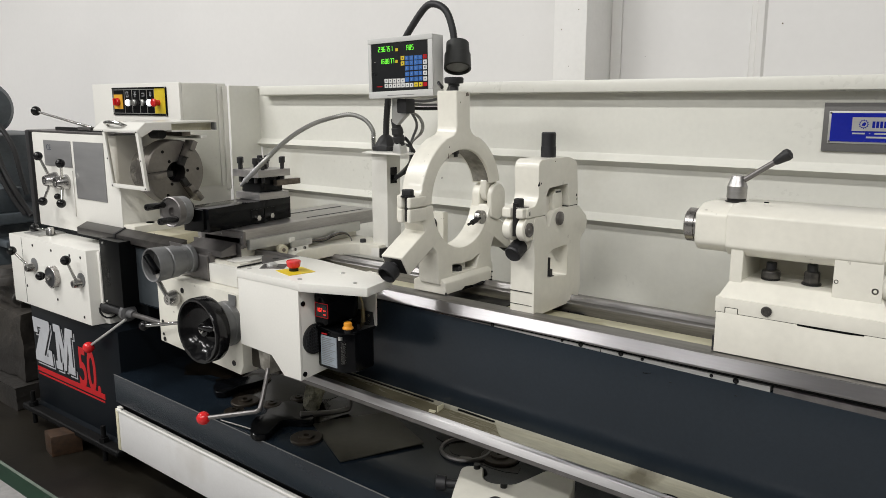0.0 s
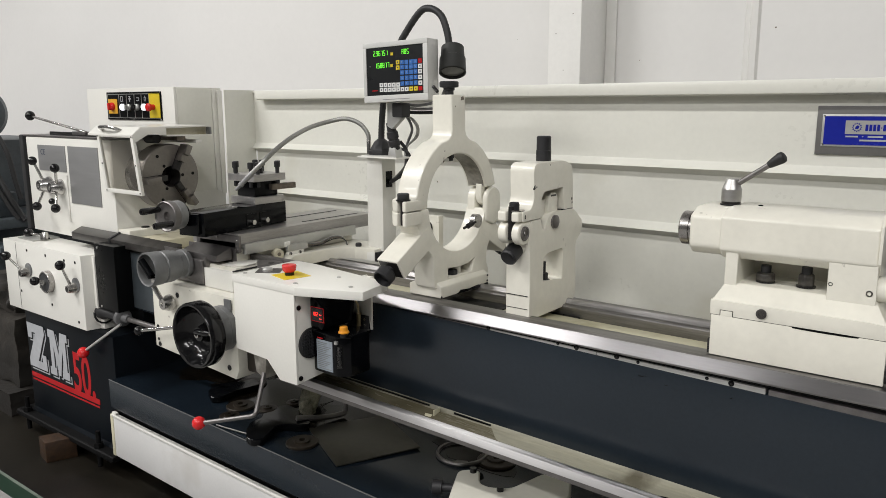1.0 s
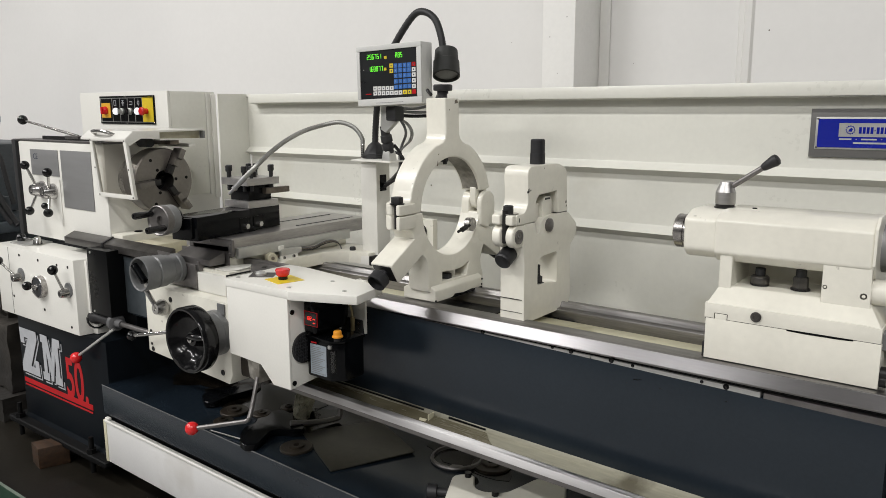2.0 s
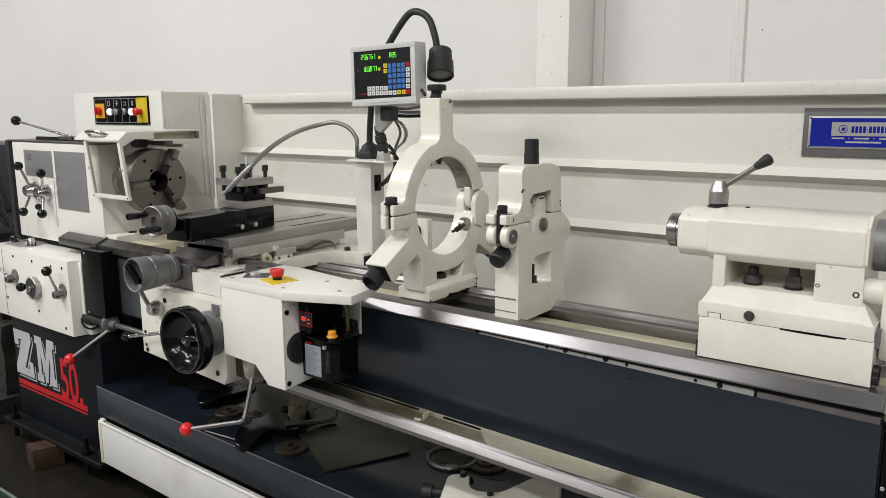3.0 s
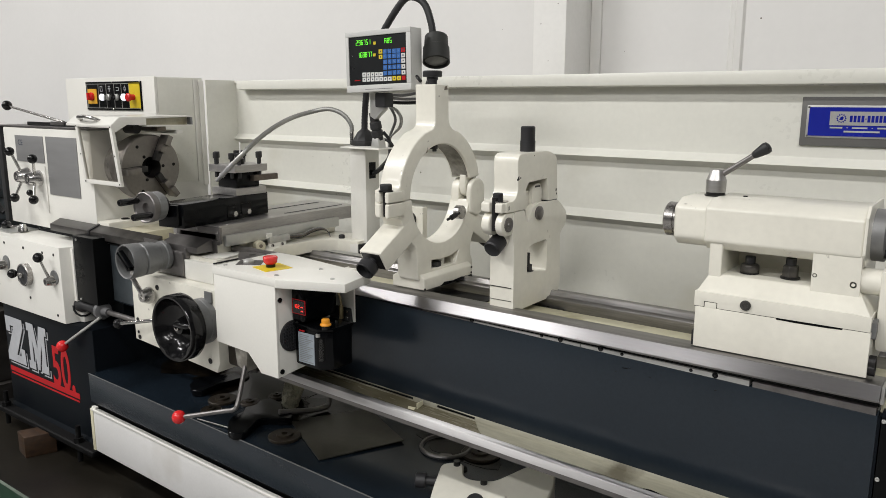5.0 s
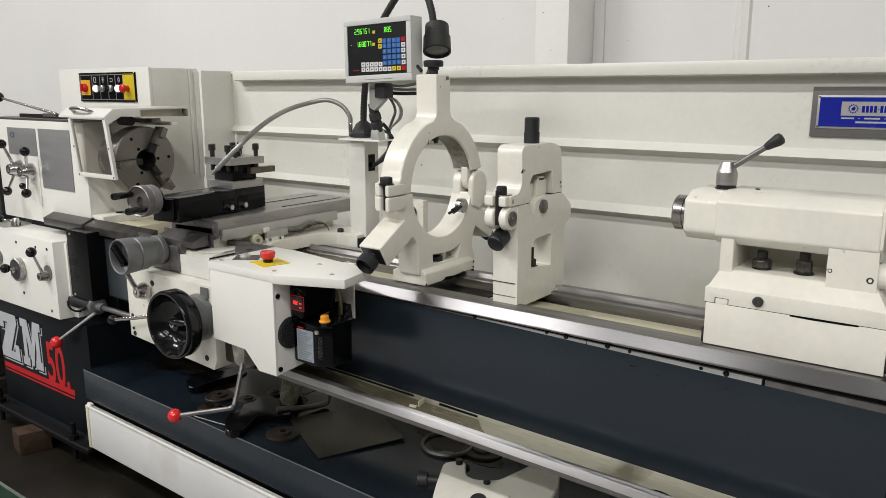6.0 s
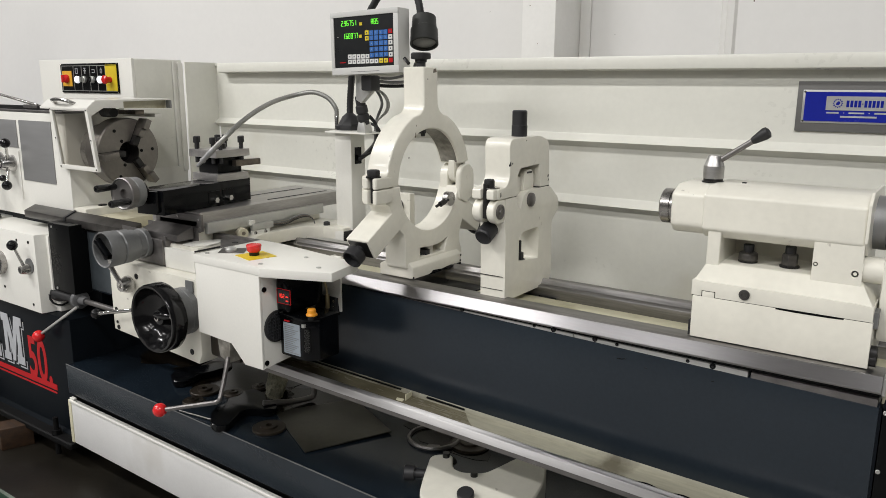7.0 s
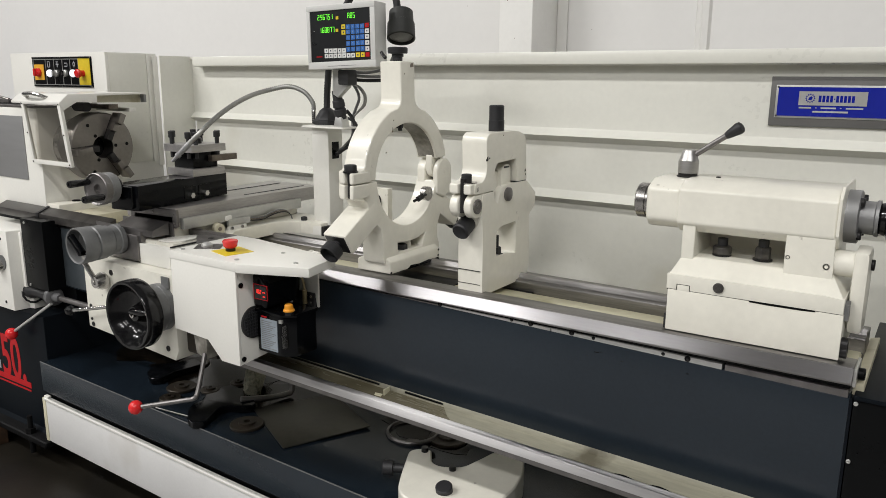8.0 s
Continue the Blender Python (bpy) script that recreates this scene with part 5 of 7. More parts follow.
def build_slides():
    cs = thing("cross_slide", (-1.58, 0.15, 1.04), "planed grey iron cross slide with slots and a scale cover", "cross slide")
    part("slide", box(-1.70, -1.457, -0.131, 0.50, 1.046, 1.092), SLIDE, cs, bevel=0.002)
    part("scale_cover", box(-1.457, -1.440, -0.118, 0.385, 1.026, 1.060), ALUL, cs, "pale grey scale cover", bevel=0.003)
    part("end_cap", prism("y", [(-1.668, 1.084), (-1.443, 1.088), (-1.443, 1.036), (-1.463, 1.036), (-1.463, 1.066), (-1.648, 1.062), (-1.648, 1.042), (-1.668, 1.042)], -0.140, -0.131), GRIND, cs, "grey end frame plate", bevel=0.001)
    part("dovetail", box(-1.648, -1.463, -0.131, -0.126, 1.03, 1.066), GRIND, cs)
    for x, z in ((-1.658, 1.073), (-1.555, 1.075), (-1.453, 1.073), (-1.453, 1.046)):
        for z in (z,):
            bolt((x, -0.14, z), (0, -1, 0), 0.0035, 0.002, cs, CHROME, "screw")
    bm = bmesh.new()
    for x in (-1.62, -1.50):
        box(x - 0.004, x + 0.004, 0.18, 0.46, 1.092, 1.0932, bm)
    part("slot", bm, BLACKSHEET, cs, smooth=False)
    part("rear_bracket", box(-1.440, -1.430, 0.046, 0.120, 0.995, 1.012), CREAM, cs, "cream cable bracket", bevel=0.002)
    part("rear_bracket", box(-1.442, -1.428, 0.046, 0.136, 1.012, 1.034), ALUL, cs, "grey reading head", bevel=0.003)
    part("rear_bracket", box(-1.440, -1.432, 0.040, 0.062, 1.030, 1.046), CREAM, cs, bevel=0.002)
    roller = part("roller", rev((-1.448, 0.010, 1.014), (0.93, -0.37, 0), [(0, 0.015), (0.002, 0.0165), (0.036, 0.0165), (0.038, 0.015), (0.038, 0.007)], 24), BEIGE, cs, "beige plastic roller", angle=30)
    part("roller_core", rev((-1.448 + 0.0345, 0.010 - 0.0138, 1.014), (0.93, -0.37, 0), [(0, 0.0069), (0.0012, 0.0062)], 14), TOOLST, roller)
    for y in (0.058, 0.100):
        bolt((-1.430, y, 1.004), (1, 0, 0), 0.0062, 0.004, cs, CHROME, "slotted_screw")
        part("screw_slot", box(-1.4264, -1.4255, y - 0.0009, y + 0.0009, 0.9985, 1.0095), BLACKSHEET, cs, smooth=False)
    for k, m in enumerate((MATTBLK, TOOLST, GREYP)):
        d = 0.0045 * (k - 1)
        part("cable", tube([(-1.432, 0.130, 1.024 + d), (-1.430, 0.165, 1.020 + d), (-1.430, 0.20, 1.020 + d), (-1.428, 0.23, 1.028 + d), (-1.425, 0.262, 1.033 + d), (-1.420, 0.290, 1.029 + d * 0.5), (-1.416, 0.306, 1.016), (-1.414, 0.312, 1.000)], 0.0021, 8), m, cs)

    co = thing("compound_slide", (-1.58, -0.03, 1.09), "black iron compound slide with a grey handwheel", "compound slide")
    deg = 9
    c, s = math.cos(radians(deg)), math.sin(radians(deg))
    ox, oy = -1.571, -0.052

    def at(a, b, z):
        return (ox + c * a - s * b, oy + s * a + c * b, z)

    part("swivel", rev((ox, oy + 0.05, 1.092), (0, 0, 1), [(0, 0.050), (0.018, 0.050)], 40), BLACKIRON, co)
    part("slide", turned_box(ox, oy, 1.0935, 1.168, 0.11, 0.385, deg), BLACKIRON, co, bevel=0.003)
    part("base", turned_box(ox, oy, 1.0930, 1.100, 0.104, 0.36, deg), BLACKIRON, co, bevel=0.003)
    part("end_plate", turned_box(*at(0, -0.197, 0)[:2], 1.10, 1.166, 0.08, 0.014, deg), BLACKIRON, co, bevel=0.006)
    for b in (0.018, 0.083):
        part("pocket", turned_box(*at(0.0552, b, 0)[:2], 1.104, 1.142, 0.003, 0.05, deg), BLACKSHEET, co)
        bolt(at(0.056, b, 1.114), (c, s, 0), 0.0095, 0.012, co, CHROME, "gib_screw", True)
    ax = Vector((s, -c, 0)) * 1.0
    p = Vector(at(-0.017, -0.204, 1.165))
    part("screw_boss", rev(p, ax, [(0, 0.030), (0.012, 0.040), (0.02, 0.043)], 28), BLACKIRON, co)
    part("dial", rev(p + ax * 0.02, ax, [(0, 0.044), (0.026, 0.045), (0.028, 0.043)], 32), GREYP, co, "grey graduated dial", angle=30)
    hw = part("handwheel", rev(p + ax * 0.048, ax, [(0, 0.043), (0.003, 0.0465), (0.024, 0.0465), (0.026, 0.044), (0.022, 0.040), (0.018, 0.014), (0.008, 0.012), (0.008, 0)], 36), GRIND, co, "turned steel handwheel", angle=30)
    for ang in (143, 323):
        k = radians(ang)
        q = p + ax * 0.070 + (Vector((c, s, 0)) * math.cos(k) + Vector((0, 0, 1)) * math.sin(k)) * 0.033
        part("grip", rev(q, ax, [(0, 0.007), (0.004, 0.0095), (0.062, 0.0105), (0.068, 0.009), (0.068, 0.004), (0.065, 0.003)], 16), BLACKP, hw, "black handle")

    tp = thing("tool_post", (-1.57, 0.03, 1.168), "four-way tool post with clamping bolts and one tool", "tool post")
    tx, ty = -1.592, 0.062
    part("seat", turned_box(tx, ty, 1.168, 1.192, 0.127, 0.127, 0), SLIDE, tp, "ground steel seat", bevel=0.002)
    part("core", turned_box(tx, ty, 1.192, 1.244, 0.096, 0.096, 0), BLACKIRON, tp, bevel=0.002)
    part("top_plate", turned_box(tx, ty, 1.244, 1.268, 0.137, 0.137, 0), SLIDE, tp, "ground steel top plate", bevel=0.002)
    for k in range(4):
        for o in (-0.041, 0.041):
            a = k * math.pi / 2
            bx, by = tx + math.cos(a) * 0.058 - math.sin(a) * o, ty + math.sin(a) * 0.058 + math.cos(a) * o
            b = part("clamp_bolt", cyl((bx, by, 1.225), (bx, by, 1.294), 0.0060, n=12), MATTBLK, tp, "black clamping bolt")
            part("head", rev((bx, by, 1.288), (0, 0, 1), [(0, 0.0097), (0.019, 0.0097), (0.0205, 0.0085)], 12), MATTBLK, b, bevel=0.001)
    part("centre_nut", rev((tx, ty, 1.268), (0, 0, 1), [(0, 0.022), (0.016, 0.022), (0.02, 0.016)], 20), DARKIRON, tp)
    part("tool_bit", turned_box(tx + 0.058, ty + 0.062, 1.212, 1.232, 0.02, 0.105, 0), TOOLST, tp, "brown steel cutting tool", bevel=0.002)


def build_hose():
    ho = thing("coolant_hose", (-1.34, 0.36, 1.33), "flexible grey metal coolant hose with a nozzle", "hose")
    pts = [(-1.342, 0.36, 1.33), (-1.343, 0.36, 1.365), (-1.346, 0.36, 1.396), (-1.373, 0.35, 1.431), (-1.419, 0.33, 1.449), (-1.467, 0.30, 1.441), (-1.488, 0.225, 1.422), (-1.480, 0.14, 1.395), (-1.468, 0.07, 1.366), (-1.459, 0.02, 1.341), (-1.462, -0.020, 1.311), (-1.493, -0.041, 1.276)]
    part("flexible_pipe", tube(pts, 0.0072, 12, 12, rib=0.15, pitch=0.0036), HOSE, ho, "ribbed metal pipe")
    part("nozzle", rev((-1.490, -0.039, 1.279), (-0.082, -0.048, -0.092), [(0, 0.0078), (0.003, 0.0092), (0.020, 0.0092), (0.048, 0.0072), (0.049, 0.0094), (0.057, 0.0094), (0.059, 0.0062), (0.080, 0.0046), (0.081, 0.003), (0.076, 0.0026)], 18), ALU, ho, "tapered nozzle", angle=25)
    part("fitting", rev((-1.342, 0.36, 1.328), (0, 0, 1), [(0, 0.008), (0.04, 0.008), (0.045, 0.0065)], 12), CHROME, ho)


def build_stand():
    st = thing("display_stand", (-1.27, 0.36, 1.0), "cream painted post and shelf behind the carriage", "stand")
    part("post", prism("z", [(-1.332, 0.335), (-1.258, 0.335), (-1.258, 0.405), (-1.332, 0.405)], 0.985, 1.320), CREAM, st, bevel=0.004)
    part("shelf", box(-1.338, -1.205, 0.315, 0.425, 1.318, 1.325), CREAM, st, bevel=0.0015)
    part("opening", box(-1.2582, -1.2568, 0.352, 0.385, 1.214, 1.270), BLACKSHEET, st, smooth=False)
    part("foot", box(-1.50, -1.27, 0.30, 0.42, 0.957, 0.990), CREAM, st, bevel=0.004)
    part("foot_end", box(-1.27, -1.258, 0.302, 0.415, 0.957, 0.990), DARKIRON, st, bevel=0.002)
    bolt((-1.36, 0.315, 0.990), (0, 0, 1), 0.011, 0.022, st, MATTBLK, "bolt")
    for z in (0.963, 0.977):
        bolt((-1.258, 0.32, z), (1, 0, 0), 0.003, 0.002, st, ALUL, "screw")
    ca = thing("cable_bundle", (-1.2, 0.33, 1.3), "grey and black cables below the readout", "cables")
    part("cable", tube([(-1.10, 0.25, 1.50), (-1.06, 0.30, 1.495), (-1.0, 0.32, 1.51), (-0.96, 0.30, 1.54)], 0.0045, 8), GREYP, ca)
    part("cable", tube([(-1.10, 0.25, 1.49), (-1.05, 0.30, 1.483), (-0.99, 0.32, 1.49), (-0.95, 0.31, 1.52)], 0.0045, 8), GREYP, ca)
    part("cable", tube([(-1.12, 0.25, 1.48), (-1.08, 0.30, 1.472), (-1.0, 0.33, 1.475), (-0.95, 0.33, 1.49)], 0.0055, 8), MATTBLK, ca)
    part("cable", tube([(-1.13, 0.26, 1.49), (-1.10, 0.28, 1.46), (-1.085, 0.29, 1.42), (-1.11, 0.30, 1.38), (-1.13, 0.31, 1.35), (-1.14, 0.32, 1.30), (-1.195, 0.35, 1.265), (-1.254, 0.37, 1.232)], 0.0045, 8), GREYP, ca)
    for k in range(2):
        d = 0.007 * (k + 1)
        part("cable", tube([(-1.10, 0.262, 1.465), (-1.083 + d, 0.275, 1.452), (-1.068 + d, 0.285, 1.425), (-1.078 + d, 0.29, 1.395), (-1.105, 0.292, 1.365), (-1.122, 0.30, 1.335)], 0.0028, 8), HOSE, ca)
    part("cable", tube([(-1.12, 0.27, 1.38), (-1.11, 0.29, 1.35), (-1.13, 0.32, 1.30), (-1.19, 0.35, 1.258), (-1.254, 0.37, 1.228)], 0.0055, 8), MATTBLK, ca)
    part("cable", tube([(-1.14, 0.28, 1.36), (-1.10, 0.29, 1.34), (-1.12, 0.32, 1.285), (-1.20, 0.35, 1.25), (-1.254, 0.37, 1.238)], 0.0045, 8), MATTBLK, ca)


def build_readout():
    ro = thing("digital_readout", (-1.05, 0.2, 1.5), "light grey digital readout with green digits and coloured keys", "digital readout")
    tl = Vector((-1.170, 0.160, 1.682))
    R = Vector((0.236, 0.026, 0.009))
    D = Vector((0.003, 0.0, -0.180))
    r, d = R.normalized(), D.normalized()
    n = r.cross(d).normalized()
    n = -n if n.y > 0 else n

    def slab(u0, u1, v0, v1, t0, t1):
        bm = bmesh.new()
        vs = [bm.verts.new(tl + R * u + D * v + n * t) for t in (t0, t1) for u, v in ((u0, v0), (u1, v0), (u1, v1), (u0, v1))]
        for f in ((0, 1, 2, 3), (4, 5, 6, 7), (0, 1, 5, 4), (1, 2, 6, 5), (2, 3, 7, 6), (3, 0, 4, 7)):
            bm.faces.new([vs[i] for i in f])
        return bm

    part("case", slab(0, 1, 0, 1, -0.058, 0.0), DROCASE, ro, "light grey case", bevel=0.004)
    part("bezel_top", slab(0.0, 1.0, 0.0, 0.085, 0.0, 0.005), DROCASE, ro, bevel=0.002)
    part("bezel_side", slab(0.0, 0.05, 0.085, 0.885, 0.0, 0.005), DROCASE, ro, bevel=0.002)
    part("bezel_side", slab(0.93, 1.0, 0.085, 0.885, 0.0, 0.005), DROCASE, ro, bevel=0.002)
    part("bezel_bottom", slab(0.0, 1.0, 0.885, 1.0, 0.0, 0.005), DROCASE, ro, bevel=0.002)
    part("bezel_groove", slab(0.30, 0.72, 0.955, 0.962, 0.005, 0.0054), GREYP, ro, smooth=False)
    face = part("keypad_face", slab(0.05, 0.93, 0.085, 0.885, 0.0, 0.002), DROFACE, ro, "glossy black keypad face", smooth=False)

    def uv(x, y):
        a = (x - 55) / 241
        top, bot = 215 - 27 * a, 417 - 14 * a
        return 0.05 + 0.88 * a, 0.085 + 0.80 * (y - top) / (bot - top)

    def key(x, y, material, k=0.0275):
        u, v = uv(x, y)
        part("key", slab(u - k, u + k, v - k * 1.25, v + k * 1.25, 0.002, 0.0032), material, face, bevel=0.0)

    marks = bmesh.new()
    lights = bmesh.new()

    def add_light(x, y):
        u, v = uv(x, y)
        for a, b, c, d in ((-0.007, 0.001, -0.014, -0.008), (-0.003, 0.003, -0.006, 0.012)):
            lights.faces.new([lights.verts.new(tl + R * p + D * q + n * 0.0035) for p, q in ((u + a, v + c), (u + b, v + c), (u + b, v + d), (u + a, v + d))])

    def add_mark(x, y):
        u, v = uv(x, y)
        vs = [marks.verts.new(tl + R * a + D * b + n * 0.0035) for a, b in ((u - 0.008, v - 0.012), (u + 0.008, v - 0.012), (u + 0.008, v + 0.012), (u - 0.008, v + 0.012))]
        marks.faces.new(vs)

    for cx in (208, 227, 246, 264):
        for i, y in enumerate((270, 291, 314, 338, 362)):
            key(cx, y - (cx - 208) * 0.08, BLUE)
            add_light(cx, y - (cx - 208) * 0.08)
    for i, y in enumerate((262, 285, 308, 333, 358)):
        key(283, y, REDPAINT if i == 0 else WHITEKEY)
        add_mark(283, y)
    for y in (270, 293):
        key(190, y, YELLOW)
        add_mark(190, y)
    for i, x in enumerate((118, 136, 154, 172, 190)):
        key(x, 369 - i * 0.6, WHITEKEY)
        add_mark(x, 369 - i * 0.6)
    for i, x in enumerate((118, 136, 154, 172, 190, 208, 226)):
        key(x, 390 - i * 0.7, WHITEKEY)
        add_mark(x, 390 - i * 0.7)
    key(245, 384, YELLOW)
    key(264, 383, YELLOW)
    key(283, 382, REDPAINT)
    add_mark(245, 384)
    add_mark(264, 383)
    part("key_marks", lights, LABEL, face, smooth=False, kind="stuff")
    part("key_marks", marks, PRINT, face, smooth=False, kind="stuff")
    for x, y in ((166, 235), (164, 285)):
        key(x, y, YELLOW, 0.019)
    for txt, x, y in (("2.96751", 86, 226), ("1.68877", 92, 277), ("ABS", 208, 214)):
        u, v = uv(x, y)
        seven_segments("digits", txt, tl + R * u + D * v + n * 0.0022, r, d, 0.0066, 0.0150, 0.0013, GREEN, face)
    u, v = uv(70, 291)
    part("dot", slab(u - 0.006, u + 0.006, v - 0.004, v + 0.004, 0.002, 0.003), WHITEKEY, face, smooth=False)
    u, v = uv(88, 394)
    part("maker_mark", slab(u - 0.045, u + 0.045, v - 0.008, v + 0.008, 0.002, 0.0026), REDPAINT, face, smooth=False)
    # swivel arm to the shelf
    part("arm", prism("y", [(-1.122, 1.505), (-1.098, 1.505), (-1.094, 1.478), (-1.072, 1.468), (-1.062, 1.455), (-1.085, 1.436), (-1.104, 1.42), (-1.124, 1.43)], 0.212, 0.232), ALUL, ro, "bright metal arm", bevel=0.003)
    part("arm_block", box(-1.088, -1.047, 0.195, 0.238, 1.458, 1.503), MATTBLK, ro, bevel=0.006)
    part("swivel", rev((-1.118, 0.245, 1.355), (-0.004, -0.02, 0.09), [(0, 0.015), (0.012, 0.016), (0.014, 0.019), (0.03, 0.019), (0.032, 0.016), (0.036, 0.016), (0.038, 0.019), (0.058, 0.018), (0.06, 0.015), (0.088, 0.014)], 20), MATTBLK, ro, "black swivel joint")
    part("swivel_base", prism("y", [(-1.138, 1.330), (-1.100, 1.330), (-1.107, 1.362), (-1.131, 1.362)], 0.228, 0.262), ALUL, ro, bevel=0.003)
    part("base_tongue", box(-1.266, -1.095, 0.22, 0.36, 1.325, 1.330), CREAM, ro, bevel=0.001)


def build_lamp():
    la = thing("work_lamp", (-1.24, 0.30, 1.33), "black gooseneck work lamp with a round head", "work lamp")
    part("base", rev((-1.247, 0.320, 1.330), (0, 0, 1), [(0, 0.045), (0.014, 0.045), (0.016, 0.040), (0.044, 0.024), (0.054, 0.012)], 8), MATTBLK, la, "black faceted base", bevel=0.002)
    part("gooseneck", tube([(-1.247, 0.320, 1.375), (-1.244, 0.32, 1.43), (-1.228, 0.31, 1.49), (-1.21, 0.30, 1.56), (-1.18, 0.30, 1.63), (-1.135, 0.30, 1.70), (-1.06, 0.30, 1.780), (-1.015, 0.30, 1.790), (-0.972, 0.30, 1.765), (-0.948, 0.30, 1.71), (-0.94, 0.30, 1.66)], 0.0105, 12, 12, rib=0.06), MATTBLK, la, "ribbed black gooseneck")
    p, ax = Vector((-0.931, 0.303, 1.671)), Vector((0.030, -0.040, -0.1))
    hd = part("head", rev(p, ax, [(0, 0.016), (0.004, 0.035), (0.04, 0.037), (0.042, 0.040), (0.088, 0.0415), (0.090, 0.037), (0.080, 0.035)], 36), LAMPGREY, la, "dark grey round head", angle=30)
    part("lens", rev(p + ax.normalized() * 0.079, ax, [(0, 0.035), (0.002, 0.034), (0.004, 0.02)], 28), LENS, hd, "dull glass lens")


build_carriage()
build_slides()
build_pump()
build_hose()
build_stand()
build_readout()
build_lamp()


# ---- rests ----
def build_steady():
    sr = thing("steady_rest", (-0.815, AY, BT), "large cream painted cast steady rest with a round opening", "steady rest")
    xa, xb = -0.85, -0.778
    ro_, ri, rl = 0.192, 0.143, 0.138
    up = (arc(AY, AZ, ro_, 12, 66) + [(0.196, 1.394), (0.180, 1.401), (0.168, 1.411), (0.162, 1.426), (0.160, 1.524), (0.097, 1.524), (0.099, 1.426), (0.095, 1.411), (0.085, 1.402), (0.069, 1.397)]
          + arc(AY, AZ, ro_, 113, 163) + [(-0.057, 1.258), (-0.063, 1.2495), (-0.073, 1.2455), (-0.080, 1.2455), (-0.080, 1.2165)] + arc(AY, AZ, ri, 180, 14))
    part("upper_ring", prism("x", up, xa, xb), CAST, sr, "upper half ring with a square neck", bevel=0.007, seg=3)
    lo = (arc(AY, AZ, rl, 181, 348) + [(0.322, 1.186), (0.336, 1.172), (0.330, 1.155), (0.312, 1.130), (0.297, 1.10), (0.279, 1.068), (0.272, 1.045), (0.274, 1.02), (0.285, 0.998), (0.285, 0.985), (0.020, 0.985), (0.014, 1.0),
                                          (0.012, 1.07), (0.004, 1.086), (-0.02, 1.105), (-0.038, 1.13), (-0.046, 1.152), (-0.052, 1.166), (-0.066, 1.174), (-0.080, 1.176), (-0.080, 1.2140)])
    hole = [(0.080, 1.008), (0.196, 1.006), (0.212, 1.045), (0.198, 1.040), (0.183, 1.035), (0.165, 1.032), (0.135, 1.030), (0.105, 1.032), (0.080, 1.034)]
    part("lower_ring", prism("x", lo, xa, xb, holes=[hole]), CAST, sr, "lower half ring", bevel=0.006, seg=3)
    part("foot", prism("y", [(-0.785, 1.006), (-0.764, 0.990), (-0.762, 0.957), (-0.880, 0.957), (-0.880, 0.988), (-0.845, 1.004)], 0.026, 0.262), CAST, sr, "flanged foot", bevel=0.004, seg=3)
    part("foot_end", box(-0.876, -0.800, 0.2615, 0.300, 0.957, 0.988), CAST, sr, bevel=0.003)
    part("foot_notch", prism("x", [(0.098, 0.9565), (0.258, 0.9565), (0.256, 0.964), (0.222, 0.9625), (0.205, 0.9655), (0.16, 0.9625), (0.118, 0.9662), (0.112, 0.962)], -0.7635, -0.7612), BLACKSHEET, sr, smooth=False)
    for y, z in ((0.023, 0.961), (0.252, 0.985), (0.250, 0.969)):
        part("paint_chip", rev((-0.7632, y + 0.005, z), (1, 0, 0), [(0, 0.0035), (0.002, 0.003)], 7), DARKIRON, sr, smooth=False)
    part("inner_web", box(-0.878, -0.84, 0.06, 0.26, 0.988, 1.05), CAST, sr, bevel=0.01)
    part("top_screw", rev((-0.815, AY + 0.002, 1.5235), (0, 0, 1), [(0, 0.013), (0.012, 0.013), (0.013, 0.016), (0.02, 0.016), (0.021, 0.0255), (0.024, 0.0272), (0.035, 0.0272), (0.038, 0.024)], 28), KNURL, sr, "black knurled adjusting screw", angle=30)
    part("top_pin", cyl((-0.86, AY - 0.012, 1.547), (-0.84, AY - 0.02, 1.533), 0.005, n=10), DARKIRON, sr)
    # blotchy grey strip lining the ring's upper right inside
    liner = arc(AY, AZ, ri + 0.001, 16, 78, 16) + arc(AY, AZ, ri - 0.0006, 78, 16, 16)
    part("inner_face", prism("x", liner, xa + 0.007, xb - 0.008), LINER, sr, "blotchy grey inner face of the ring", angle=60)
    # forked lugs with the swing bolt between them
    for z0, z1 in ((1.2165, 1.2455), (1.177, 1.2145)):
        part("lug", box(-0.8195, -0.8005, -0.1135, -0.055, z0, z1), CAST, sr, bevel=0.006, seg=3)
        part("lug", box(-0.786, -0.7715, -0.1135, -0.055, z0, z1), CAST, sr, bevel=0.006, seg=3)
        part("lug_root", box(-0.8185, -0.7725, -0.086, -0.045, z0 + 0.001, z1 - 0.001), CAST, sr, bevel=0.003)
    part("swing_bolt", cyl((-0.7933, -0.100, 1.180), (-0.7933, -0.100, 1.250), 0.0062, n=14), DARKIRON, sr, "dark swing bolt")
    part("washer", rev((-0.7945, -0.096, 1.2455), (0, 0, 1), [(0, 0.0195), (0.003, 0.0195)], 22), DARKIRON, sr)
    part("nut", rev((-0.7945, -0.096, 1.2485), (0, 0, 1), [(0, 0.0165), (0.015, 0.0165), (0.017, 0.014)], 6), MATTBLK, sr, bevel=0.001)
    # hinge: two prongs on the lower ring, a tongue on the upper
    prong = [(0.263, 1.180), (0.262, 1.150), (0.300, 1.135), (0.330, 1.150), (0.338, 1.18)] + arc(0.3005, 1.213, 0.0375, 0, 180, 14)
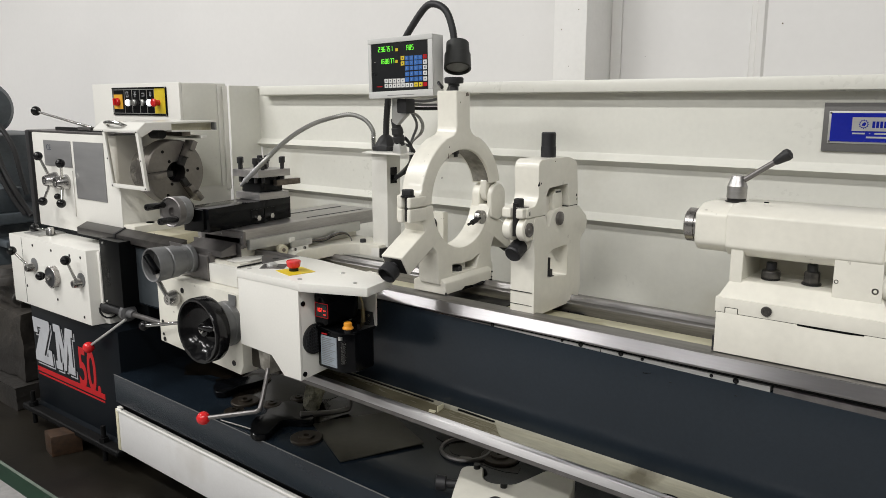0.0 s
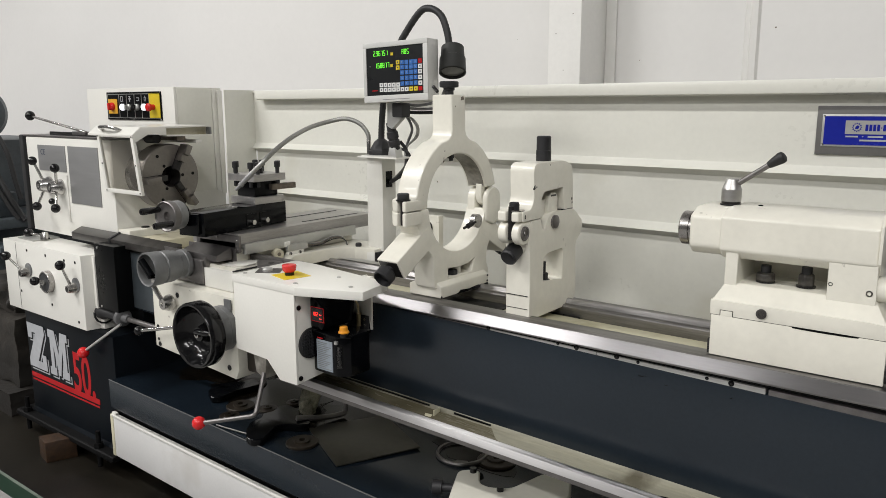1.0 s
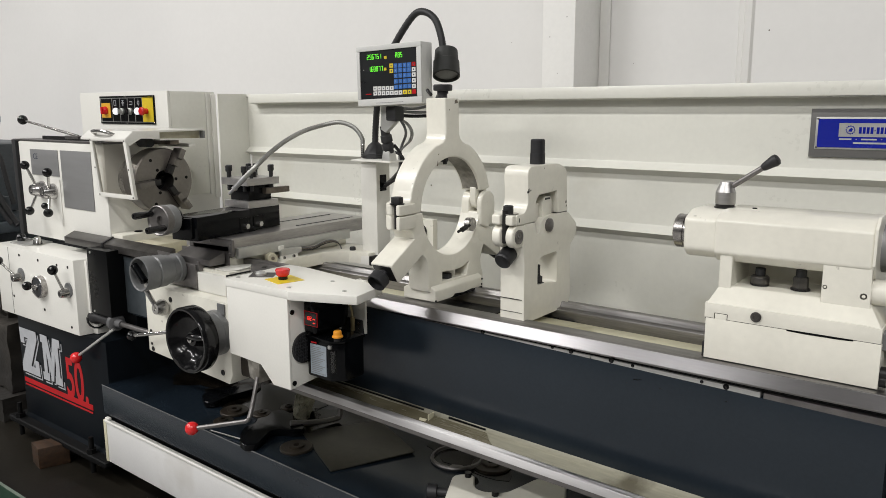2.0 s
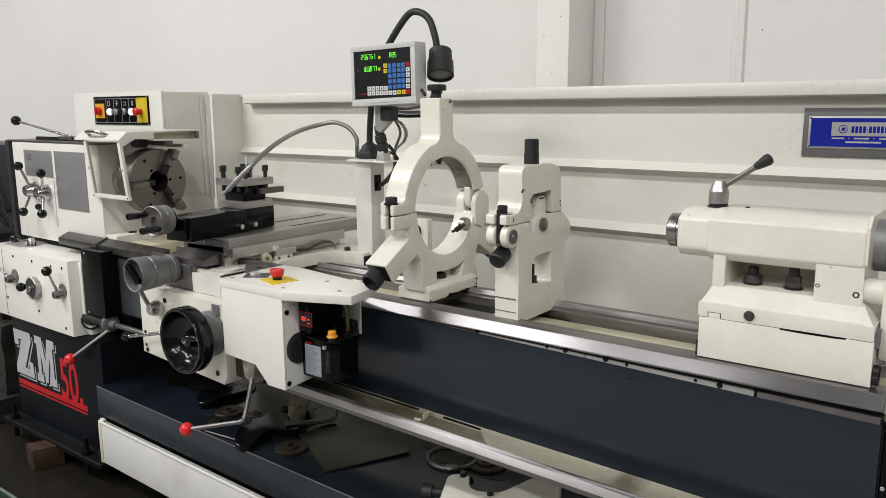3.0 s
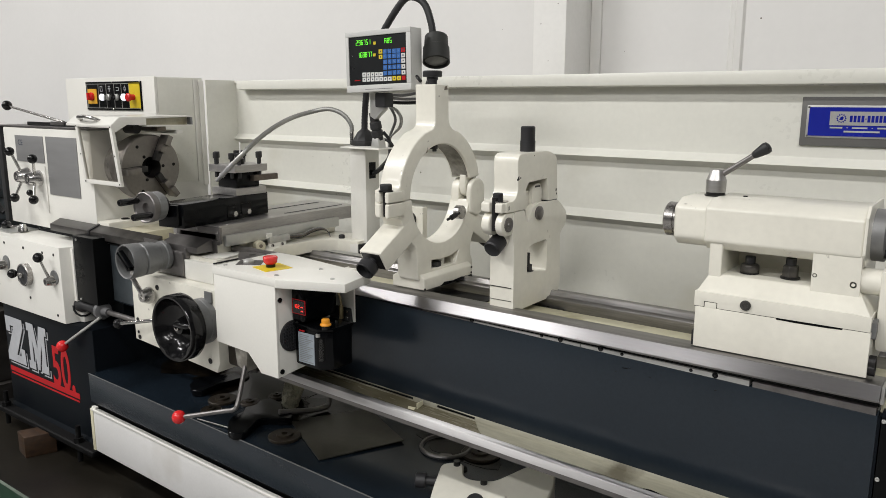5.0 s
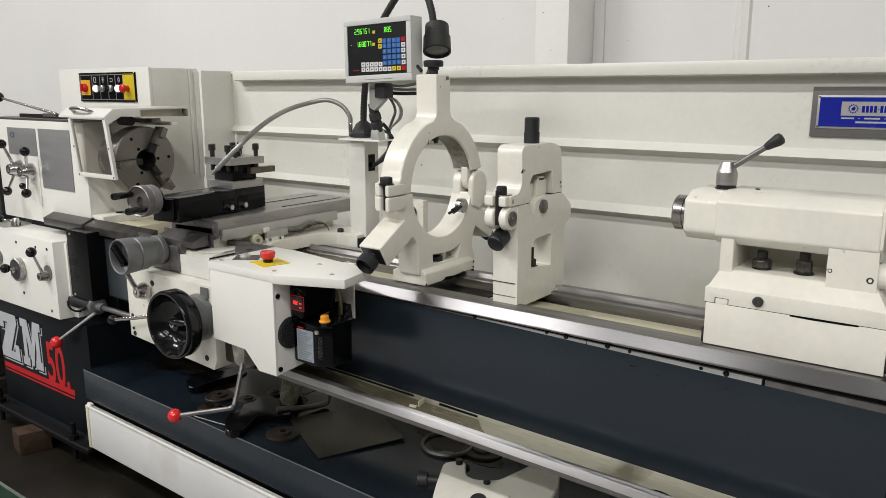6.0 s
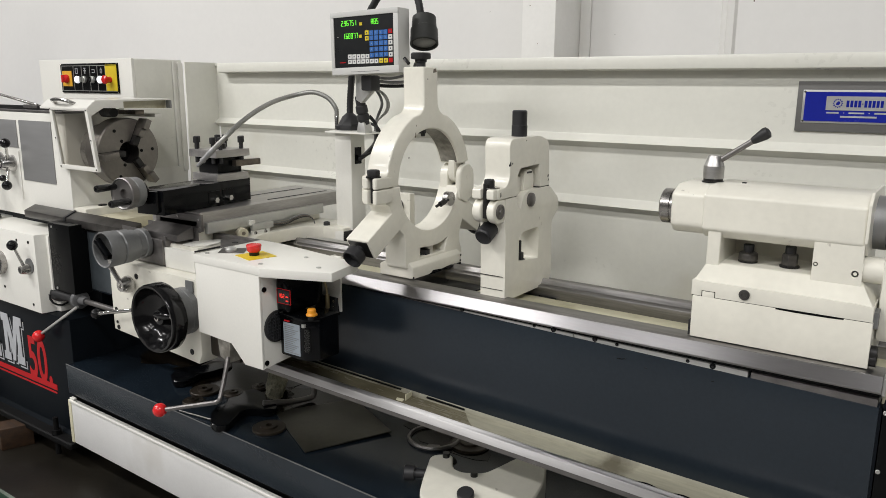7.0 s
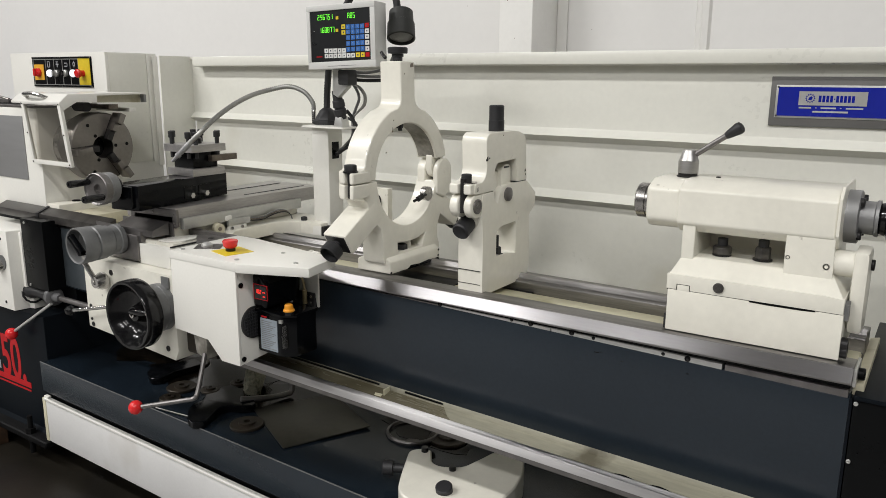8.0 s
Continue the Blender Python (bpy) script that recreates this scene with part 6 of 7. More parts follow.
    part("hinge_prong", prism("x", prong, -0.790, -0.7705), CAST, sr, "rounded hinge prong", bevel=0.007, seg=3)
    part("hinge_prong", prism("x", prong, -0.846, -0.8165), CAST, sr, "rounded hinge prong", bevel=0.006, seg=3)
    part("hinge_tongue", prism("x", [(0.264, 1.262), (0.262, 1.222), (0.270, 1.203), (0.288, 1.194), (0.310, 1.196), (0.322, 1.215), (0.322, 1.262)], -0.8145, -0.792), CAST, sr, bevel=0.004, seg=3)
    part("hinge_pin", rev((-0.7710, 0.303, 1.213), (1, 0, 0), [(0, 0.007), (0.0012, 0.007)], 14), CAST, sr)
    # dark filler that draws the hinge slot's shade
    part("hinge_shade", box(-0.8160, -0.7905, 0.300, 0.306, 1.187, 1.25), DARKIRON, sr)
    for y, z, w, h in ((0.138, 1.508, 0.016, 0.012), (0.112, 1.489, 0.003, 0.005), (0.062, 1.368, 0.003, 0.004), (0.058, 1.338, 0.003, 0.015), (0.03, 1.285, 0.002, 0.004)):
        part("paint_chip", prism("x", [(y, z), (y + w, z + h * 0.2), (y + w * 0.7, z + h), (y + w * 0.1, z + h * 0.8)], xb - 0.002, xb + 0.0005), TOOLST, sr, smooth=False)
    # arms that carry the adjusting screws
    for a in (211, 329):
        ca, sa = math.cos(radians(a)), math.sin(radians(a))
        d, w = Vector((0, ca, sa)), Vector((0, -sa, ca))
        c = Vector((-0.815, AY, AZ))

        def block(s0, s1, half_x, half_w, d=d, w=w, c=c):
            bm = bmesh.new()
            vs = [bm.verts.new(c + d * s + w * k + Vector((x, 0, 0))) for x in (-half_x, half_x) for s in (s0, s1) for k in (-half_w, half_w)]
            for f in ((0, 1, 3, 2), (4, 5, 7, 6), (0, 1, 5, 4), (2, 3, 7, 6), (0, 2, 6, 4), (1, 3, 7, 5)):
                bm.faces.new([vs[i] for i in f])
            return bm

        part("arm", block(0.145, 0.300, 0.0375, 0.030), CAST, sr, "square arm", bevel=0.0045, seg=3)
        part("end_plate", block(0.299, 0.3015, 0.032, 0.025), DARKIRON, sr, "dark end plate", bevel=0.0008)
        part("adjusting_screw", rev(c + d * 0.301, d, [(0, 0.013), (0.010, 0.013), (0.012, 0.023), (0.016, 0.0265), (0.040, 0.0265), (0.043, 0.0235), (0.024, 0.0195), (0.020, 0.006), (0.020, 0.0)], 28), KNURL, sr, "black hollow adjusting screw", angle=30)
    # finger tips inside the ring
    part("finger", cyl((-0.815, AY + 0.005, AZ + 0.15), (-0.815, AY + 0.005, AZ + 0.128), 0.013, n=16), DARKIRON, sr, "dark steel finger")
    part("finger_screw", cyl((-0.800, AY - 0.01, AZ + 0.14), (-0.797, AY - 0.012, AZ + 0.122), 0.006, n=12), MATTBLK, sr)
    part("lock_boss", rev((-0.788, 0.217, 1.156), (1, 0, 0), [(0, 0.0205), (0.017, 0.0205), (0.019, 0.018), (0.0185, 0.013), (0.020, 0.010)], 26), STEEL, sr, "turned steel boss")
    part("lock_pin", cyl((-0.768, 0.20, 1.156), (-0.775, 0.15, 1.142), 0.004, n=10), DARKIRON, sr)
    part("lock_pin_tip", cyl((-0.770, 0.185, 1.153), (-0.772, 0.165, 1.146), 0.008, n=10), DARKIRON, sr)
    part("clamp_nut", rev((-0.798, 0.122, 0.995), (0, 0, 1), [(0, 0.019), (0.006, 0.019), (0.008, 0.017), (0.026, 0.017)], 6), MATTBLK, sr)
    part("clamp_bush", cyl((-0.815, 0.163, 1.0), (-0.815, 0.163, 1.027), 0.016, n=18), CREAM, sr)
    # clamp plate, lengthened in black to draw the shade between the ways
    part("clamp", box(-0.84, -0.61, 0.056, 0.164, 0.915, 0.9345), BLACKSHEET, sr, "black clamp plate and painted shade below the foot", bevel=0.004)


def build_follow():
    fr = thing("small_steady_rest", (-0.485, 0.12, BT), "small cream painted cast steady rest", "steady rest")
    xa, xb = -0.520, -0.45
    # upper arch, open below towards the hinge
    arch = fillet([(-0.004, 1.353), (0.150, 1.354), (0.194, 1.338), (0.206, 1.2235), (0.155, 1.2235), (0.146, 1.283), (0.052, 1.279), (0.038, 1.264), (0.036, 1.2135), (-0.052, 1.2135), (-0.052, 1.238), (-0.014, 1.240), (0.001, 1.262)],
                  [0.024, 0.02, 0.012, 0.004, 0.002, 0.004, 0.004, 0.008, 0.003, 0.004, 0.004, 0.018, 0.02])
    part("arch", prism("x", arch, xa, xb), CAST, fr, "upper cast arch", bevel=0.007, seg=3)
    body = fillet([(-0.013, 0.957), (0.214, 0.957), (0.232, 0.985), (0.224, 1.128), (0.257, 1.150), (0.260, 1.182), (0.206, 1.2215), (0.100, 1.2225), (0.070, 1.214), (0.055, 1.178), (0.042, 1.186), (0.034, 1.2118), (-0.016, 1.2118), (-0.022, 1.165), (-0.014, 1.12)],
                  [0.003, 0.004, 0.02, 0.012, 0.016, 0.014, 0.014, 0.01, 0.014, 0.006, 0.006, 0.004, 0.008, 0.02, 0.03])
    win = fillet([(0.052, 1.046), (0.052, 1.109), (0.074, 1.119), (0.154, 1.122), (0.154, 1.036), (0.110, 1.043)], [0.004, 0.012, 0.012, 0.012, 0.006, 0.006])
    part("body", prism("x", body, xa, xb, holes=[win]), CAST, fr, "lower cast body", bevel=0.006, seg=3)
    part("pivot_block", box(-0.512, -0.468, 0.052, 0.086, 1.205, 1.256), CAST, fr, bevel=0.006, seg=3)
    part("finger", box(-0.508, -0.468, 0.040, 0.064, 1.183, 1.2125), DARKIRON, fr, "dark steel finger", bevel=0.002)
    part("tongue", prism("x", fillet([(0.087, 1.212), (0.087, 1.258), (0.098, 1.270), (0.126, 1.271), (0.136, 1.258), (0.136, 1.212)], [0.001, 0.01, 0.01, 0.01, 0.01, 0.001]), -0.506, -0.460), CAST, fr, "hinge tongue", bevel=0.004)
    part("tongue_slot", box(-0.4605, -0.4585, 0.100, 0.125, 1.262, 1.2665), DARKIRON, fr, smooth=False)
    part("tongue_groove", box(-0.520, -0.512, 0.040, 0.15, 1.215, 1.28), DARKIRON, fr, smooth=False)
    part("joint_line", box(-0.51, xb - 0.0015, 0.150, 0.204, 1.2208, 1.2240), DARKIRON, fr, smooth=False)
    part("foot_seam", box(xa, xb - 0.006, -0.0155, -0.0128, 1.018, 1.0195), DARKIRON, fr, smooth=False)
    part("foot_seam", box(xa, xb - 0.006, -0.0145, -0.0125, 0.984, 0.985), DARKIRON, fr, smooth=False)
    part("boss", rev((xb - 0.001, 0.103, 1.197), (1, 0, 0), [(0, 0.0175), (0.007, 0.0175), (0.0105, 0.011), (0.0115, 0.0)], 24), GRIND, fr, "turned steel boss")
    part("top_screw", rev((-0.482, 0.096, 1.352), (0, 0, 1), [(0, 0.0195), (0.028, 0.0195), (0.029, 0.0185), (0.062, 0.0185), (0.065, 0.016)], 28), KNURL, fr, "black knurled adjusting screw", angle=30)
    for x0, x1 in ((xa + 0.006, xa + 0.031), (-0.474, -0.453)):
        part("lug", prism("x", fillet([(-0.068, 1.2140), (-0.068, 1.2385), (-0.02, 1.2385), (-0.02, 1.2140)], [0.005] * 4), x0, x1), CAST, fr, bevel=0.005, seg=3)
    for x0, x1 in ((xa + 0.006, xa + 0.031), (-0.474, -0.452)):
        part("lug", prism("x", arc(-0.040, 1.184, 0.029, 80, 280, 16) + [(0.01, 1.155), (0.01, 1.213)], x0, x1), CAST, fr, bevel=0.006, seg=3)
    part("swing_bolt", cyl((-0.4815, -0.053, 1.168), (-0.4815, -0.053, 1.250), 0.0085, n=14), DARKIRON, fr)
    part("washer", rev((-0.476, -0.040, 1.2386), (0, 0, 1), [(0, 0.0205), (0.0025, 0.0205)], 22), STEEL, fr)
    part("nut", rev((-0.480, -0.044, 1.2411), (0, 0, 1), [(0, 0.0128), (0.017, 0.0128), (0.019, 0.0105), (0.015, 0.008)], 16), MATTBLK, fr)
    part("pivot", rev((-0.452, -0.040, 1.184), (1, 0, 0), [(0, 0.018), (0.003, 0.018), (0.004, 0.014), (0.002, 0.012), (0.002, 0.006), (0.004, 0.005)], 24), GRIND, fr, "steel pivot pin")
    part("screw_neck", rev((-0.488, 0.01, 1.155), (0, -0.88, -0.40), [(0, 0.036), (0.016, 0.031), (0.030, 0.028), (0.036, 0.022)], 26), CAST, fr)
    part("side_screw", rev((-0.488, -0.020, 1.140), (0, -0.88, -0.44), [(0, 0.021), (0.040, 0.022), (0.044, 0.019), (0.041, 0.013)], 28), KNURL, fr, "black knurled adjusting screw", angle=30)
    part("side_screw", rev((-0.486, 0.245, 1.155), (0, 0.88, -0.3), [(0, 0.02), (0.03, 0.021)], 24), KNURL, fr, "black knurled adjusting screw")
    part("clamp_nut", rev((-0.470, 0.086, 1.042), (0, 0, 1), [(0, 0.018), (0.003, 0.018), (0.0035, 0.013), (0.020, 0.013)], 6), MATTBLK, fr)
    part("clamp_stud", cyl((-0.470, 0.086, 1.05), (-0.470, 0.086, 1.092), 0.007, n=12), MATTBLK, fr)
    # this black plate also stands for the shade beside the foot
    part("clamp", box(-0.54, -0.395, 0.056, 0.194, 0.915, 0.9365), BLACKSHEET, fr, "black clamp plate and painted shade below the foot", bevel=0.004)
    for y, z, w, h in ((-0.001, 1.288, 0.006, 0.012), (0.009, 1.292, 0.004, 0.005), (0.192, 1.245, 0.006, 0.008), (0.195, 1.235, 0.004, 0.006), (0.075, 1.344, 0.003, 0.003), (-0.043, 1.219, 0.004, 0.012)):
        part("paint_chip", prism("x", [(y, z), (y + w, z + h * 0.2), (y + w * 0.7, z + h), (y + w * 0.1, z + h * 0.8)], xb - 0.003, xb + 0.0006), DARKIRON, fr, smooth=False)
    # it stands a little larger and further back on the ways than drawn above
    fr.location, fr.scale = (-0.5057, 0.1556, 0.9438), (1.0205, 1.0205, 1.0205)


# ---- tailstock ----
def build_tailstock():
    ts = thing("tailstock", (0.17, 0.13, BT), "cream painted lathe tailstock with a steel locking lever", "tailstock")
    part("base_casting", box(0.0, 0.336, 0.0, 0.27, 0.957, 1.0465), CAST, ts, bevel=0.0015)
    part("key", box(0.0195, 0.0445, 0.0003, 0.26, 1.044, 1.0583), CAST, ts, bevel=0.001)
    part("base_top", prism("y", [(-0.003, 1.0475), (0.018, 1.0475), (0.018, 1.0595), (0.046, 1.0595), (0.046, 1.0475), (0.335, 1.0475), (0.335, 1.077), (0.30, 1.08), (-0.003, 1.08)], 0.0, 0.265), CAST, ts, bevel=0.0012)
    part("seam_gap", prism("y", [(0.165, 1.0446), (0.20, 1.0436), (0.262, 1.0438), (0.287, 1.0450), (0.287, 1.048), (0.165, 1.048)], -0.0006, 0.02), BLACKSHEET, ts, smooth=False)
    part("seam", prism("y", [(-0.002, 1.045), (0.020, 1.045), (0.020, 1.0575), (0.044, 1.0575), (0.044, 1.045), (0.334, 1.045), (0.334, 1.048), (0.0465, 1.048), (0.0465, 1.0605), (0.0175, 1.0605), (0.0175, 1.048), (-0.002, 1.048)], 0.0015, 0.25), BLACKSHEET, ts)
    bm = bmesh.new()
    lo = [bm.verts.new(p) for p in ((-0.002, 0.001, 1.076), (0.334, 0.001, 1.076), (0.334, 0.264, 1.076), (-0.002, 0.264, 1.076))]
    hi = [bm.verts.new(p) for p in ((0.014, 0.040, 1.114), (0.306, 0.040, 1.114), (0.306, 0.224, 1.114), (0.014, 0.224, 1.114))]
    bm.faces.new(lo)
    bm.faces.new(hi)
    for i in range(4):
        bm.faces.new((lo[i], lo[(i + 1) % 4], hi[(i + 1) % 4], hi[i]))
    part("slope", bm, CAST, ts, bevel=0.004)
    # posts under the barrel leave a deep opening for the clamp nuts
    part("post", box(0.012, 0.039, 0.035, 0.225, 1.100, 1.19), CAST, ts, bevel=0.003, seg=3)
    part("post", prism("y", fillet([(0.217, 1.09), (0.217, 1.19), (0.304, 1.19), (0.306, 1.09)], [0.001, 0.001, 0.006, 0.001]), 0.032, 0.225), CAST, ts, bevel=0.003, seg=3)
    part("back_post", box(0.03, 0.23, 0.165, 0.225, 1.100, 1.19), CAST, ts, bevel=0.003)
    # barrel, eight-sided with soft corners
    w = 0.100
    sec = [(-w, -0.032), (-0.078, -0.052), (0.078, -0.052), (w, -0.032), (w, 0.040), (0.06, 0.057), (-0.06, 0.057), (-w, 0.040)]
    part("barrel", prism("x", [(AY + a, AZ + b) for a, b in sec], -0.002, 0.304), CAST, ts, "long barrel casting", bevel=0.006, seg=3)
    part("barrel_nose", prism("x", [(AY + a * 0.945, AZ + b * 0.95) for a, b in sec], -0.072, 0.05), CAST, ts, bevel=0.010, seg=3)
    part("quill", rev((-0.118, AY, AZ - 0.006), (1, 0, 0), [(0, 0.022), (0.0, 0.036), (0.003, 0.0395), (0.022, 0.0395), (0.023, 0.037), (0.026, 0.037), (0.027, 0.040), (0.06, 0.040)], 40), STEEL, ts, "steel quill", angle=30)
    part("quill_bore", rev((-0.1185, AY, AZ - 0.006), (1, 0, 0), [(0, 0.021), (0.002, 0.021)], 24), BLACKSHEET, ts)
    part("end_rim", prism("x", [(0.048, 1.163), (0.212, 1.163), (0.235, 1.19), (0.235, 1.258), (0.205, 1.283), (0.055, 1.283), (0.0275, 1.262), (0.0275, 1.19)], 0.303, 0.309), CAST, ts, "thin end plate", bevel=0.0015)
    part("end_flange", rev((0.309, AY, AZ), (1, 0, 0), [(0, 0.053), (0.022, 0.053), (0.024, 0.050)], 44), ALU, ts, "grey metal flange", angle=30)
    for a in (50, -50, 130, -130):
        bolt((0.332, AY + 0.043 * math.cos(radians(a)), AZ + 0.043 * math.sin(radians(a))), (1, 0, 0), 0.009, 0.008, ts, DARKIRON, "flange_screw")
    part("dial", rev((0.332, AY, AZ), (1, 0, 0), [(0, 0.033), (0.026, 0.033), (0.028, 0.036), (0.034, 0.036)], 36), ALU, ts, "grey graduated dial", angle=30)
    part("handwheel", rev((0.366, AY, AZ), (1, 0, 0), [(0, 0.03), (0.012, 0.034), (0.03, 0.075), (0.034, 0.10), (0.05, 0.108), (0.062, 0.10), (0.055, 0.07), (0.03, 0.02), (0.03, 0)], 40), BLACKP, ts, "glossy black handwheel", angle=40)
    # locking lever
    part("lever_collar", rev((-0.013, AY, AZ + 0.055), (0, 0, 1), [(0, 0.0235), (0.0020, 0.0235), (0.0024, 0.0205), (0.008, 0.0205)], 30), DARKIRON, ts)
    hub = part("lever_hub", rev((-0.013, AY, AZ + 0.063), (0, 0, 1), [(0, 0.0210), (0.001, 0.0218), (0.027, 0.0218), (0.0275, 0.0213), (0.050, 0.0132), (0.0505, 0.0122)], 48), TURNED, ts, "satin steel conical hub", angle=15)
    part("lever_rod", cyl((-0.008, AY, AZ + 0.098), (0.072, AY, AZ + 0.154), 0.0062, n=14), GRIND, hub)
    part("lever_grip", rev((0.062, AY, AZ + 0.147), (0.8, 0, 0.55), [(0, 0.0070), (0.004, 0.0085), (0.029, 0.0132), (0.036, 0.012), (0.039, 0.007)], 22), MATTBLK, hub, "black tapered grip")
    bolt((0.104, -0.0005, 1.064), (0, -1, 0), 0.0108, 0.003, ts, OILIRON, "plug_screw")
    bolt((0.293, 0.035, 1.129), (0, -1, 0), 0.0072, 0.003, ts, OILIRON, "plug_screw")
    bolt((0.223, 0.0345, 1.139), (0, -1, 0), 0.005, 0.0025, ts, OILIRON, "plug_screw")
    bolt((0.068, AY - 0.06, AZ + 0.0645), (0, 0, 1), 0.005, 0.002, ts, BLACKSHEET, "oil_nipple")
    for x in (0.085, 0.167):
        part("washer", rev((x, 0.085, 1.115), (0, 0, 1), [(0, 0.0195), (0.003, 0.0195)], 26), DARKIRON, ts)
        tall = x > 0.1
        part("clamp_nut", rev((x, 0.085, 1.118), (0, 0, 1), [(0, 0.0165), (0.022, 0.0165), (0.025, 0.0145)] if tall else [(0, 0.0185), (0.004, 0.0200), (0.015, 0.0195), (0.018, 0.016)], 6 if tall else 12), OILIRON, ts, "hexagon clamp nut" if tall else "round castellated nut", bevel=0.0008)
        part("clamp_stud", cyl((x, 0.085, 1.130), (x, 0.085, 1.158 if tall else 1.152), 0.0105, n=14), MATTBLK, ts)
    # clamp arm at the end
    part("arm_boss", cyl((0.30, 0.06, 1.135), (0.345, 0.06, 1.135), 0.026, n=24), CAST, ts)
    part("clamp_arm", prism("x", [(0.03, 1.165), (0.10, 1.17), (0.115, 1.10), (0.10, 1.0), (0.045, 1.0), (0.03, 1.05)], 0.338, 0.366), CAST, ts, bevel=0.010)
    bolt((0.366, 0.075, 1.135), (1, 0, 0), 0.011, 0.006, ts, DARKIRON, "arm_bolt")
    part("side_latch", prism("x", [(0.01, 1.065), (0.03, 1.07), (0.035, 1.04), (0.02, 1.03), (0.01, 1.035)], 0.335, 0.343), GREYP, ts)
    for z in (0.972, 0.985):
        part("scraper", rev((0.336, 0.018, z), (1, 0, 0), [(0, 0.014), (0.012, 0.014)], 16), DARKIRON, ts)
    part("scraper", box(-0.006, 0.0, 0.005, 0.05, 0.957, 0.99), MATTBLK, ts, "black felt scraper", bevel=0.001)


build_steady()
build_follow()
build_tailstock()


# ---- things in the chip tray ----
def tray_top(x):
    return drop(x, 0.3885)


def build_tray_things():
    z = tray_top(-1.15) + 0.002
    sh = prism("z", [(-1.377, 0.057), (-1.229, 0.297), (-0.965, 0.174), (-1.087, -0.088)], z, z + 0.004)
    tagged(part("metal_sheet", sh, PLATESHEET, None, "dull steel sheet lying in the tray", bevel=0.0008), "", "metal sheet")
    for x, y, r, dz in ((-1.693, 0.02, 0.052, 0), (-1.295, -0.040, 0.054, 0), (-1.841, 0.187, 0.06, 0), (-0.727, 0.265, 0.062, 0), (-1.596, 0.066, 0.035, 0), (-1.650, -0.062, 0.036, 0), (-1.565, 0.165, 0.030, 0)):
        t = tray_top(x)
        d = thing("gear_disc", (x, y, t), "small dark oily steel disc with a stepped hub", "disc", "discs in the tray")
        part("disc", rev((x, y, t), (0, 0, 1), [(0, r), (0.006, r), (0.008, r * 0.95), (0.008, r * 0.5), (0.014, r * 0.48), (0.014, r * 0.2), (0.004, r * 0.18)], 36), BROWNIRON, d, angle=30)
    t = tray_top(-0.83)
    bm = rev((-0.838, 0.232, t), (0, 0, 1), [(0, 0.074), (0.0, 0.084), (0.006, 0.086), (0.012, 0.083), (0.012, 0.076), (0.0, 0.074)], 52)
    tagged(part("steel_ring", bm, GRIND, None, "grey steel ring lying in the tray", angle=30), "", "ring")
    # black bracket plates
    one = fillet([(-1.490, -0.112), (-1.437, -0.158), (-1.398, -0.166), (-1.378, -0.138), (-1.404, -0.083), (-1.424, -0.045), (-1.410, -0.012), (-1.374, 0.001), (-1.345, 0.030), (-1.362, 0.062), (-1.420, 0.070), (-1.466, 0.103), (-1.535, 0.112), (-1.552, 0.075), (-1.530, 0.040), (-1.545, 0.0), (-1.515, -0.033), (-1.522, -0.066)],
                 [0.012, 0.012, 0.012, 0.01, 0.02, 0.02, 0.02, 0.015, 0.01, 0.012, 0.02, 0.015, 0.012, 0.015, 0.015, 0.015, 0.015, 0.012], 3)
    two = fillet([(-1.865, 0.002), (-1.799, -0.030), (-1.772, -0.005), (-1.786, 0.063), (-1.770, 0.120), (-1.765, 0.176), (-1.83, 0.19), (-1.855, 0.128), (-1.906, 0.06)], [0.012] * 9, 3)
    for pts, label in ((one, "glossy black cast bracket lying in the tray"), (two, "small glossy black cast bracket in the tray")):
        t = tray_top(pts[0][0])
        tagged(part("bracket_plate", prism("z", pts, t, t + 0.024), BLACKIRON, None, label, bevel=0.005, seg=3, angle=18), "", "bracket")
    t = tray_top(-1.4)
    tagged(part("wrench", tube([(-1.40, 0.03, t + 0.034), (-1.358, 0.122, t + 0.018), (-1.340, 0.180, t + 0.014), (-1.335, 0.200, t + 0.020), (-1.338, 0.208, t + 0.05)], 0.010, 10), GRIND, None, "bent steel wrench lying in the tray"), "", "wrench")
    tagged(part("steel_rod", cyl((-1.622, -0.138, tray_top(-1.622) + 0.004), (-1.478, -0.118, tray_top(-1.478) + 0.006), 0.003, n=10), GRIND, None, "thin bright steel rod lying in the tray"), "", "rod")
    rng = random.Random(3)
    bm = rev((-1.43, 0.105, t + 0.03), (-0.115, 0.14, 0.03), [(0, 0.018), (0.015, 0.030), (0.06, 0.033), (0.12, 0.036), (0.17, 0.03), (0.18, 0.02)], 20)
    bmesh.ops.subdivide_edges(bm, edges=bm.edges, cuts=2, use_grid_fill=True)
    for v in bm.verts:
        v.co += Vector((rng.uniform(-1, 1), rng.uniform(-1, 1), rng.uniform(-1, 1))) * 0.003
    tagged(part("rolled_rag", bm, RAG, None, "rolled oily grey rag lying in the tray"), "", "rag")
    # spilled swarf
    bm = bmesh.new()
    for _ in range(60):
        x, y = rng.gauss(-1.62, 0.12), rng.gauss(0.12, 0.08)
        s = rng.uniform(0.0006, 0.0016)
        turned_box(x, y, tray_top(x), tray_top(x) + s, s * 2, s * 0.8, rng.uniform(0, 180), bm)
    part("swarf", bm, BROWNIRON, None, "scattered rusty metal chips in the tray", smooth=False, kind="stuff")
    # travelling rest lying down
    tr = thing("travelling_rest", (-0.55, 0.05, tray_top(-0.55)), "cream painted travelling rest lying in the tray", "steady rest")
    t = tray_top(-0.55)
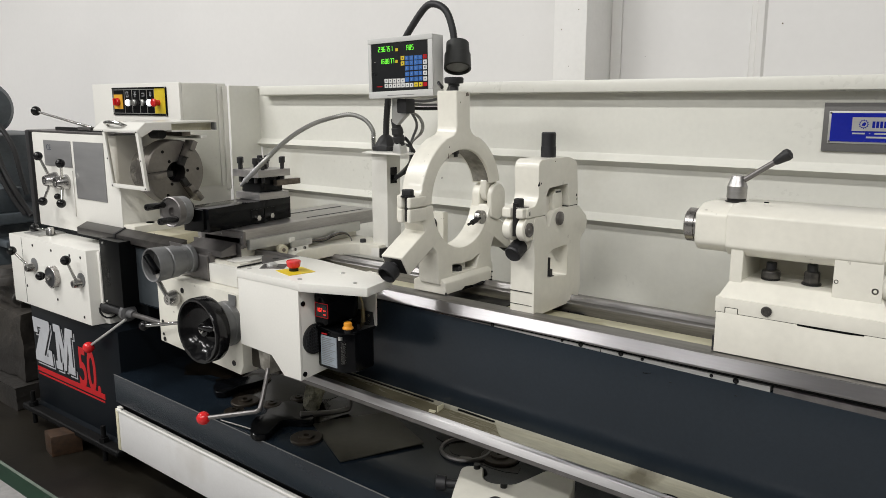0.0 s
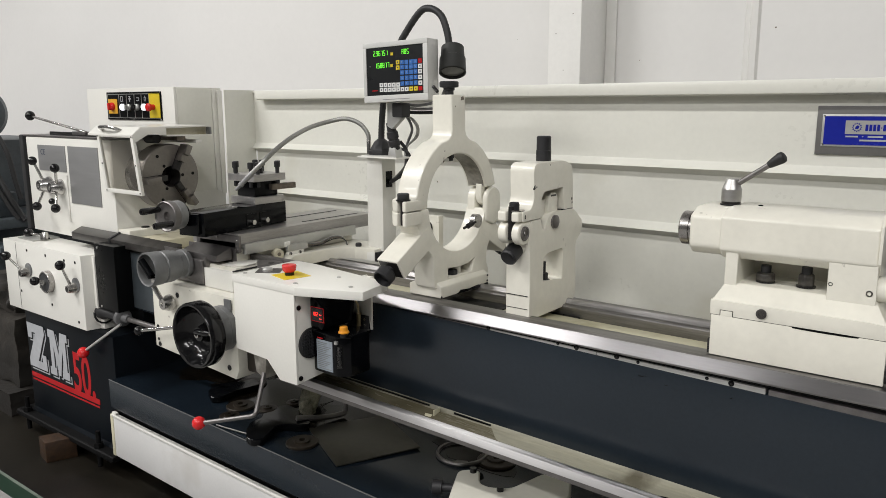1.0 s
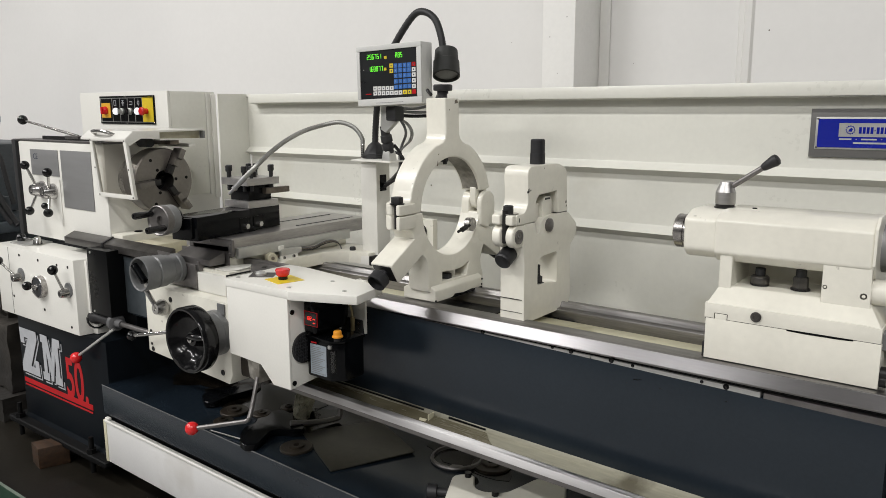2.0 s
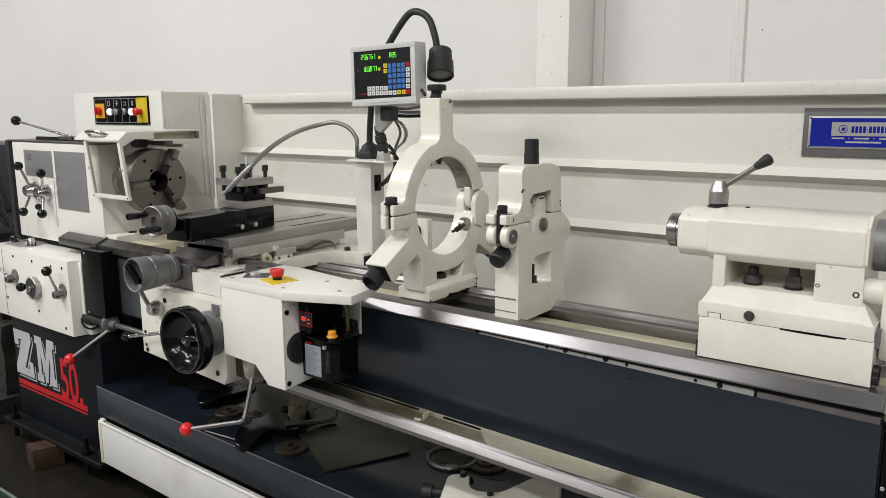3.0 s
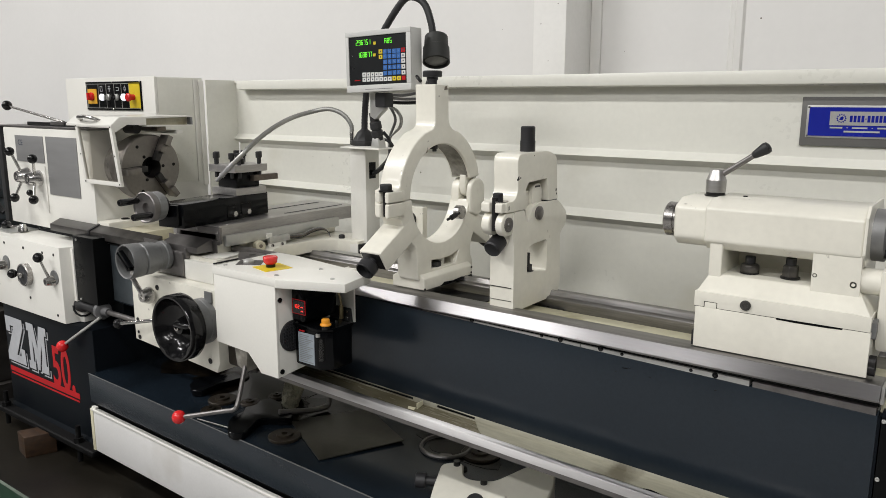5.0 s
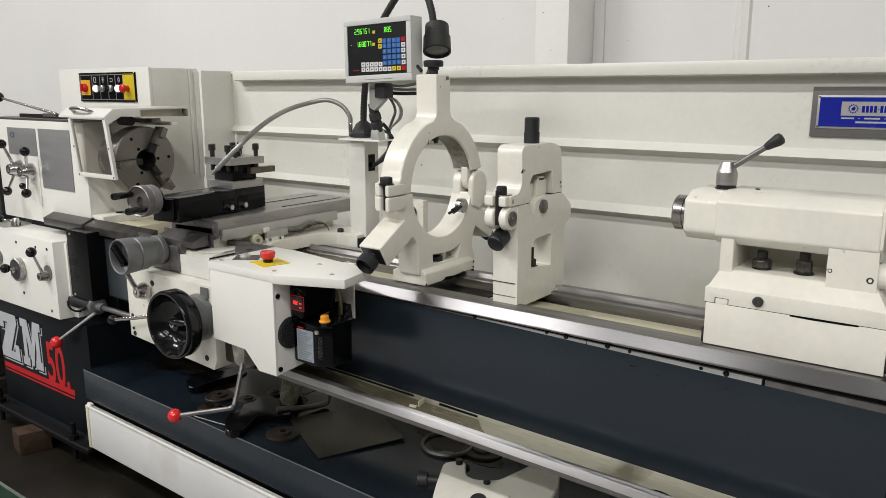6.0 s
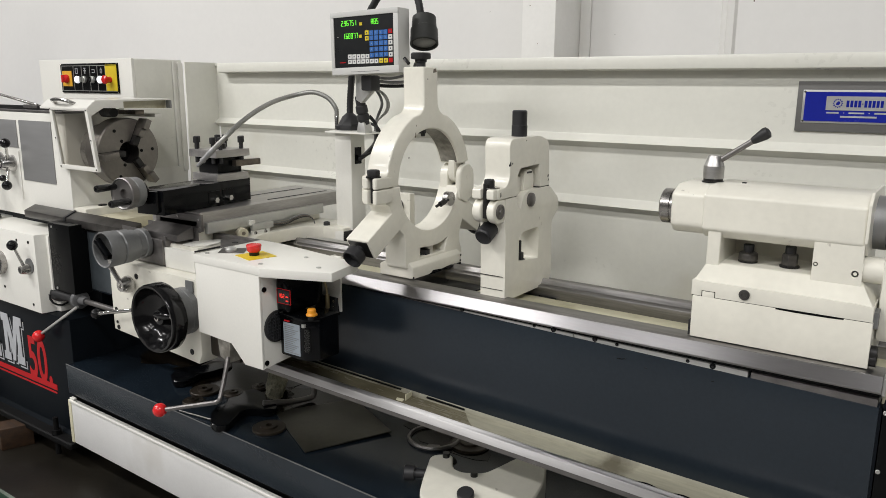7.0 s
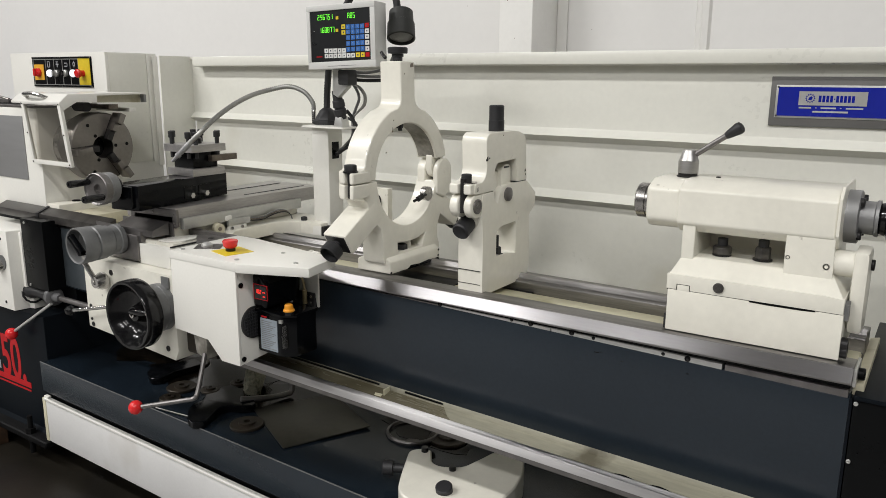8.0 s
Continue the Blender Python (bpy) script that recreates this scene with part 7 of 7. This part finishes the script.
    out = fillet([(-0.648, -0.085), (-0.706, 0.030), (-0.690, 0.055), (-0.655, 0.070), (-0.632, 0.035), (-0.613, 0.010), (-0.583, 0.004), (-0.530, 0.034), (-0.515, 0.10), (-0.502, 0.165), (-0.424, 0.195), (-0.378, 0.100), (-0.36, 0.02), (-0.36, -0.12), (-0.46, -0.20), (-0.60, -0.17)],
                 [0.02, 0.015, 0.015, 0.012, 0.012, 0.02, 0.02, 0.02, 0.02, 0.02, 0.02, 0.01, 0.01, 0.02, 0.03, 0.04], 3)
    part("body", prism("z", out, t, t + 0.075), CAST, tr, "cast body", bevel=0.010, seg=3)
    for x, y in ((-0.668, 0.060), (-0.546, 0.016)):
        part("finger", cyl((x, y - 0.01, t + 0.05), (x + 0.01, y + 0.02, t + 0.052), 0.012, n=16), DARKIRON, tr)
        part("set_screw", cyl((x + 0.004, y - 0.012, t + 0.07), (x + 0.004, y - 0.012, t + 0.088), 0.010, n=14), BLACKP, tr)
    part("adjusting_screw", rev((-0.668, -0.035, t + 0.058), (-0.86, -0.45, 0), [(0, 0.013), (0.035, 0.013), (0.036, 0.021), (0.062, 0.022), (0.065, 0.018)], 24), KNURL, tr, "black knurled screw")
    part("adjusting_screw", rev((-0.502, -0.094, t + 0.062), (0.1, -0.3, 0.9), [(0, 0.022), (0.03, 0.022), (0.033, 0.019)], 24), KNURL, tr, "black knurled screw")


build_tray_things()

# ---- floor things and machines behind ----
wd = prism("z", [(-2.76, -0.245), (-2.665, -0.262), (-2.62, -0.15), (-2.71, -0.12)], 0.0, 0.092)
tagged(part("wood_block", wd, WOOD, None, "oily brown wooden block on the floor", bevel=0.004), "", "wood block")


def lumpy(bm, amount, seed):
    """Cuts a block into small faces and roughens it like old sand castings and split timber."""
    rng = random.Random(seed)
    bmesh.ops.subdivide_edges(bm, edges=bm.edges[:], cuts=9, use_grid_fill=True)
    bm.normal_update()
    for v in bm.verts:
        v.co += v.normal * rng.uniform(-amount, amount * 0.4) + Vector((rng.uniform(-1, 1), rng.uniform(-1, 1), 0)) * amount * 0.4
    return bm


def build_casting():
    c = thing("machine_casting", (-3.65, 0.1, 0.12), "dusty brown iron casting standing on timbers", "casting")
    part("body", lumpy(box(-4.0, -3.34, -0.06, 0.45, 0.12, 0.47), 0.012, 3), OLDIRON, c)
    part("upper_body", lumpy(box(-3.95, -3.45, 0.0, 0.42, 0.46, 0.60), 0.010, 4), OLDIRON, c)
    part("boss", rev((-3.62, 0.02, 0.58), (0, 0, 1), [(0, 0.11), (0.04, 0.10), (0.05, 0.07), (0.08, 0.06)], 28), OLDIRON, c, bevel=0.006)
    part("eye_bolt", tube([(-3.42, -0.02, 0.50), (-3.42, -0.045, 0.53), (-3.42, -0.02, 0.56), (-3.42, 0.005, 0.53), (-3.42, -0.018, 0.502)], 0.009, 8), OLDIRON, c)
    part("rib", box(-3.74, -3.70, -0.085, 0.0, 0.12, 0.46), OLDIRON, c, bevel=0.01)
    s = thing("timber_skid", (-3.7, 0.1, 0.0), "dark oily timbers under the casting", "timber")
    part("timber", lumpy(box(-4.3, -3.30, -0.13, 0.02, 0.002, 0.118), 0.004, 5), OLDIRON, s)
    part("timber", lumpy(box(-4.3, -3.30, 0.30, 0.45, 0.002, 0.118), 0.004, 6), OLDIRON, s)


def build_machine_behind():
    m = thing("grey_machine", (-4.6, 0.5, 0.0), "blue-grey machine tool with a round motor and cables", "machine")
    part("body", box(-5.3, -4.1, 0.05, 0.95, 0.0, 0.82), BLUEGREY, m, bevel=0.02)
    part("table", box(-5.2, -3.98, 0.12, 0.55, 0.82, 0.88), BLUEGREY, m, bevel=0.01)
    part("ledge", box(-4.6, -3.92, 0.15, 0.42, 0.70, 0.735), BLUEGREY, m, bevel=0.008)
    part("column", box(-5.2, -4.45, 0.2, 0.8, 0.88, 1.30), BLUEGREY, m, bevel=0.03)
    part("block", box(-4.5, -4.03, 0.14, 0.32, 0.88, 1.02), BLUEGREY, m, bevel=0.015)
    part("motor", rev((-4.5, 0.19, 1.46), (1, 0, 0), [(0, 0.12), (0.03, 0.15), (0.4, 0.15), (0.44, 0.12), (0.45, 0.0)], 36), BLUEGREY, m, "round grey motor", angle=30)
    part("cable", tube([(-4.05, 0.23, 1.37), (-4.0, 0.27, 1.25), (-4.0, 0.30, 1.08), (-4.0, 0.32, 0.98)], 0.014, 10), MATTBLK, m)
    part("cable", tube([(-4.08, 0.2, 1.33), (-4.05, 0.22, 1.15), (-4.0, 0.26, 1.0), (-3.98, 0.31, 0.88), (-3.97, 0.32, 0.86)], 0.016, 10), MATTBLK, m)
    part("cable", tube([(-4.1, 0.16, 1.30), (-4.04, 0.2, 1.1), (-4.0, 0.25, 0.95), (-3.98, 0.29, 0.87)], 0.014, 10), MATTBLK, m)


build_casting()
build_machine_behind()

# small marks on the wall
for x, y, z, r in ((-0.868, 0.95, 1.823, 0.003), (-0.937, 0.95, 1.756, 0.003), (-0.903, 0.95, 1.623, 0.0025), (-0.216, Y1, 1.751, 0.004), (-0.696, Y1, 1.66, 0.002), (-1.236, Y1, 1.765, 0.002)):
    part("wall_stain", rev((x, y, z), (0, -1, 0), [(0, r * 0.65), (0.001, r * 0.5)], 10), RUST, None, "small rusty spot on the wall", kind="structure")
